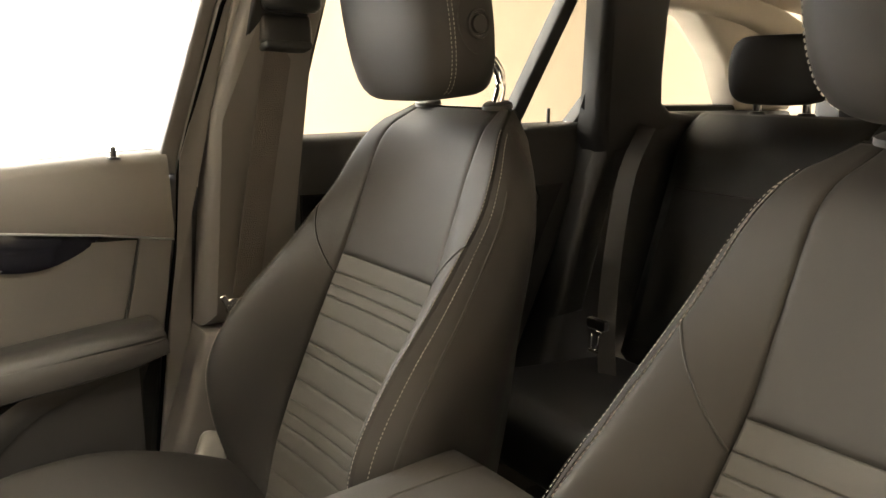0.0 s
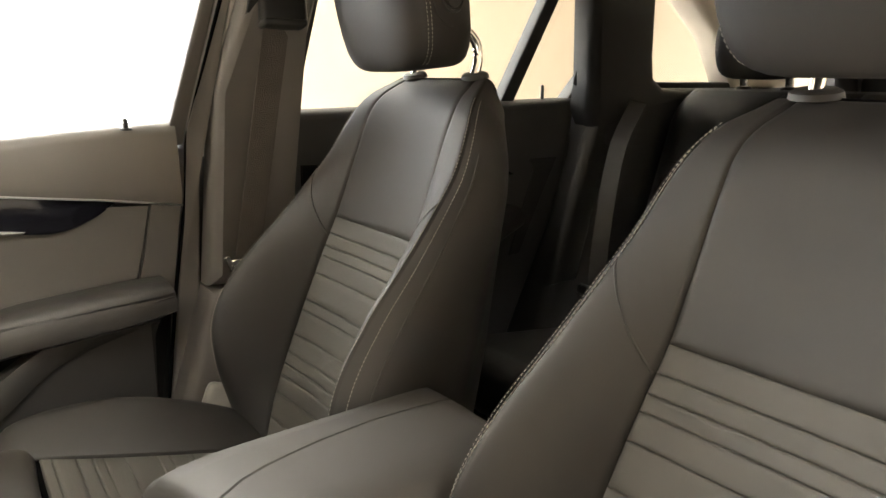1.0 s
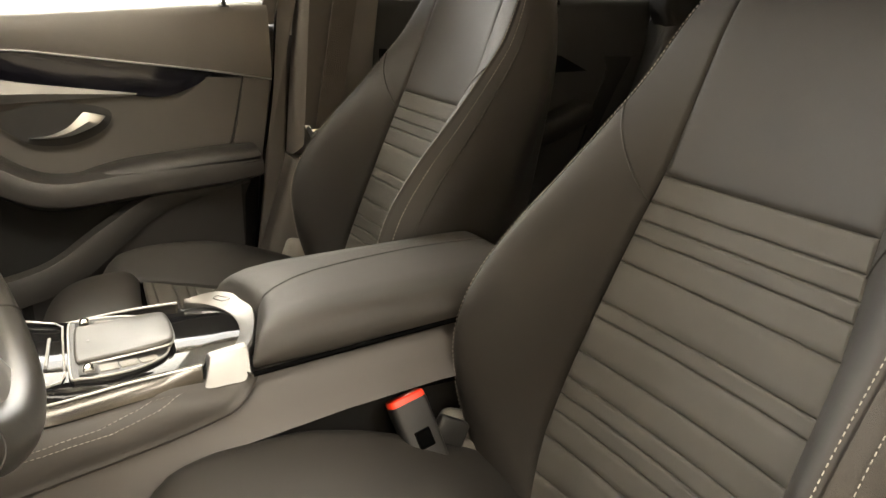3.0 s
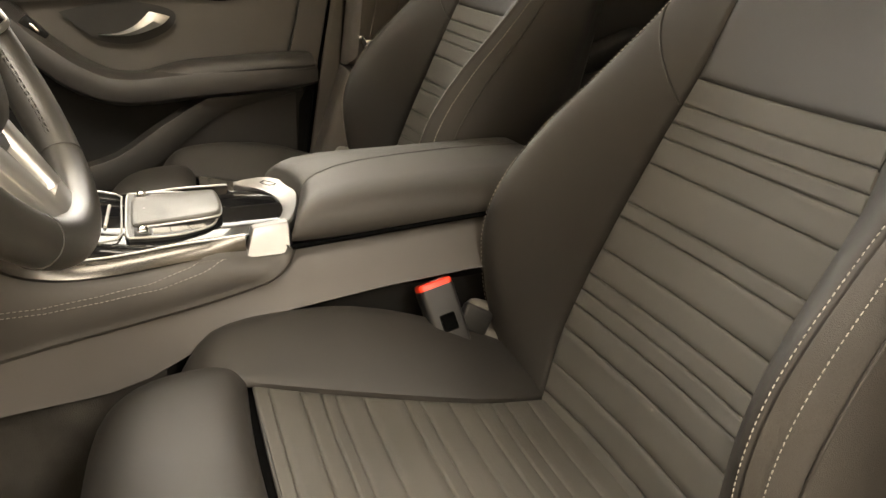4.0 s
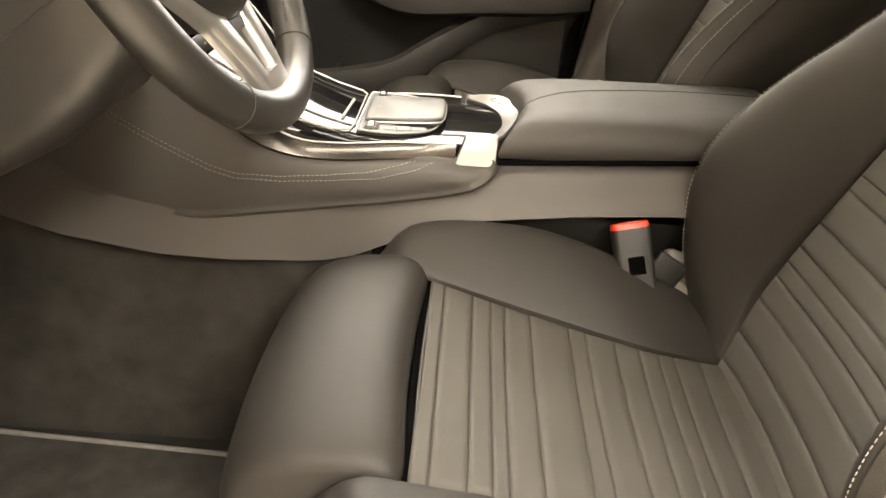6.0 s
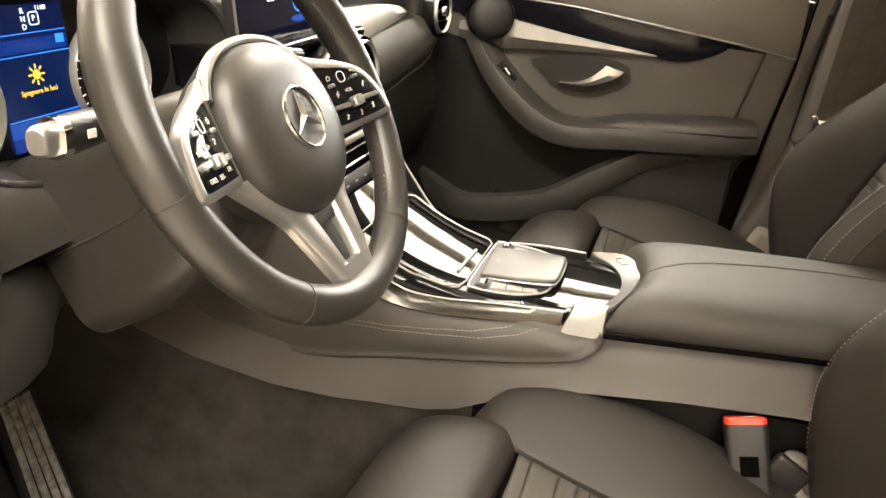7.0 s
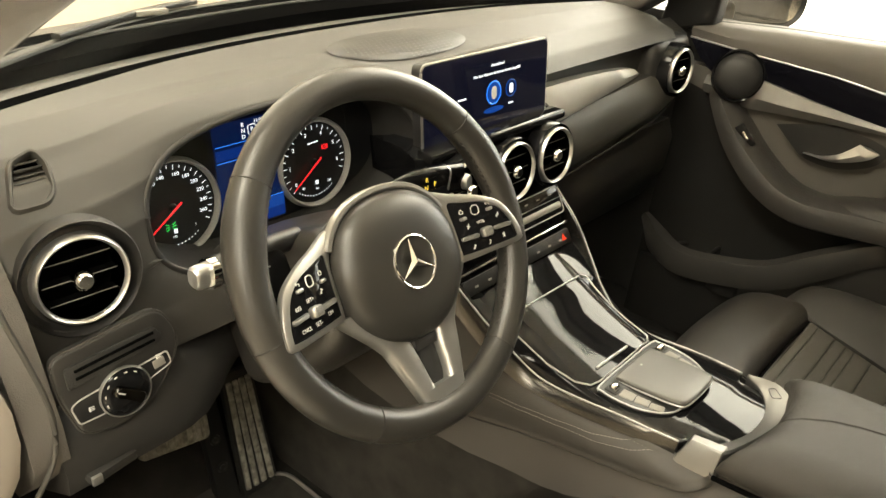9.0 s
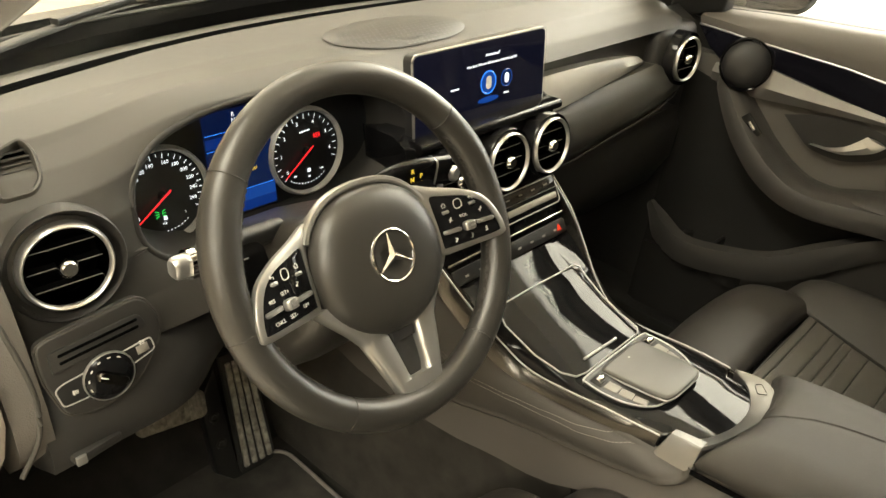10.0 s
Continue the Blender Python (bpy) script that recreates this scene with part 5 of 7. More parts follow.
# passenger's face: recess, satin trim, lower pad, glovebox
part("face_recess", loft([[(x, 0.045, 1.078 - 0.03 * max(0, x - 0.3)), (x, 0.055, 0.985), (x, 0.09, 0.985), (x, 0.09, 1.09)] for x in np.linspace(0.13, 0.70, 14)]), DASH_DARK, dash, "dark recess in the dash face")
tl = [(0.14, 0.030, 1.050), (0.213, 0.030, 1.050), (0.33, 0.032, 1.046), (0.443, 0.036, 1.036), (0.488, 0.040, 1.028)]
bl_ = [(0.14, 0.012, 0.992), (0.213, 0.012, 0.996), (0.33, 0.020, 1.004), (0.443, 0.030, 1.010), (0.508, 0.040, 1.012)]
a_, b_ = spline(tl, 20), spline(bl_, 20)
part("satin_trim", loft([[p, (p + q) / 2 + Vector((0, -0.006, 0)), q, q + Vector((0, 0.02, 0)), p + Vector((0, 0.02, 0))] for p, q in zip(a_, b_)]), ALU_WOOD, dash, "satin silver dash trim")
prof = [(0.055, 0.997), (0.024, 0.996), (0.013, 0.986), (0.004, 0.968), (-0.002, 0.945), (0.0, 0.918), (0.012, 0.896), (0.045, 0.880), (0.09, 0.880), (0.09, 0.99)]
rings = []
for x in np.linspace(0.135, 0.715, 20):
    up_ = 0.025 * max(0, (x - 0.25) / 0.45)
    low_ = 0.055 * max(0, (x - 0.25) / 0.40) - 0.008
    rings.append([(x, y + 0.035 * max(0, (x - 0.5) / 0.2) ** 2, z + (up_ if z > 0.97 else low_ + (up_ - low_) * max(0, (z - 0.88) / 0.09))) for y, z in prof])
part("lower_pad", loft(rings), DASH_PAD, dash, "dark padded lower dash")
part("pad_seam", tube([(x, 0.010 + 0.035 * max(0, (x - 0.5) / 0.2) ** 2, 0.8955 + 0.046 * max(0, (x - 0.25) / 0.40) - 0.007) for x in np.linspace(0.16, 0.70, 16)], 0.002, 6), SEAM, dash)
rings = []
for x in np.linspace(0.15, 0.70, 12):
    rings.append([(x, y, z) for y, z in ((0.045, 0.888), (0.030, 0.85), (0.035, 0.78), (0.075, 0.70), (0.16, 0.64), (0.30, 0.62), (0.30, 0.88))])
part("glovebox_lid", loft(rings), DASH_DARK, dash, "dark glovebox lid")
part("glovebox_latch", rbox(0.06, 0.014, 0.02, 0.005, m=pose(0.20, 0.026, 0.868, 20, 0, 8)), BLACK, dash)


def round_vent(name, x, y, z, parent, normal=(0, -1, 0.05), r=0.0435, grow=1.26):
    """Round air outlet: bezel, dark throat, vanes, knob."""
    m = facing(x, y, z, normal)
    v = part(name, lathe([(r * 0.875, 0.003), (r * 0.90, 0.0068), (r * 0.94, 0.0080), (r * 0.98, 0.0060), (r, 0.001), (r, -0.02)], 48, m=m), ALU, parent, "satin silver vent ring")
    part("vent_collar", lathe([(r * 0.99, -0.005), (r * 1.10, -0.007), (r * grow, 0.0035), (r * grow * 1.03, 0.001), (r * grow * 1.04, -0.04)], 40, m=m), DASH_DARK if name == "outer_vent" and x < 0 else PIANO, v, "dark collar")
    part("inner_ring", lathe([(r * 0.885, 0.0035), (r * 0.835, -0.004), (r * 0.80, -0.016)], 40, m=m), RAIL, v, "dark polished inner ring")
    part("vent_throat", lathe([(r * 0.82, -0.012), (r * 0.78, -0.030), (0, -0.032)], 40, m=m), VOID, v, "black throat")
    for k in (-0.45, 0.0, 0.45):
        half = math.sqrt(1 - k * k) * r * 0.78
        part("vane", rbox(2 * half, 0.0014, 0.010, 0, m=m @ pose(0, k * r, -0.007, 10, 0, 0)), VOID, v)
        part("vane_edge", rbox(2 * half, 0.0006, 0.0008, 0, m=m @ pose(0, k * r, -0.002)), GREY_PAD, v)
    part("vent_knob", lathe([(0, 0.011), (0.0065, 0.011), (0.0092, 0.008), (0.0098, 0.001), (0.007, -0.01)], 16, m=m), CHROME, v, "chrome knob")
    return v


round_vent("outer_vent", -0.575, 0.004, 1.018, dash, (-0.05, -1, 0.08))
round_vent("outer_vent", 0.592, -0.002, 1.018, dash, (-0.05, -1, 0.04), 0.0435, 1.13)
part("vent_backing", rbox(0.15, 0.05, 0.11, 0.02, 3, m=pose(0.60, 0.045, 1.02)), DASH_DARK, dash)
for cx in (-0.092, 0.008, 0.106):
    round_vent("centre_vent", cx, -0.049, 0.982, dash, (0, -1, 0.12), 0.0425, 1.10)
# side demist outlet
outlet = soft_poly([(-0.6065, 0.038), (-0.5885, 0.076), (-0.5665, 0.083), (-0.5630, 0.071), (-0.5685, 0.047), (-0.5795, 0.038)], 0.006)


def outlet_at(x, y, lift=0.0):
    """A point on the sloping face of the side window outlet."""
    return Vector((x, y - 0.55 * lift, 1.0890 + (y - 0.046) * 0.663 + 0.83 * lift))


dv = part("demist_outlet", loft([[outlet_at(x, y, l) for x, y in inset(outlet, d)] for d, l in ((-0.0050, -0.012), (-0.0045, -0.001), (-0.0028, 0.0022), (-0.0008, 0.0022), (0.0006, -0.001), (0.0008, -0.010))], caps=False), DASH_SOFT, dash, "soft rim of the side window outlet")
part("outlet_throat", loft([[outlet_at(x, y, l) for x, y in inset(outlet, 0.0004)] for l in (-0.012, -0.0075)]), VOID, dv, "dark side window outlet")
for k in range(7):
    y = 0.0425 + 0.0056 * k
    xa, xb = -0.6065 + 0.47 * (y - 0.038) + 0.002, curve_at([(0.038, -0.5805), (0.047, -0.5700), (0.071, -0.5645), (0.083, -0.5675)], y)
    part("slat", sweep([outlet_at(xa, y, -0.003), outlet_at(xb, y, -0.003)], rrect(0.0046, 0.0011, 0.0004, 1)), DASH_DARK, dv)

# dials
cl = thing("instrument_cluster", "dark instrument cluster with lit dials and display", "instrument")
CM = facing(CLX, 0.094, 1.026, (0, -1, 0.10))
part("backplate", prism(rrect(0.37, 0.145, 0.05, 6), 0.004, m=CM @ Matrix.Translation((0, 0, -0.006))), DIAL, cl)


def dial(name, cx, cz, r, ticks, numbers, needle, size):
    m = CM @ Matrix.Translation((cx, cz, 0.002))
    d = part(name, lathe([(0, 0), (r * 0.93, 0.0)], 48, m=m), DIAL, cl, "black dial face")
    part("bezel", lathe([(r * 0.94, 0.001), (r * 0.955, 0.006), (r * 0.99, 0.009), (r * 1.03, 0.007), (r * 1.05, 0.0)], 56, m=m), LINE, d, "satin silver dial ring")
    tv = []
    for a, l in ticks:
        q = radians(a)
        c, s = math.cos(q), math.sin(q)
        k = len(tv)
        w = 0.00045
        for rr in (r * 0.88, r * (0.88 - l)):
            for e in (-w, w):
                tv.append(m @ Vector((c * rr - s * e, s * rr + c * e, 0.0015)))
    part("tick_marks", from_lists(tv, [(i, i + 1, i + 3, i + 2) for i in range(0, len(tv), 4)]), WHITE_LIT, d, "lit white tick marks")
    for text, a in numbers:
        q = radians(a)
        lettering("number", text, size, WHITE_LIT, d, m @ pose(math.cos(q) * r * 0.69, math.sin(q) * r * 0.69, 0.0012))
    q = radians(needle)
    c, s = math.cos(q), math.sin(q)
    nv = [m @ Vector((c * rr - s * e, s * rr + c * e, 0.0068)) for rr, e in ((-0.010, -0.0012), (-0.010, 0.0012), (r * 0.86, 0.0006), (r * 0.86, -0.0006))]
    part("needle", from_lists(nv, [(0, 1, 2, 3)]), RED_LIT, d, "glowing red needle")
    part("needle_hub", lathe([(0, 0.006), (0.0045, 0.006), (0.0055, 0.001)], 16, m=m), BLACK, d)
    arc = [m @ Vector((r * 0.80 * math.cos(radians(a)), r * 0.80 * math.sin(radians(a)), 0.0012)) for a in range(232, 312, 6)]
    av = []
    for p, q2 in zip(arc[:-1], arc[1:]):
        e = (q2 - p) * 0.36
        av += [p, p + e, p + e + Vector((0, 0, 0.0016)), p + Vector((0, 0, 0.0016))]
    part("lower_scale", from_lists(av, [(i, i + 1, i + 2, i + 3) for i in range(0, len(av), 4)]), WHITE_LIT, d, "lit dashed lower scale")
    return d, m


sp_d, sp_m = dial("speed_dial", -0.127, -0.014, 0.055, [(228 - i * 9.2, 0.10 if i % 2 == 0 else 0.06) for i in range(29)],
                  [("20", 210), ("40", 192), ("60", 174), ("80", 156), ("100", 138), ("120", 122), ("140", 104), ("160", 76), ("180", 57), ("200", 38), ("220", 19), ("240", 0), ("260", -19)], 214, 0.0061)
ta_d, ta_m = dial("rev_dial", 0.071, -0.012, 0.055, [(222 - i * 11, 0.11 if i % 2 == 0 else 0.06) for i in range(23)],
                  [("0", 216), ("1", 180), ("2", 144), ("3", 106), ("4", 68), ("5", 30), ("6", -6)], 216, 0.0068)
for text, x, y, pm, dd in (("0", -0.030, -0.031, sp_m, sp_d), ("1/2", -0.003, -0.033, sp_m, sp_d), ("1", 0.024, -0.026, sp_m, sp_d), ("40", -0.020, -0.030, ta_m, ta_d), ("80", 0.002, -0.035, ta_m, ta_d), ("120", 0.022, -0.029, ta_m, ta_d)):
    lettering("small_number", text, 0.0042, WHITE_LIT, dd, pm @ pose(x, y, 0.0014))
part("light_symbol", merge(*[rbox(0.0045, 0.0009, 0.0004, 0, m=sp_m @ pose(-0.006 + dx, -0.020 + dz, 0.002, 0, 0, rot)) for dx, dz, rot in ((-0.004, 0, 0), (0.004, 0, 0), (-0.004, 0.003, -25), (0.004, 0.003, 25), (-0.004, -0.003, 25), (0.004, -0.003, -25))]), GREEN_LIT, sp_d, "green side light symbol")
part("brake_symbol", merge(lathe([(0.0024, 0.0), (0.0033, 0.0)], 20, m=ta_m @ pose(0.018, 0.017, 0.002)), rbox(0.0009, 0.0026, 0.0004, 0, m=ta_m @ pose(0.018, 0.017, 0.002)), rbox(0.0009, 0.006, 0.0004, 0, m=ta_m @ pose(0.0138, 0.017, 0.002)), rbox(0.0009, 0.006, 0.0004, 0, m=ta_m @ pose(0.0222, 0.017, 0.002))), RED_LIT, ta_d, "red brake symbol")
part("unit_bar", rbox(0.016, 0.0016, 0.0004, 0, m=ta_m @ pose(0.0, 0.026, 0.0016, 0, 0, 4)), WHITE_LIT, ta_d)
part("fuel_symbol", rbox(0.004, 0.005, 0.0004, 0, m=sp_m @ pose(-0.001, -0.0265, 0.0016)), WHITE_LIT, sp_d)
part("coolant_symbol", rbox(0.005, 0.005, 0.0004, 0, m=ta_m @ pose(0.002, -0.0265, 0.0016)), WHITE_LIT, ta_d)
dsp = part("centre_display", prism(rrect(0.088, 0.128, 0.004), 0.002, m=CM @ Matrix.Translation((-0.024, 0.0, 0.002))), BLUE_DEEP, cl, "lit blue centre display")
DM = CM @ Matrix.Translation((-0.024, 0.0, 0.0045))
part("blue_glow", rbox(0.086, 0.014, 0.0004, 0, m=DM @ pose(0, -0.0445, 0)), BLUE_LIT, dsp)
part("blue_band", rbox(0.086, 0.012, 0.0004, 0, m=DM @ pose(0, 0.0285, 0)), BLUE_MID, dsp)
part("dark_foot", rbox(0.086, 0.012, 0.0004, 0, m=DM @ pose(0, -0.0580, 0)), BLUE_MID, dsp)
lettering("clock", "11:08", 0.0060, WHITE_LIT, dsp, DM @ pose(0.018, 0.0595, 0.0004))
part("corner_key", rbox(0.010, 0.008, 0.0004, 0, m=DM @ pose(0.034, 0.031, 0.0004)), BLUE_GLOW, dsp)
part("line", merge(rbox(0.086, 0.0008, 0.0004, 0, m=DM @ pose(0, 0.039, 0.0003)), rbox(0.086, 0.0008, 0.0004, 0, m=DM @ pose(0, 0.020, 0.0003)), rbox(0.086, 0.0008, 0.0004, 0, m=DM @ pose(0, -0.036, 0.0003))), BLUE_GLOW, dsp)
for text, x, y in (("R", -0.004, 0.058), ("N", -0.004, 0.051), ("D", -0.004, 0.044), ("P", 0.008, 0.051)):
    lettering("gear_letter", text, 0.007, WHITE_LIT, dsp, DM @ pose(x, y, 0.0004))
part("gear_box", tube([DM @ Vector((0.008 + x, 0.051 + y, 0.0006)) for x, y in rrect(0.011, 0.011, 0.002, 2)], 0.0005, 4, closed=True), WHITE_LIT, dsp)
part("amber_symbol", merge(lathe([(0, 0), (0.0045, 0)], 16, m=DM @ pose(-0.002, 0.002, 0.0006)), *[rbox(0.0016, 0.004, 0.0003, 0, m=DM @ pose(-0.002 + 0.0075 * math.cos(a), 0.002 + 0.0075 * math.sin(a), 0.0006, 0, 0, math.degrees(a) - 90)) for a in np.linspace(0, 2 * math.pi, 9)[:-1]]), AMBER_LIT, dsp, "amber bulb symbol")
lettering("warning_text", "Spegnere le luci", 0.0068, AMBER_LIT, dsp, DM @ pose(-0.002, -0.013, 0.0005))
glass = part("cover", prism(rrect(0.36, 0.14, 0.05, 6), 0.001, m=CM @ Matrix.Translation((0, 0, 0.020))), GLASS, cl)
glass.visible_shadow = False

# free-standing display
dis = thing("display_screen", "wide black touch display with lit blue picture on the dash", "screen")
SM = facing(0.004, 0.004, 1.079, (0, -1, 0.10))
part("housing", prism(rrect(0.272, 0.122, 0.010, 5), 0.016, 0.003, 2, m=SM @ Matrix.Translation((0, 0, -0.016))), BLACK, dis)
part("frame", tube([SM @ Vector((x, y, -0.001)) for x, y in rrect(0.270, 0.120, 0.010, 5)], 0.0018, 6, closed=True), ALU, dis, "thin silver frame")
face = part("glass", prism(rrect(0.266, 0.116, 0.008, 5), 0.0012, m=SM), SCREEN_OFF, dis, "black glossy display glass")
KM = SM @ Matrix.Translation((0.012, 0, 0.0016))
lettering("heading", "Attenzione!", 0.0062, WHITE_LIT, face, KM @ pose(0.004, 0.040, 0))
lettering("warning", "Non farsi distrarre dal sistema durante la guida!", 0.0054, WHITE_LIT, face, KM @ pose(0.004, 0.029, 0))
for ix, r, mt in ((-0.004, 0.0165, BLUE_GLOW), (0.035, 0.0125, BLUE_LIT)):
    im = KM @ pose(ix, 0.002, 0)
    part("icon_ring", lathe([(r, 0.0), (r * 0.94, 0.0006), (r * 0.88, 0.0)], 32, m=im), mt, face, "glowing blue ring")
    part("icon_disc", lathe([(0, 0.0002), (r * 0.86, 0.0002)], 28, m=im), BLUE_LIT if mt is BLUE_GLOW else BLUE_DEEP, face)
    part("icon_shape", prism([(x * r, y * r) for x, y in rrect(0.7, 1.1, 0.33, 4)], 0.0003, m=im @ pose(0, 0, 0.0004)), WHITE_LIT if mt is not BLUE_GLOW else WHITE_INK, face, "plain pale icon")
part("icon_name", rbox(0.010, 0.002, 0.0003, 0, m=KM @ pose(0.035, -0.019, 0)), WHITE_LIT, face)
part("side_name", rbox(0.016, 0.0022, 0.0003, 0, m=KM @ pose(-0.072, 0.004, 0)), WHITE_LIT, face)
part("blue_pool", loft([[KM @ Vector((-0.004 + 0.022 * math.cos(a) * k, -0.0215 + 0.0042 * math.sin(a) * k, 0.0002 + 0.0003 * (1 - k))) for a in np.linspace(0, 2 * math.pi, 25)[:-1]] for k in (1.0, 0.3)]), BLUE_LIT, face)
part("stem", rbox(0.12, 0.05, 0.05, 0.015, 3, m=pose(0.006, 0.035, 1.035)), PIANO, dis)

# centre stack below the display
st = thing("centre_stack", "glossy black centre stack with vents and buttons", "dashboard")
sprof = [(0.06, 1.035), (0.0, 1.035), (-0.022, 1.025), (-0.030, 0.98), (-0.034, 0.935), (-0.046, 0.905), (-0.066, 0.865), (-0.092, 0.825), (-0.120, 0.795), (0.06, 0.78)]
rings = []
for x in np.linspace(-0.150, 0.165, 16):
    e = max(0, abs((x - 0.0075) / 0.1575) - 0.8) / 0.2
    rings.append([(0.0075 + (x - 0.0075) * (0.78 + 0.22 * max(0, min(1, (z - 0.80) / 0.11))), y + 0.018 * e * e, z) for y, z in sprof])
part("body", loft(rings), PIANO, st, "glossy black panel")
part("top_bridge", sweep(spline([(-0.14, -0.012, 1.028), (0.0, -0.022, 1.034), (0.155, -0.012, 1.028)], 12), rrect(0.03, 0.014, 0.006)), PIANO, st)


def on_stack(x, z, out=0.0):
    y = float(np.interp(z, [0.795, 0.825, 0.865, 0.905, 0.935], [-0.120, -0.092, -0.066, -0.046, -0.034]))
    return facing(x, y - out, z, (0, -1, 0.62 if z < 0.905 else 0.3))


part("climate_panel", prism(rrect(0.262, 0.044, 0.007), 0.003, 0.001, m=on_stack(0.0075, 0.903, 0.001)), PIANO, st, "glossy climate control panel")
part("panel_frame", tube([on_stack(0.0075, 0.903, 0.0045) @ Vector((x, y, 0)) for x, y in rrect(0.260, 0.042, 0.007, 4)], 0.0009, 6, closed=True), LINE, st, "thin silver frame")
part("panel_rule", rbox(0.258, 0.0010, 0.0008, 0, m=on_stack(0.0075, 0.9055, 0.0046)), ALU, st)
for d in (-1, 1):
    part("rocker_bar", rbox(0.118, 0.0095, 0.007, 0.0022, m=on_stack(0.0075 + d * 0.0635, 0.8965, 0.006)), ALU_WOOD, st, "long satin silver rocker")
    part("rocker_gap", rbox(0.003, 0.011, 0.006, 0.0008, m=on_stack(0.0075 + d * 0.002, 0.8965, 0.006)), CHROME, st)
for i in range(8):
    part("key_mark", rbox(0.008, 0.0022, 0.0005, 0, m=on_stack(-0.098 + i * 0.030, 0.9145, 0.0048)), GREY_INK, st)
part("silver_bar", rbox(0.262, 0.0035, 0.006, 0.0012, m=on_stack(0.0075, 0.868, 0.003)), CHROME, st, "chrome bar")
part("button_strip", prism(rrect(0.256, 0.022, 0.004), 0.003, 0.001, m=on_stack(0.0075, 0.850, 0.001)), BLACK, st)
for i in range(8):
    part("button_mark", rbox(0.007, 0.003, 0.0006, 0, m=on_stack(-0.095 + i * 0.029, 0.850, 0.0045)), GREY_INK, st)
part("hazard_mark", from_lists([on_stack(0.118, 0.852, 0.005) @ Vector(q) for q in ((-0.006, -0.005, 0), (0.006, -0.005, 0), (0, 0.006, 0))], [(0, 1, 2)]), RED, st, "red warning triangle")
part("socket_strip", prism(rrect(0.09, 0.016, 0.004), 0.003, 0.001, m=on_stack(-0.035, 0.822, 0.001)), BLACK, st)

# light switch panel
lp = thing("light_switch_panel", "dark light switch panel with silver rotary knob", "switch panel")
LM = facing(-0.572, -0.040, 0.932, (-0.02, -1, 0.16))


edge_ = soft_poly([(-0.058, 0.042), (0.044, 0.053), (0.058, 0.026), (0.055, 0.002), (0.024, -0.036), (-0.014, -0.047), (-0.046, -0.040), (-0.058, 0.004)], 0.012)
part("panel", prism(edge_, 0.010, 0.003, 3, m=LM @ Matrix.Translation((0, 0, -0.008))), DASH_DARK, lp)
part("panel_gap", tube([LM @ Vector((x, y, -0.0005)) for x, y in edge_], 0.0016, 6, closed=True), SEAM, lp)
part("card_slot_frame", prism(soft_poly([(-0.049, 0.008), (-0.049, 0.030), (0.036, 0.037), (0.043, 0.026), (0.040, 0.020)], 0.004), 0.003, 0.001, m=LM @ Matrix.Translation((0, 0, 0.001))), REAR_DARK, lp)
for k in (0.0, 0.0075):
    part("slot", rbox(0.076, 0.0030, 0.003, 0.0006, 1, m=LM @ pose(-0.003, 0.0205 + k, 0.0034, 0, 0, 5)), VOID, lp)
kp_ = soft_poly([(-0.051, -0.008), (-0.044, -0.004), (0.044, 0.008), (0.046, -0.006), (0.026, -0.012), (-0.024, -0.027), (-0.047, -0.027)], 0.004)
part("key_plate", prism(kp_, 0.002, 0.0006, m=LM @ Matrix.Translation((0, 0, 0.0015))), BLACK, lp)
part("key_plate_edge", tube([LM @ Vector((x, y, 0.0034)) for x, y in kp_], 0.0008, 6, closed=True), LINE, lp, "thin silver outline")
KN = LM @ pose(-0.002, -0.014, 0.003)
kn = part("rotary_knob", lathe([(0, 0.007), (0.017, 0.007), (0.020, 0.005), (0.0225, 0.0035), (0.0240, 0.002), (0.0240, 0)], 40, m=KN), PIANO, lp, "round light switch")
part("knob_ring", lathe([(0.0233, 0.002), (0.0240, 0.0038), (0.0250, 0.002), (0.0250, 0)], 40, m=KN), ALU, kn, "thin silver ring")
part("knob_grip", loft([[KN @ pose(0, 0, 0, 0, 0, -35) @ Vector((x * k, y * k, z)) for x, y in rrect(0.033, 0.011, 0.005, 5)] for z, k in ((0.006, 1.0), (0.0105, 0.97), (0.0125, 0.85))]), RAIL, kn, "polished dark grip")
part("grip_mark", rbox(0.007, 0.0014, 0.0004, 0, m=KN @ pose(-0.008, 0.0055, 0.0127, 0, 0, -35)), WHITE_INK, kn)
for x, y in ((-0.036, -0.0165), (0.033, 0.006)):
    part("key_mark", merge(rbox(0.0016, 0.0045, 0.0005, 0, m=LM @ pose(x, y, 0.0038)), *[rbox(0.0030, 0.0006, 0.0005, 0, m=LM @ pose(x + 0.0028, y + dy, 0.0038)) for dy in (-0.0014, 0, 0.0014)]), WHITE_INK, lp)
part("grey_key", rbox(0.012, 0.009, 0.001, 0.001, m=LM @ pose(0.034, -0.0005, 0.0040, 0, 0, 8)), GREY_PAD, lp)
for a in (58, 84, 112, 140, 168, 196):
    part("ring_mark", rbox(0.0030, 0.0011, 0.0005, 0, m=KN @ pose(0.0205 * math.cos(radians(a)), 0.0205 * math.sin(radians(a)), 0.0055, 0, 0, a + 90)), WHITE_INK, kn)
rel = thing("bonnet_release", "dark release lever under the dash", "lever")
part("lever", rbox(0.05, 0.02, 0.012, 0.004, m=pose(-0.60, -0.045, 0.845, 0, 0, 8)), DASH_DARK, rel)
part("lever_edge", rbox(0.010, 0.004, 0.010, 0.001, m=pose(-0.618, -0.057, 0.846)), ALU, rel)


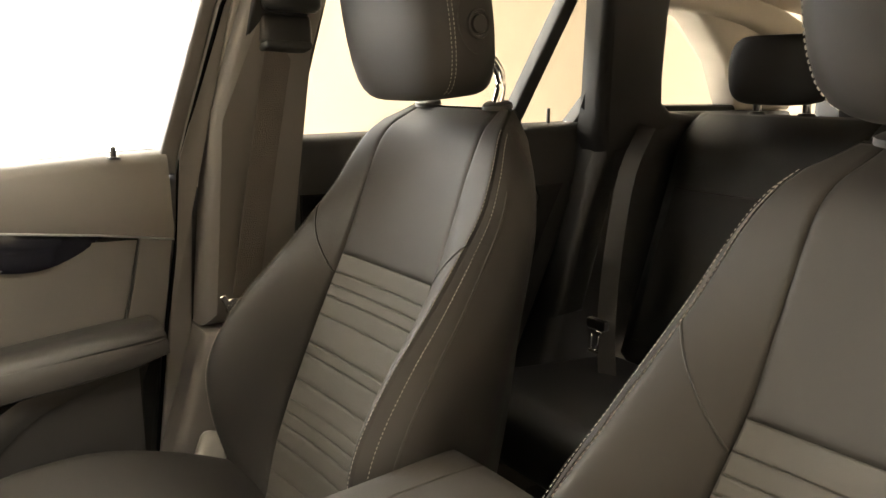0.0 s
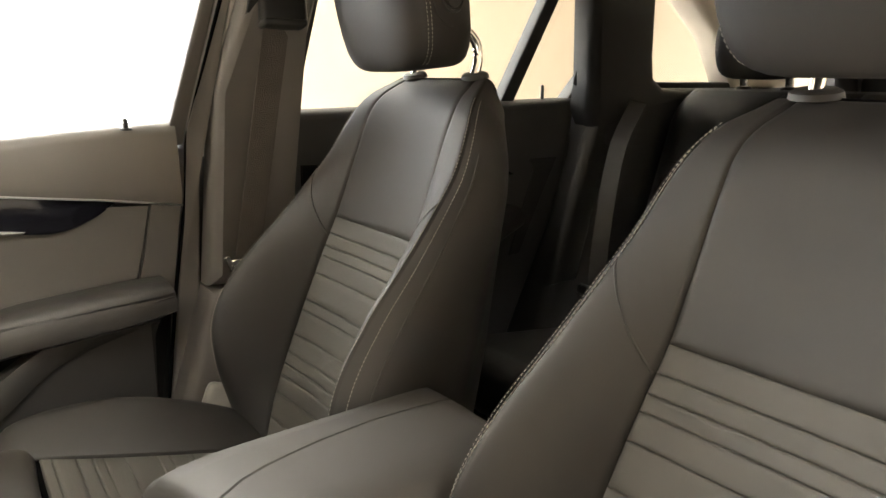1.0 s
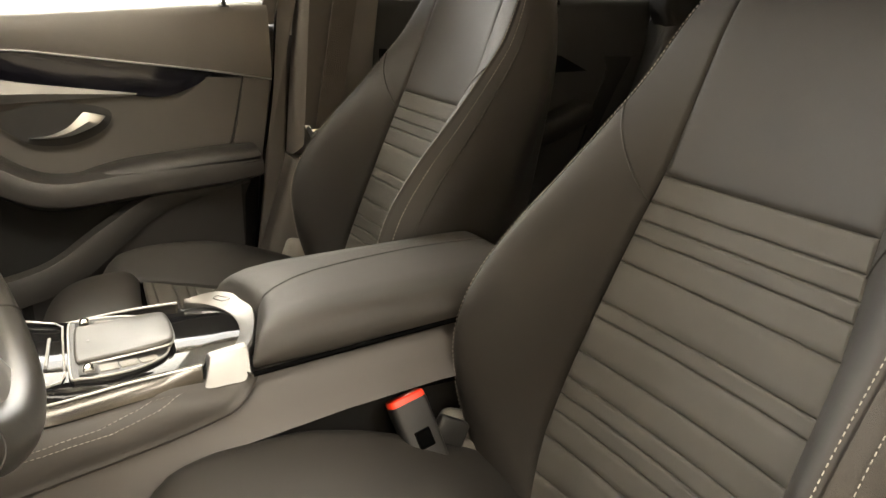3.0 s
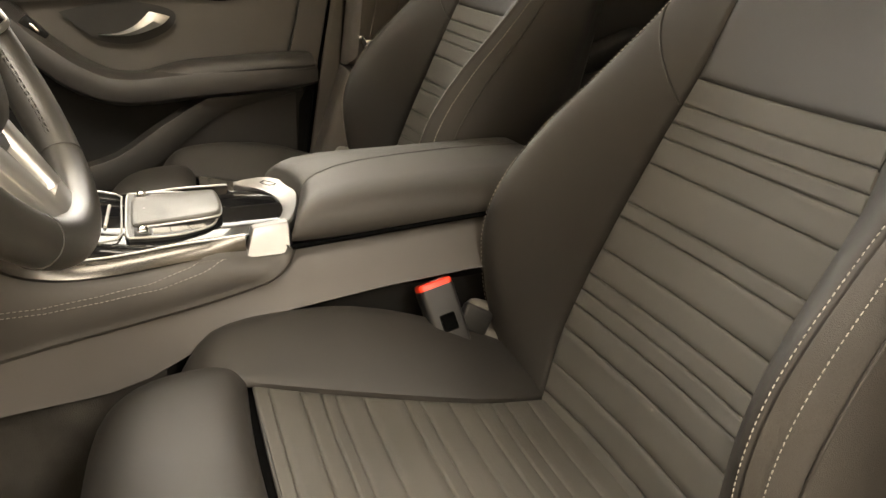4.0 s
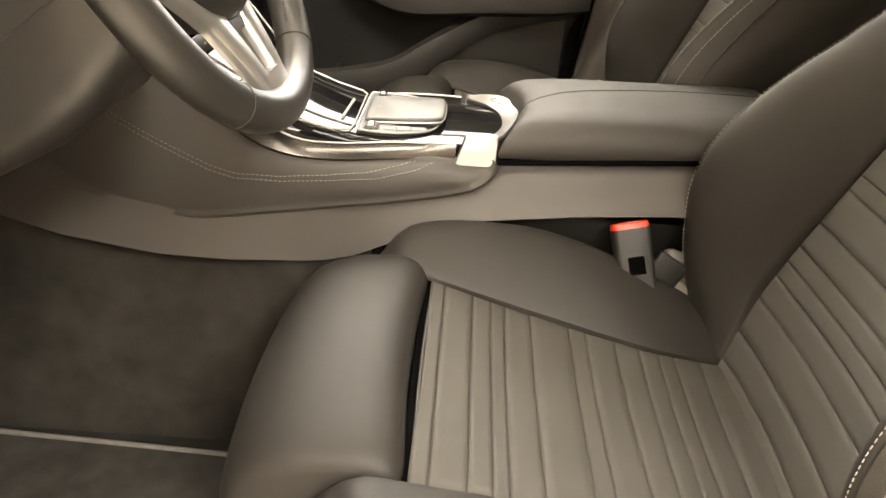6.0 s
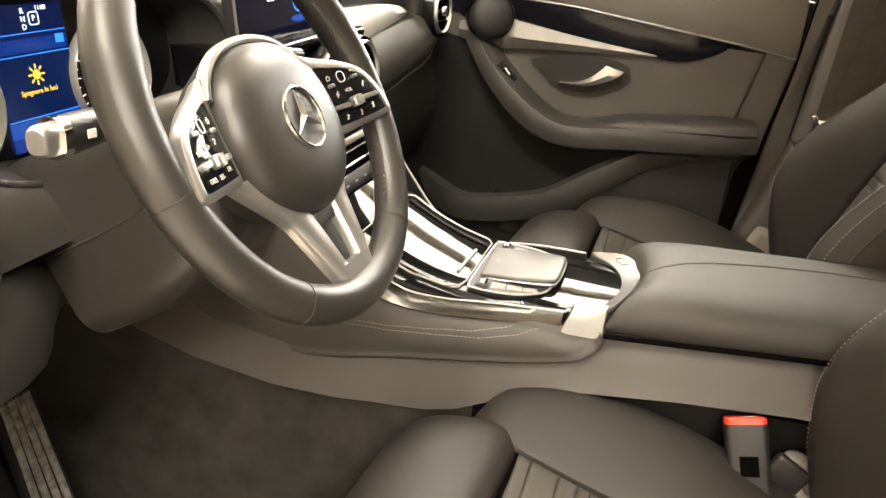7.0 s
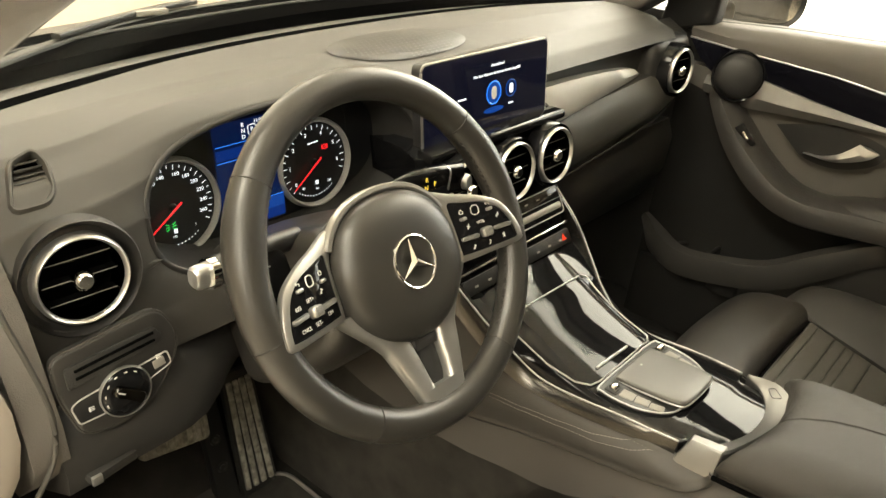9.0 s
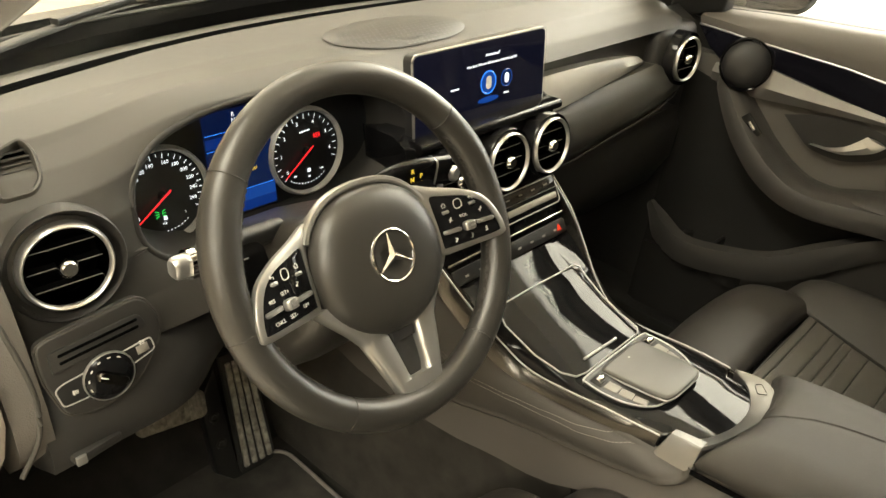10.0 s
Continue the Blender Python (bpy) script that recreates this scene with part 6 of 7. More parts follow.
# ---- steering wheel ----
WHEEL_AT, WHEEL_TILT = Vector((-0.347, -0.1713, 1.0379)), radians(29.3)
wheel = thing("steering_wheel", "black leather steering wheel with silver spokes", "steering wheel", m=facing(*WHEEL_AT, (0, -math.cos(WHEEL_TILT), math.sin(WHEEL_TILT))) @ pose(0, 0, 0, 0, 0, -0.5))
RIM = 0.164


def rim_point(a, b, grow=0.0):
    """a: round the wheel, b: round the rim's section, which thickens at the grips."""
    grip = 1 + 0.09 * math.exp(-((math.sin(a) - 0.38) / 0.20) ** 2) + 0.03 * math.cos(2 * a)
    rr, zz = (0.0168 * grip + grow) * math.cos(b), (0.0162 * grip + grow) * math.sin(b)
    return Vector(((RIM + rr) * math.cos(a), (RIM + rr) * math.sin(a) - 0.0025, zz - 0.003))


rings = [[rim_point(2 * math.pi * i / 140, 2 * math.pi * j / 24) for j in range(24)] for i in range(140)]
bm = loft(rings + [rings[0]], caps=False)
bmesh.ops.remove_doubles(bm, verts=bm.verts, dist=1e-6)
bmesh.ops.recalc_face_normals(bm, faces=bm.faces)
rim = part("rim", bm, WHEEL_LEATHER, wheel, "black leather rim")
for deg in (38, 142, 190, -10, 236, 304):
    a = radians(deg)
    part("rim_seam", tube([rim_point(a, 2 * math.pi * j / 24, 0.0001) for j in range(24)], 0.0007, 5, closed=True), SEAM, rim)
for lo_, hi_ in ((-50, 36), (144, 230)):
    ds = list(range(lo_, hi_, 2))
    for k in (164, 171):
        part("stitching", stitches([rim_point(radians(d), radians(k), 0.0003) for d in ds], [Vector((-math.cos(radians(d)), -math.sin(radians(d)), 0.2)) for d in ds], 0.004, 0.0022, 0.0006), SEAM, rim)


def rounded(poly, n=4):
    """A closed smooth outline through a polygon's corners."""
    q = [(x, y, 0) for x, y in poly]
    pts = spline([q[-2], q[-1]] + q + [q[0], q[1], q[2]], 16 * (len(q) + 4) + 1)
    return [(p.x, p.y) for p in pts[32:32 + 16 * len(q)]][::n]


def dish(x):
    """The side plates rise from the hub to the rim."""
    return -0.0066 + 0.31 * (abs(x) - 0.080)


# airbag cover: a broad flat dome with a soft edge
half_ = [(0, 0.057), (0.036, 0.0515), (0.063, 0.033), (0.0765, 0.005), (0.0785, -0.024), (0.069, -0.053), (0.047, -0.077), (0.020, -0.0895), (0, -0.0915)]
hub = rounded(half_ + [(-x, y) for x, y in half_[-2:0:-1]], 4)
boss = part("airbag_cover", loft([[(x * k, -0.017 + (y + 0.017) * k, z) for x, y in hub] for z, k in ((-0.030, 0.95), (-0.016, 1.0), (-0.0085, 0.995), (-0.002, 0.970), (0.0045, 0.915), (0.0090, 0.835), (0.0122, 0.73), (0.0142, 0.60), (0.0153, 0.42), (0.0157, 0.2))]), WHEEL_LEATHER, wheel, "padded dark airbag cover")
part("embossed_mark", merge(*[rbox(w_, 0.0052, 0.0012, 0.0004, 1, m=pose(x_, -0.0605, 0.0122, 14, 0, 0)) for x_, w_ in ((-0.0095, 0.0008), (-0.0050, 0.0026), (0.0000, 0.0008), (0.0030, 0.0008), (0.0075, 0.0026))]), DASH_DARK, boss)
em = part("badge_ring", lathe([(0.0238, 0.0), (0.0242, 0.0022), (0.0252, 0.0028), (0.0262, 0.0022), (0.0268, 0.0)], 56, m=pose(0, -0.0153, 0.0152)), CHROME, wheel, "round chrome badge")
part("badge_disc", lathe([(0, 0.0005), (0.024, 0.0005)], 40, m=pose(0, -0.0153, 0.0152)), WHEEL_LEATHER, em)
for a in (90, 210, 330):
    q = radians(a)
    c, s = math.cos(q), math.sin(q)
    part("badge_bar", from_lists([(c * r - s * e, -0.0153 + s * r + c * e, z) for r, e, z in ((0.0, 0.0042, 0.0158), (0.0, -0.0042, 0.0158), (0.0240, 0.0003, 0.0166), (0.0, 0.0, 0.0192))], [(0, 3, 2), (3, 1, 2), (0, 2, 1)]), CHROME, em)

# silver band over the cover's shoulder, running into both side frames
top_ = [(x, y) for x, y in hub if y > 0.018]
top_.sort(key=lambda p: math.atan2(p[1] + 0.017, p[0]))
part("hub_band", sweep([(x * 1.045, -0.017 + (y + 0.017) * 1.045, -0.0065) for x, y in top_], [(0.0034, -0.008), (0.0036, -0.001), (0.0022, 0.0016), (-0.0012, 0.0020), (-0.0034, 0.0002), (-0.0034, -0.008)]), SPOKE_SILVER, wheel, "silver band round the cover")
part("hub_backing", loft([[(x * k, -0.017 + (y + 0.017) * k, z) for x, y in hub] for z, k in ((-0.050, 0.90), (-0.020, 1.06), (-0.016, 1.04))]), DASH_DARK, wheel)

FIELD = [(0.0835, 0.0215), (0.1000, 0.0180), (0.1230, 0.0110), (0.1390, -0.0010), (0.1480, -0.0180), (0.1515, -0.0330), (0.1475, -0.0372), (0.1180, -0.0372), (0.0870, -0.0358), (0.0835, -0.0330), (0.0832, -0.0100), (0.0820, 0.0100)]
FRAME = [(0.0640, 0.0400), (0.0900, 0.0310), (0.1180, 0.0210), (0.1420, 0.0070), (0.1540, -0.0130), (0.1585, -0.0320), (0.1540, -0.0425), (0.1180, -0.0430), (0.0880, -0.0425), (0.0790, -0.0380), (0.0780, -0.0100), (0.0760, 0.0100)]
for hand in (1, -1):
    fr, fi = [(x * hand, y) for x, y in rounded(FRAME)], [(x * hand, y) for x, y in rounded(FIELD)]
    rows_ = [[(x, y, dish(x) + dz) for x, y in inset(fr, d)] for d, dz in ((0.002, -0.012), (0.0, -0.004), (0.0004, -0.0014), (0.0020, 0.0))]
    rows_ += [[(x, y, dish(x) + dz) for x, y in fi] for dz in (0.0008, -0.003)]
    # the ring between frame and field needs as many points on both
    spoke = part("side_spoke", loft(rows_, caps=False), SPOKE_SILVER, wheel, "silver framed side spoke")
    part("key_field", loft([[(x, y, dish(x) - 0.004) for x, y in inset(fi, -0.0004)], [(x, y, dish(x) - 0.0004) for x, y in inset(fi, 0.0003)], [(x, y, dish(x) + 0.0002) for x, y in inset(fi, 0.0014)]]), PIANO, spoke, "glossy black key field")
    PM = pose(hand * 0.1165, -0.0085, dish(0.1165) + 0.0008, 0, -hand * 17.2, 0)
    part("rocker", merge(*[loft([[PM @ pose(d * 0.0205, -0.0115, 0, 0, 0, -3 * hand) @ Vector((x * k, y * k, z)) for x, y in rrect(0.0215, 0.0044, 0.0020, 4)] for z, k in ((-0.001, 1.0), (0.0020, 1.0), (0.0030, 0.85))]) for d in (-1, 1)]), GUN, spoke, "grey metal rocker")
    part("roller", rbox(0.0135, 0.0100, 0.0105, 0.0030, 4, m=PM @ pose(0, -0.0115, 0.0012)), ALU, spoke, "silver roller")
    part("roller_ribs", merge(*[rbox(0.0006, 0.0085, 0.0004, 0, m=PM @ pose(-0.0042 + 0.0012 * i, -0.0115, 0.0066)) for i in range(8)]), GUN, spoke)
    part("touch_key", tube([PM @ Vector((-hand * 0.006 + x, 0.0145 + y, 0.0003)) for x, y in rrect(0.0092, 0.0098, 0.0034, 4)], 0.0005, 5, closed=True), WHITE_INK, spoke, "square touch key outline")
    for dx, dy in ((-0.0225, 0.0095), (0.0105, 0.0105)):
        part("thumb_key", rbox(0.0082, 0.0036, 0.0032, 0.0012, m=PM @ pose(hand * dx, dy, 0.0008)), ALU, spoke, "small silver key")
    home_, back_ = ((-0.0225, 0.0165), (0.0105, 0.0168))
    part("home_mark", merge(*[rbox(w_, h_, 0.0004, 0, m=PM @ pose(hand * home_[0] + ex, home_[1] + ey, 0.0003, 0, 0, rot)) for ex, ey, w_, h_, rot in ((-0.0013, 0.0016, 0.0036, 0.0006, 42), (0.0013, 0.0016, 0.0036, 0.0006, -42), (0, -0.0016, 0.0036, 0.0006, 0), (-0.0018, -0.0002, 0.0006, 0.003, 0), (0.0018, -0.0002, 0.0006, 0.003, 0))]), WHITE_INK, spoke)
    part("back_mark", merge(*[rbox(w_, h_, 0.0004, 0, m=PM @ pose(hand * back_[0] + ex, back_[1] + ey, 0.0003, 0, 0, rot)) for ex, ey, w_, h_, rot in ((0.0, 0.0, 0.0044, 0.0007, -12), (0.0022, -0.0014, 0.0007, 0.0026, 0), (-0.0017, 0.0009, 0.0022, 0.0007, 45), (-0.0017, -0.0005, 0.0022, 0.0007, -45))]), WHITE_INK, spoke)
    for text, dx, dy in ((("VOL", -0.003, 0.0005),) if hand > 0 else (("SET+", -0.001, -0.0005), ("SET-", 0.001, -0.0225), ("CNCL", -0.0170, -0.0225), ("LIM", 0.0195, -0.0195), ("RES", -0.0190, -0.0030))):
        lettering("key_text", text, 0.0050, WHITE_INK, spoke, PM @ pose(dx, dy, 0.0003))
    marks = ((-0.0185, -0.0225), (0.0010, -0.0235), (0.0195, -0.0215), (-0.0190, 0.0000), (0.0185, 0.0010)) if hand > 0 else ((0.0170, 0.0015),)
    for k, (dx, dy) in enumerate(marks):
        part("key_mark", merge(rbox(0.0044, 0.0008, 0.0004, 0, m=PM @ pose(dx, dy, 0.0003, 0, 0, 35 + 40 * k)), rbox(0.0030, 0.0008, 0.0004, 0, m=PM @ pose(dx + 0.0008, dy + 0.0016, 0.0003, 0, 0, -30 - 25 * k)), rbox(0.0024, 0.0008, 0.0004, 0, m=PM @ pose(dx - 0.0008, dy - 0.0015, 0.0003, 0, 0, 20 * k))), WHITE_INK, spoke)
    pad_ = part("shift_paddle", loft([[(hand * (0.112 + x), 0.012 + y, z) for x, y in rrect(0.030, 0.052, 0.010, 5)] for z in (-0.050, -0.040)]), PIANO, wheel, "glossy shift paddle")
    part("paddle_mark", rbox(0.005, 0.0010, 0.0004, 0, m=pose(hand * 0.118, 0.026, -0.0398)), WHITE_INK, pad_)


# lower spoke: two bevelled arms round an opening, joined at the foot
def spoke_z(y):
    return curve_at([(-0.165, 0.004), (-0.150, 0.0035), (-0.120, 0.0005), (-0.090, -0.0035), (-0.060, -0.0065), (-0.040, -0.0080)], y)


def spoke_half(y):
    return curve_at([(-0.160, 0.0265), (-0.150, 0.0285), (-0.130, 0.0350), (-0.110, 0.0415), (-0.090, 0.0478), (-0.076, 0.0580), (-0.060, 0.0725), (-0.048, 0.0840), (-0.040, 0.0900)], y)


def hole_half(y):
    return curve_at([(-0.1385, 0.0090), (-0.136, 0.0110), (-0.125, 0.0128), (-0.105, 0.0150), (-0.088, 0.0178), (-0.060, 0.0225), (-0.040, 0.0240)], y)


sp3 = part("lower_spoke", merge(*[loft([[(hand * x, y, spoke_z(y) + dz) for x, dz in ((spoke_half(y), -0.014), (spoke_half(y), -0.0060), (spoke_half(y) - 0.0030, -0.0018), (spoke_half(y) - 0.0075, 0.0), (hole_half(y) + 0.0055, 0.0), (hole_half(y) + 0.0018, -0.0022), (hole_half(y), -0.0070), (hole_half(y), -0.014))] for y in list(np.linspace(-0.041, -0.1345, 22)) + [-0.137, -0.1385]]) for hand in (1, -1)]), SPOKE_SILVER, wheel, "satin silver lower spoke")
part("spoke_foot", loft([[(x * spoke_half(y), y, spoke_z(y) + dz) for x, dz in ((-1, -0.014), (-1, -0.006), (-0.90, -0.0018), (-0.76, -0.0002), (0.76, -0.0002), (0.90, -0.0018), (1, -0.006), (1, -0.014))] for y in (-0.1380, -0.1392, -0.142, -0.147, -0.152, -0.157)]), SPOKE_SILVER, sp3)
part("spoke_opening", loft([[(-hole_half(y) - 0.002, y, spoke_z(y) - 0.013), (-hole_half(y) * 0.7, y, spoke_z(y) - 0.0085), (hole_half(y) * 0.7, y, spoke_z(y) - 0.0085), (hole_half(y) + 0.002, y, spoke_z(y) - 0.013), (0, y, spoke_z(y) - 0.018)] for y in np.linspace(-0.06, -0.1385, 10)]), REAR_DARK, sp3, "dark recessed spoke opening")
part("inner_tab", loft([[(-0.0165, y, z), (-0.0140, y, z + 0.0035), (0.0140, y, z + 0.0035), (0.0165, y, z)] for y, z in ((-0.086, -0.011), (-0.094, -0.009), (-0.101, -0.0105))]), DASH_DARK, sp3)

col = thing("steering_column", "dark plastic steering column shroud with stalks", "steering column")
ax_, upv = Vector((0, math.cos(WHEEL_TILT), -math.sin(WHEEL_TILT))), Vector((0, math.sin(WHEEL_TILT), math.cos(WHEEL_TILT)))
rings = []
for d, w, h, drop in ((0.042, 0.098, 0.088, 0.012), (0.050, 0.118, 0.112, 0.014), (0.075, 0.132, 0.136, 0.022), (0.12, 0.138, 0.158, 0.030), (0.17, 0.142, 0.170, 0.034), (0.24, 0.146, 0.172, 0.034)):
    c = WHEEL_AT + ax_ * d
    rings.append([c + Vector((x, 0, 0)) + upv * (y - drop) for x, y in rrect(w, h, 0.030, 6)])
part("shroud", loft(rings), SHROUD, col, "satin dark shroud")
part("shroud_seam", tube([r[14].lerp(r[13], 0.5) + Vector((-0.0004, 0, 0)) for r in rings[1:]], 0.0012, 6), SEAM, col)
lv = part("column_lever", sweep(spline([(-0.345, -0.010, 0.868), (-0.357, -0.032, 0.864), (-0.385, -0.045, 0.858)], 8), rrect(0.012, 0.007, 0.003)), BLACK, col, "slim column release lever")
part("lever_edge", sweep([(-0.350, -0.028, 0.8705), (-0.366, -0.042, 0.8675), (-0.385, -0.0505, 0.8635)], rrect(0.003, 0.003, 0.001, 2)), ALU, lv)
ls = part("left_stalk", sweep(spline([(-0.395, -0.075, 1.030), (-0.44, -0.082, 1.033), (-0.485, -0.088, 1.035), (-0.505, -0.090, 1.036)], 10), rrect(0.022, 0.027, 0.010), scale=[0.75, 0.8, 0.85, 0.9, 0.95, 1, 1.02, 1.04, 1.04, 1.04]), BLACK, col, "black stalk with silver end")
part("stalk_collar", sweep([(-0.498, -0.0895, 1.0355), (-0.506, -0.090, 1.036)], rrect(0.0235, 0.0290, 0.010)), CHROME, ls)
part("stalk_cap", sweep([(-0.506, -0.090, 1.036), (-0.513, -0.0905, 1.0365), (-0.518, -0.091, 1.037), (-0.5205, -0.0912, 1.037)], rrect(0.018, 0.022, 0.007), scale=[1, 1, 0.94, 0.75]), ALU, ls, "silver stalk cap")
for dx in (0.0, 0.016):
    part("stalk_mark", rbox(0.007, 0.0006, 0.006, 0, m=pose(-0.484 + dx, -0.104, 1.037, 0, 0, -8)), WHITE_INK, ls)
rs = part("right_stalk", sweep(spline([(-0.285, -0.070, 1.026), (-0.25, -0.080, 1.038), (-0.21, -0.086, 1.040), (-0.165, -0.088, 1.034)], 12), rrect(0.020, 0.036, 0.009), scale=[0.6, 0.7, 0.8, 0.9, 0.95] + [1.0] * 7), PIANO, col, "glossy black gear stalk")
part("stalk_band", sweep([(-0.192, -0.087, 1.0375), (-0.189, -0.087, 1.037)], rrect(0.0212, 0.0372, 0.0095)), ALU, rs)
for text, dx, dz in (("R", 0, 0.010), ("N", 0, 0.0), ("D", 0, -0.010), ("P", 0.014, 0.002)):
    lettering("gear_letter", text, 0.008, AMBER_LIT, rs, facing(-0.228 + dx, -0.0962, 1.040 + dz, (0, -1, 0.1)))
part("park_key", lathe([(0, 0.004), (0.008, 0.004), (0.0095, 0.001), (0.0095, -0.003)], 20, m=facing(-0.160, -0.098, 1.030, (0.3, -1, 0.1))), ALU, rs, "silver round key")

# ---- centre console ----
con = thing("centre_console", "grey centre console with black glossy top and silver trim", "console")
CX = 0.015
CXP = 0.007
TOPZ = [(-0.86, 0.77), (-0.78, 0.782), (-0.66, 0.780), (-0.46, 0.757), (-0.44, 0.742), (-0.35, 0.730), (-0.25, 0.724), (-0.19, 0.752), (-0.13, 0.785), (-0.05, 0.835), (0.06, 0.84), (0.20, 0.80), (0.34, 0.72)]


def con_half(y):
    return curve_at([(-0.26, 0.106), (-0.20, 0.111), (-0.16, 0.120), (-0.12, 0.131), (-0.08, 0.139), (-0.04, 0.144), (0.0, 0.147), (0.10, 0.150), (0.34, 0.156)], y)


rings = []
for y in [-0.86, -0.845, -0.80, -0.72, -0.66, -0.6, -0.54, -0.48, -0.46, -0.44, -0.40, -0.35, -0.315, -0.28, -0.262, -0.245, -0.222, -0.20, -0.17, -0.13, -0.05, 0.06, 0.20, 0.34]:
    z, w = curve_at(TOPZ, y), con_half(y)
    if y < -0.84:
        w -= 0.02
    # Rear lower edge is shaped along the top of the seat gap's shade
    zl = min(z - 0.045, curve_at([(-0.9, 0.726), (-0.66, 0.722), (-0.54, 0.708), (-0.44, 0.692), (-0.40, 0.684), (-0.36, 0.668), (-0.32, 0.646), (-0.28, 0.625), (-0.24, 0.614), (-0.20, 0.612), (-0.1, 0.617), (0.0, 0.630), (0.06, 0.641), (0.12, 0.660), (0.34, 0.72)], y))
    half = [(w * 0.93, z), (w, z - 0.008), (w + 0.008, z + (zl - z) * 0.28), (w + 0.016, z + (zl - z) * 0.65), (w + 0.030 + 0.02 * max(0, y + 0.2), zl), (w + 0.022, zl - 0.005)]
    rings.append([(CX + a, y, b) for a, b in half[::-1]] + [(CX - a, y, b) for a, b in half])
part("body", loft(rings), CONSOLE, con, "grey plastic console body")
# Plastic cover, made near black to carry the shade beside the seat
part("tunnel_side", loft([[(CX - 0.145, y, 0.30), (CX - w, y, z), (CX + w, y, z), (CX + 0.145, y, 0.30)] for y, w, z in ((-0.86, 0.100, 0.70), (-0.5, 0.100, 0.69), (-0.38, 0.100, 0.66), (-0.302, 0.112, 0.622))]), DOOR_LOW, con, "plastic tunnel side beside the seat, blackened for shade")
part("carpet_side", loft([[(CX - 0.145 - 0.05 * max(0, y + 0.2), y, 0.30), (CX - w, y, z), (CX + w, y, z), (CX + 0.145 + 0.05 * max(0, y + 0.2), y, 0.30)] for y, w, z in ((-0.30, 0.112, 0.622), (-0.24, 0.124, 0.608), (-0.05, 0.124, 0.615), (0.06, 0.130, 0.635), (0.14, 0.136, 0.66), (0.34, 0.15, 0.71), (0.5, 0.16, 0.72))]), GAP_CARPET, con, "black carpet below the console")


STITCH_Z = [(-0.43, 0.757), (-0.405, 0.7535), (-0.387, 0.7505), (-0.36, 0.742), (-0.305, 0.728), (-0.245, 0.7205), (-0.19, 0.7165), (-0.139, 0.7205), (-0.11, 0.731), (-0.06, 0.757), (0.02, 0.800), (0.09, 0.82)]


def knee_pad(hand):
    top = spline([(0, 0.075, 0.862), (0, 0.02, 0.872), (0, -0.05, 0.845), (0, -0.12, 0.793), (0, -0.18, 0.756), (0, -0.25, 0.745), (0, -0.34, 0.752), (0, -0.395, 0.752), (0, -0.440, 0.7505)], 30)
    bot = spline([(0, 0.105, 0.745), (0, 0.045, 0.700), (0, -0.03, 0.674), (0, -0.10, 0.670), (0, -0.22, 0.683), (0, -0.32, 0.702), (0, -0.40, 0.722), (0, -0.434, 0.738), (0, -0.4445, 0.758)], 30)

    def f(u, v):
        k = min(max(v, 0), 1) * 29
        i = min(int(k), 28)
        t, b = top[i].lerp(top[i + 1], k - i), bot[i].lerp(bot[i + 1], k - i)
        p = b.lerp(t, u)
        out = con_half(p.y) + 0.016 - 0.012 * max(0, min(1, (v - 0.80) / 0.12)) + 0.011 * math.sin(math.pi * min(max(u, 0), 1)) ** 0.6 * math.sin(math.pi * min(max(v, 0.0), 1)) ** 0.35 - 0.010 * u
        return (CX + hand * out, p.y, p.z)
    return f


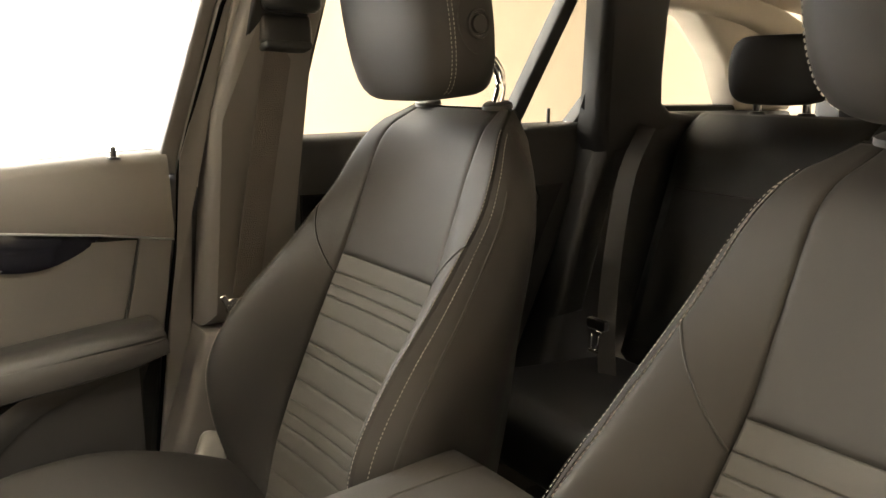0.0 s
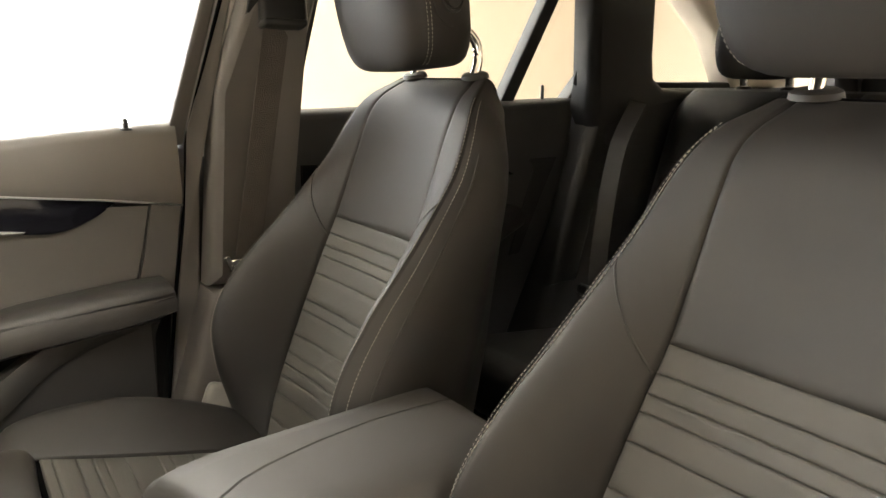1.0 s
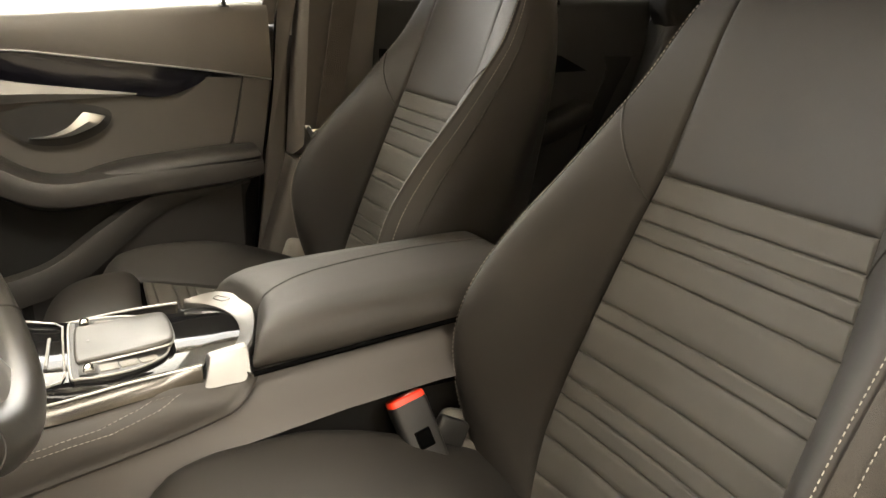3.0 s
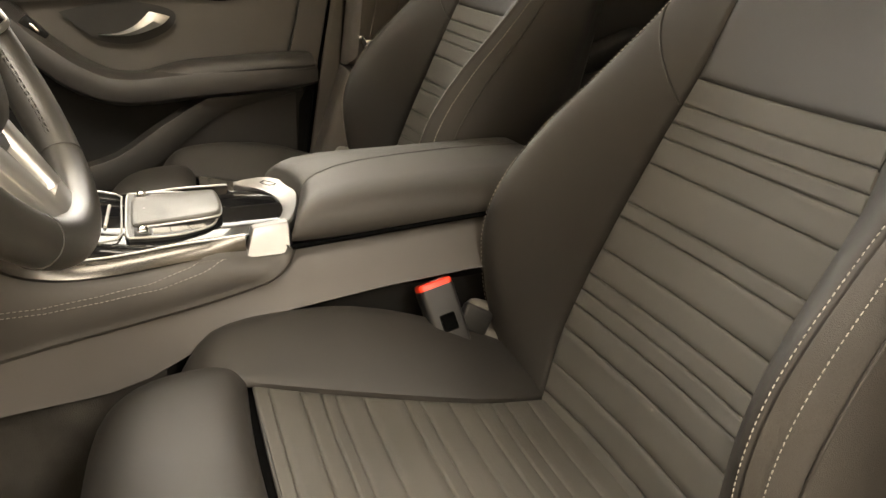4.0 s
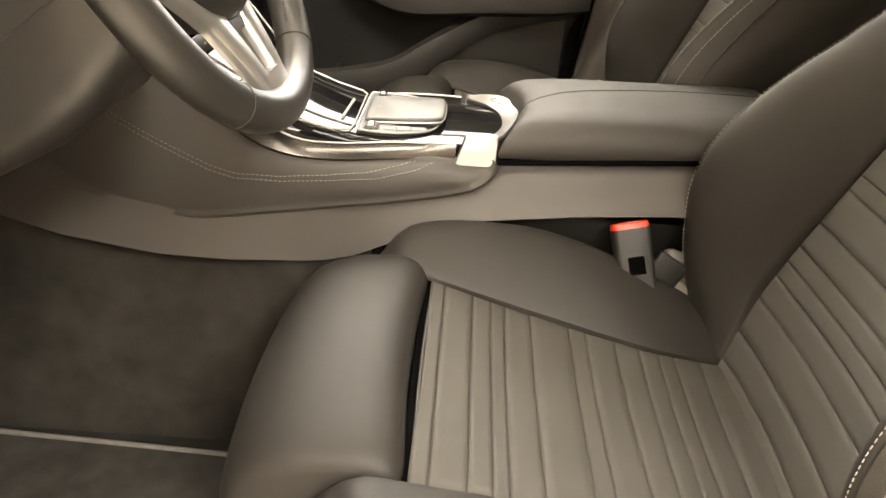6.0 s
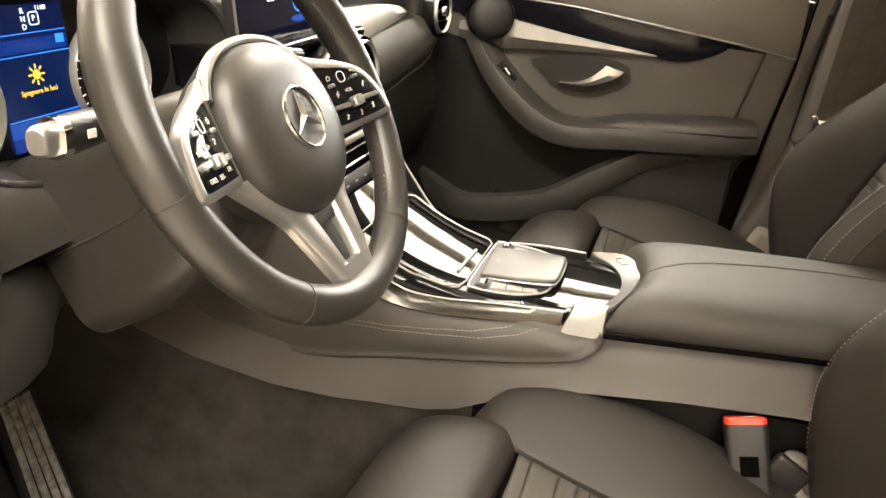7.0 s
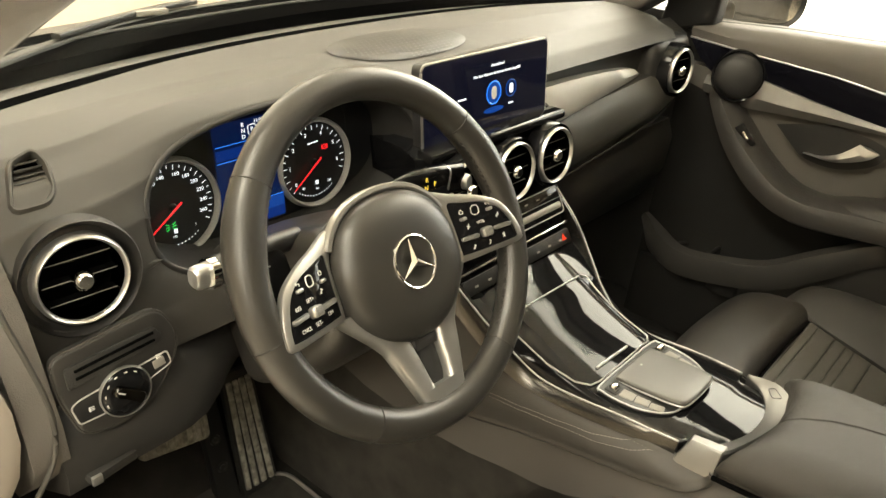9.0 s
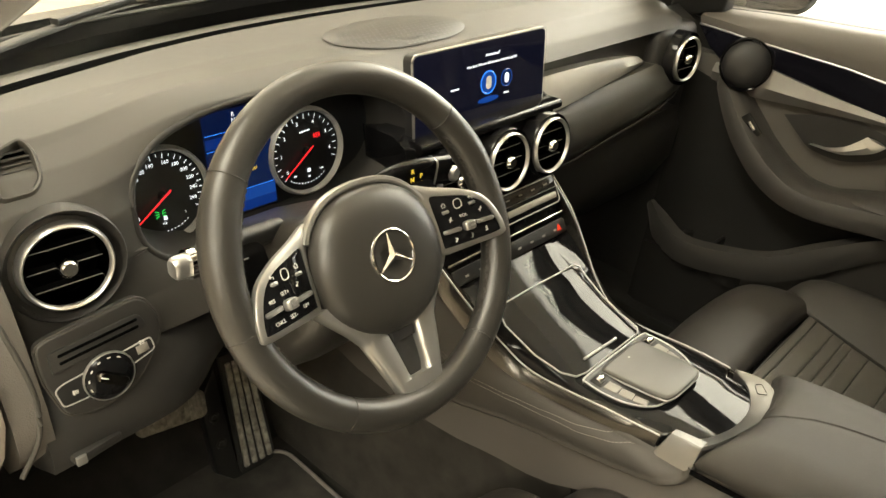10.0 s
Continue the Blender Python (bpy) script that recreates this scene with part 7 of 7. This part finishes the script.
for hand in (-1, 1):
    f = knee_pad(hand)
    us, vs = edges_of(0, 1, 14, 0.04), edges_of(0, 1, 34, 0.01)
    if hand > 0:
        us = us[::-1]
    kp = part("knee_pad", patch(f, us, vs, curl=0.006, rim=0.007), KNEE, con, "padded knee panel with double stitching")
    for dz in (0.0, 0.0058):
        pts = []
        for v in np.linspace(0.16, 0.955, 90):
            lo_, hi_ = Vector(f(0, v)), Vector(f(1, v))
            zt = curve_at(STITCH_Z, (lo_.y + hi_.y) / 2) + dz
            pts.append(Vector(f(min(0.96, max(0.04, (zt - lo_.z) / (hi_.z - lo_.z))), v)) + Vector((hand * 0.0008, 0, 0)))
        part("stitching", stitches(pts, [Vector((hand, 0, 0.2))] * 90, 0.0036, 0.0018, 0.00045), THREAD, kp, "pale double stitching")
    rows_ = []
    for y, x0, z0, x1, z1 in ((0.03, 0.160, 0.920, 0.154, 0.950), (0.0, 0.160, 0.897, 0.152, 0.932), (-0.04, 0.158, 0.868, 0.149, 0.900), (-0.08, 0.153, 0.836, 0.143, 0.868), (-0.12, 0.144, 0.800, 0.130, 0.828), (-0.16, 0.131, 0.766, 0.114, 0.791), (-0.20, 0.1215, 0.750, 0.1045, 0.766), (-0.25, 0.114, 0.746, 0.0995, 0.762), (-0.32, 0.110, 0.7525, 0.097, 0.7695), (-0.36, 0.1055, 0.754, 0.0955, 0.772), (-0.394, 0.099, 0.753, 0.0925, 0.7735)):
        mid = ((x0 + x1) / 2 + 0.0035, (z0 + z1) / 2)
        rows_.append([(CXP + hand * x0, y, z0), (CXP + hand * mid[0], y, mid[1]), (CXP + hand * (x1 + 0.002), y, z1 - 0.001), (CXP + hand * (x1 - 0.004), y, z1), (CXP + hand * (x1 - 0.006), y, z0 - 0.004), (CXP + hand * (x0 - 0.006), y, z0 - 0.006)])
    rows_ = [[Vector(p) for p in r] for r in rows_]
    fine = [[spline([r[k] for r in rows_], 36)[i] for k in range(6)] for i in range(36)]
    part("side_rail", loft(fine), RAIL_SILVER, con, "polished dark side rail")
    part("rail_line", tube([r[2] + Vector((0, 0, 0.0008)) for r in fine], 0.0012, 7), LINE, con, "thin silver line along the rail")

# glossy top plate: sloping lid in front, level plate behind


def plate_z(y):
    return curve_at([(-0.46, 0.772), (-0.27, 0.771), (-0.25, 0.773), (-0.22, 0.780), (-0.19, 0.790), (-0.13, 0.815), (-0.105, 0.828), (-0.07, 0.845)], y)


rings = []
for y in [-0.07, -0.105] + list(np.linspace(-0.13, -0.27, 10)) + [-0.31, -0.35, -0.392, -0.398, -0.43, -0.462]:
    w = 0.092 if y < -0.24 else 0.092 + 0.10 * (y + 0.24) * 0.6
    w = min(w, curve_at([(-0.43, 0.078), (-0.398, 0.080), (-0.392, 0.092)], y))
    z = plate_z(y) - 0.003
    ex, ez = curve_at([(-0.398, 0.081), (-0.392, 0.0955), (-0.25, 0.098), (-0.20, 0.103), (-0.16, 0.112), (-0.12, 0.128), (-0.08, 0.141)], y), curve_at([(-0.43, 0.772), (-0.39, 0.772), (-0.32, 0.768), (-0.25, 0.7605), (-0.20, 0.7645), (-0.16, 0.789), (-0.12, 0.826), (-0.08, 0.866)], y)
    ez = min(ez, z - 0.001)
    half = [(0.0, z + 0.003), (0.5 * w, z + 0.0026), (0.92 * w, z + 0.0008), (w, z - 0.0008), (w * 0.5 + ex * 0.5, z * 0.6 + ez * 0.4), (ex, ez), (ex, ez - 0.012)]
    rings.append([(CXP - a, y, b) for a, b in half[:0:-1]] + [(CXP + a, y, b) for a, b in half])
part("glossy_plate", loft(rings), PIANO, con, "glossy black console plate")
lid_line = [(-0.082, -0.128), (0.013, -0.129), (0.094, -0.131), (0.102, -0.138), (0.097, -0.158), (0.092, -0.190), (0.090, -0.223), (0.086, -0.258), (0.075, -0.265), (0.044, -0.265), (-0.055, -0.266), (-0.072, -0.262), (-0.084, -0.245), (-0.092, -0.205), (-0.094, -0.154)]
part("lid_frame", tube([Vector((x, y, plate_z(y) + 0.0008)) for x, y in lid_line], 0.0012, 7, closed=True), LINE, con, "thin silver frame round the flap")
part("flap_handle", tube([(-0.036, -0.249, plate_z(-0.249) + 0.0016), (0.038, -0.252, plate_z(-0.252) + 0.0016)], 0.0020, 8), LINE, con, "slim silver flap handle")
tb = [(CXP - 0.003 + x, y) for x, y in rounded([(-0.070, -0.2715), (0.0, -0.2705), (0.070, -0.2715), (0.0775, -0.280), (0.0790, -0.305), (0.0730, -0.335), (0.0560, -0.360), (0.0340, -0.3690), (0.0, -0.371), (-0.0340, -0.3690), (-0.0560, -0.360), (-0.0730, -0.335), (-0.0790, -0.305), (-0.0775, -0.280)])]
part("touch_base", loft([[(x, y, 0.766) for x, y in tb], [(x, y, 0.7735) for x, y in tb]]), BLACK, con)
part("touch_rim", tube([(x, y, 0.7738) for x, y in tb], 0.0013, 7, closed=True), LINE, con, "silver rim round the controller")
padl = [(0.0095 + x, y) for x, y in rounded([(-0.043, -0.277), (0.0, -0.2755), (0.043, -0.277), (0.0475, -0.286), (0.0475, -0.325), (0.0445, -0.362), (0.036, -0.374), (0.0, -0.3765), (-0.036, -0.374), (-0.0445, -0.362), (-0.0475, -0.325), (-0.0475, -0.286)])]


def pad_z(y):
    return 0.7805 - 0.075 * (y + 0.32)


part("touch_pad", loft([[(0.0095 + (x - 0.0095) * k, -0.326 + (y + 0.326) * k, (0.772 if f == 0 else pad_z(y) - 0.006 * (1 - f))) for x, y in padl] for f, k in ((0, 0.96), (0.3, 1.0), (0.75, 0.995), (0.95, 0.97), (1.0, 0.92), (1.02, 0.6))]), TOUCH_PAD, con, "grey touch controller pad")
part("pad_edge", tube([(x, y, pad_z(y) - 0.0055) for x, y in padl], 0.0013, 6, closed=True), LINE, con, "silver line round the pad")
part("pad_mark", merge(*[rbox(0.0034, 0.0026, 0.0004, 0, m=pose(0.0095, -0.290, pad_z(-0.29) + 0.0004, -4.3, 0, 0))]), GREY_INK, con)
for hand in (-1, 1):
    for k in range(4):
        part("controller_key", rbox(0.0185 - 0.002 * k, 0.0185, 0.004, 0.0014, m=pose(0.0045 + hand * (0.0625 - 0.0022 * k), -0.288 - 0.0195 * k, 0.7728, 0, 0, hand * -5 * k)), GREY_PAD if k else REAR_DARK, con, "satin dark key")
    part("controller_roller", lathe([(0, -0.007), (0.005, -0.007), (0.0060, -0.005), (0.0060, 0.005), (0.005, 0.007), (0, 0.007)], 16, m=pose(0.0045 + hand * 0.0625, -0.288, 0.7750, 0, 90, 0)), CHROME, con, "silver roller")
# silver arch behind the plate, running down as a bracket on the driver's side
inner = spline([(-0.0770, -0.404, 0), (-0.069, -0.419, 0), (-0.054, -0.432, 0), (-0.030, -0.443, 0), (-0.002, -0.450, 0), (0.033, -0.450, 0), (0.063, -0.441, 0), (0.086, -0.425, 0), (0.098, -0.402, 0)], 40)
outer = spline([(-0.0785, -0.4445, 0), (-0.072, -0.4485, 0), (-0.058, -0.454, 0), (-0.027, -0.463, 0), (0.010, -0.471, 0), (0.050, -0.474, 0), (0.082, -0.465, 0), (0.103, -0.443, 0), (0.109, -0.408, 0)], 40)
rings = []
for k, (p, q) in enumerate(zip(inner, outer)):
    e = min(1.0, k / 6)
    f_ = max(0.0, (k - 32) / 7)
    q = q.lerp(p, 0.75 * f_ * f_)
    drop = 0.006 * f_ * f_
    rings.append([(p.x, p.y, 0.764), (p.x, p.y, 0.7725), (p.x * 0.94 + q.x * 0.06, p.y * 0.94 + q.y * 0.06, 0.7738), ((p.x + q.x) / 2, (p.y + q.y) / 2, 0.7780), (p.x * 0.1 + q.x * 0.9, p.y * 0.1 + q.y * 0.9, 0.7825 - drop), (q.x, q.y, 0.7800 - drop), (q.x, q.y, 0.745)])
part("silver_arch", loft(rings), ARCH_SILVER, con, "satin silver arch")
part("arch_inlay", tube([(x, y, 0.7792) for x, y in soft_poly([(0.070, -0.4455), (0.085, -0.4345), (0.093, -0.441), (0.078, -0.4555)], 0.003)], 0.0006, 5, closed=True), SEAM, con)
rings = []
for k, ((yl, xl, zl), (yt, xt, zt)) in enumerate((((-0.3930, -0.0950, 0.7488), (-0.4030, -0.0785, 0.7760)), ((-0.3945, -0.0962, 0.7486), (-0.4045, -0.0797, 0.7772)), ((-0.4190, -0.0962, 0.7495), (-0.4240, -0.0802, 0.7805)), ((-0.4425, -0.0956, 0.7504), (-0.4425, -0.0808, 0.7828)), ((-0.4440, -0.0944, 0.7506), (-0.4440, -0.0796, 0.7822)))):
    rings.append([(xl + 0.002, yl, zl - 0.001), (xl, yl, zl + 0.001), (xl * 0.5 + xt * 0.5 - 0.0006, (yl + yt) / 2, (zl + zt) / 2), (xt - 0.0002, yt, zt - 0.0016), (xt + 0.002, yt, zt), (-0.066, yt, zt - 0.0005), (-0.066, yl, zl)])
part("side_bracket", loft(rings), ARCH_SILVER, con, "satin silver bracket", angle=24)
# armrest lid in two halves, parted along a curved line
for hand in (-1, 1):
    rings = []
    for y, g in ((-0.468, 0.96), (-0.471, 1.0), (-0.476, 1.0), (-0.49, 1.0), (-0.52, 1.0), (-0.55, 1.0), (-0.58, 1.0), (-0.62, 1.0), (-0.65, 1.0), (-0.69, 1.0), (-0.72, 1.0), (-0.75, 1.0), (-0.785, 0.97), (-0.798, 0.90), (-0.802, 0.75)):
        zb, zt = 0.763 + (-0.47 - y) * 0.078, curve_at([(-0.80, 0.8285), (-0.62, 0.8195), (-0.55, 0.8160), (-0.52, 0.8135), (-0.49, 0.8085), (-0.476, 0.8030), (-0.471, 0.7980), (-0.468, 0.7930)], y)
        w, cut = 0.112, curve_at([(-0.80, 0.036), (-0.75, 0.040), (-0.69, 0.043), (-0.61, 0.035), (-0.53, 0.016), (-0.49, -0.003), (-0.468, -0.014)], y)
        top = [(a, zt + 0.002 - 0.004 * (abs(a) / 0.0896) ** 2.5) for a in ((cut + hand * 0.0022) + (hand * 0.0896 - cut - hand * 0.0022) * q for q in (0, 0.33, 0.67, 1))]
        sec = [(cut + hand * 0.0004, zb), (cut + hand * 0.0004, top[0][1] - 0.0018)] + top + [(hand * w * 0.95, zt - 0.014), (hand * w, zt - 0.026), (hand * w, zb + 0.006), (hand * (w - 0.004), zb)]
        zm = (zb + zt) / 2
        fwd = max(0, min(1, (y + 0.56) / 0.09))
        rings.append([(CX + a * (0.9 + 0.1 * g), y - 0.006 * fwd + fwd * 0.030 * (abs(a) / 0.112) ** 2.4, zm + (z - zm) * g) for a, z in sec])
    part("armrest_lid", loft(rings), ARM_LID, con, "padded armrest lid half")
part("lid_gap", rbox(0.19, 0.32, 0.012, 0.003, m=pose(CX, -0.635, 0.768, -4.3, 0, 0)), BLACK, con, "dark gap under the lid")
part("lid_joint", tube([(-0.0985, -0.4445, 0.7585), (-0.0995, -0.53, 0.7680), (-0.0995, -0.60, 0.7755), (-0.0995, -0.67, 0.7825), (-0.0990, -0.80, 0.7945)], 0.0032, 8), VOID, con, "dark joint under the armrest lid")
part("rear_trim", tube([(CX - 0.09, -0.806, 0.815), (CX + 0.09, -0.806, 0.815)], 0.003, 8), ALU, con)

# ---- footwells ----
def floor_mat(x0, x1, y0, y1, label, notch=None):
    o = thing("floor_mat", label, "mat", "floor mats")
    cx, cy = (x0 + x1) / 2, (y0 + y1) / 2
    out = [(cx + x, cy + y) for x, y in rrect(x1 - x0, y1 - y0, 0.07, 6)]
    if notch:
        # cut back round the accelerator
        out = [p for p in out if not (p[0] > cx and p[1] > cy)]
        k = max(range(len(out)), key=lambda i: out[i][1] * 10 + out[i][0])
        k = out.index(max((p for p in out), key=lambda p: (round(p[1], 3), p[0])))
        turn = 1 if out[(k + 1) % len(out)][0] > cx else -1
        cut = [(p.x, p.y) for p in spline([(notch[0], y1 - 0.004, 0), (notch[0] - 0.012, notch[1] + 0.05, 0), (notch[0] - 0.006, notch[1] + 0.008, 0), (notch[0] + 0.03, notch[1], 0), (x1 - 0.035, notch[1] - 0.003, 0), (x1 - 0.004, notch[1] - 0.03, 0), (x1, notch[1] - 0.09, 0)], 24)]
        out = out[:k + 1] + cut + out[k + 1:] if turn == 1 else out[:k] + cut[::-1] + out[k:]
    part("mat", prism(out, 0.012, 0.003, m=Matrix.Translation((0, 0, 0.311))), MAT_PILE, o)
    part("binding", tube([(x, y, 0.324) for x, y in out], 0.004, 8, closed=True), BINDING, o, "stitched grey edge binding")


floor_mat(-0.62, -0.175, -0.24, 0.36, "black carpet mat in the driver's footwell", notch=(-0.278, 0.282))
floor_mat(0.20, 0.64, -0.24, 0.27, "black carpet mat in the passenger footwell")
ped = thing("brake_pedal", "worn metal brake pedal on a dark arm", "pedal")
BM = facing(-0.388, 0.255, 0.552, (0, -1, 0.45), up=(0.14, 0, 1))
part("pad", prism(rrect(0.115, 0.045, 0.010), 0.010, 0.003, m=BM), PEDAL_METAL, ped, "worn ribbed pad")
for i in range(7):
    part("rib", rbox(0.006, 0.036, 0.004, 0.001, 1, m=BM @ pose(-0.045 + 0.015 * i, 0, 0.012)), PEDAL_METAL, ped)
part("arm", sweep(spline([(-0.345, 0.27, 0.56), (-0.330, 0.30, 0.60), (-0.325, 0.36, 0.72), (-0.325, 0.40, 0.85)], 10), rrect(0.03, 0.014, 0.004)), BLACK, ped)
acc = thing("accelerator_pedal", "tall worn accelerator pedal with ribs", "pedal")
AM = facing(-0.236, 0.29, 0.445, (-0.05, -1, 0.25))
part("plate", prism([(-0.034, -0.115), (0.036, -0.105), (0.030, 0.12), (-0.030, 0.12)], 0.012, 0.003, m=AM), RUBBER, acc, "black rubber plate")
for i in range(4):
    part("rib", rbox(0.0100, 0.21, 0.006, 0.0015, 1, m=AM @ pose(-0.021 + 0.014 * i, 0.0, 0.0135, 0, 0, -1.5 + i)), PEDAL_METAL, acc)
part("housing", prism([(-0.075, -0.10), (-0.03, -0.145), (0.038, -0.125), (0.038, -0.10), (-0.034, -0.11), (-0.038, 0.10), (-0.075, 0.05)], 0.022, 0.005, m=AM @ Matrix.Translation((0, 0, -0.022))), BLACK, acc)
for hx, hy in ((-0.058, 0.010), (-0.056, -0.045)):
    part("fixing", lathe([(0, 0.001), (0.004, 0.001), (0.006, 0.003), (0.009, 0.003), (0.010, 0.0)], 16, m=AM @ Matrix.Translation((hx, hy, 0.0005))), SHROUD, acc)
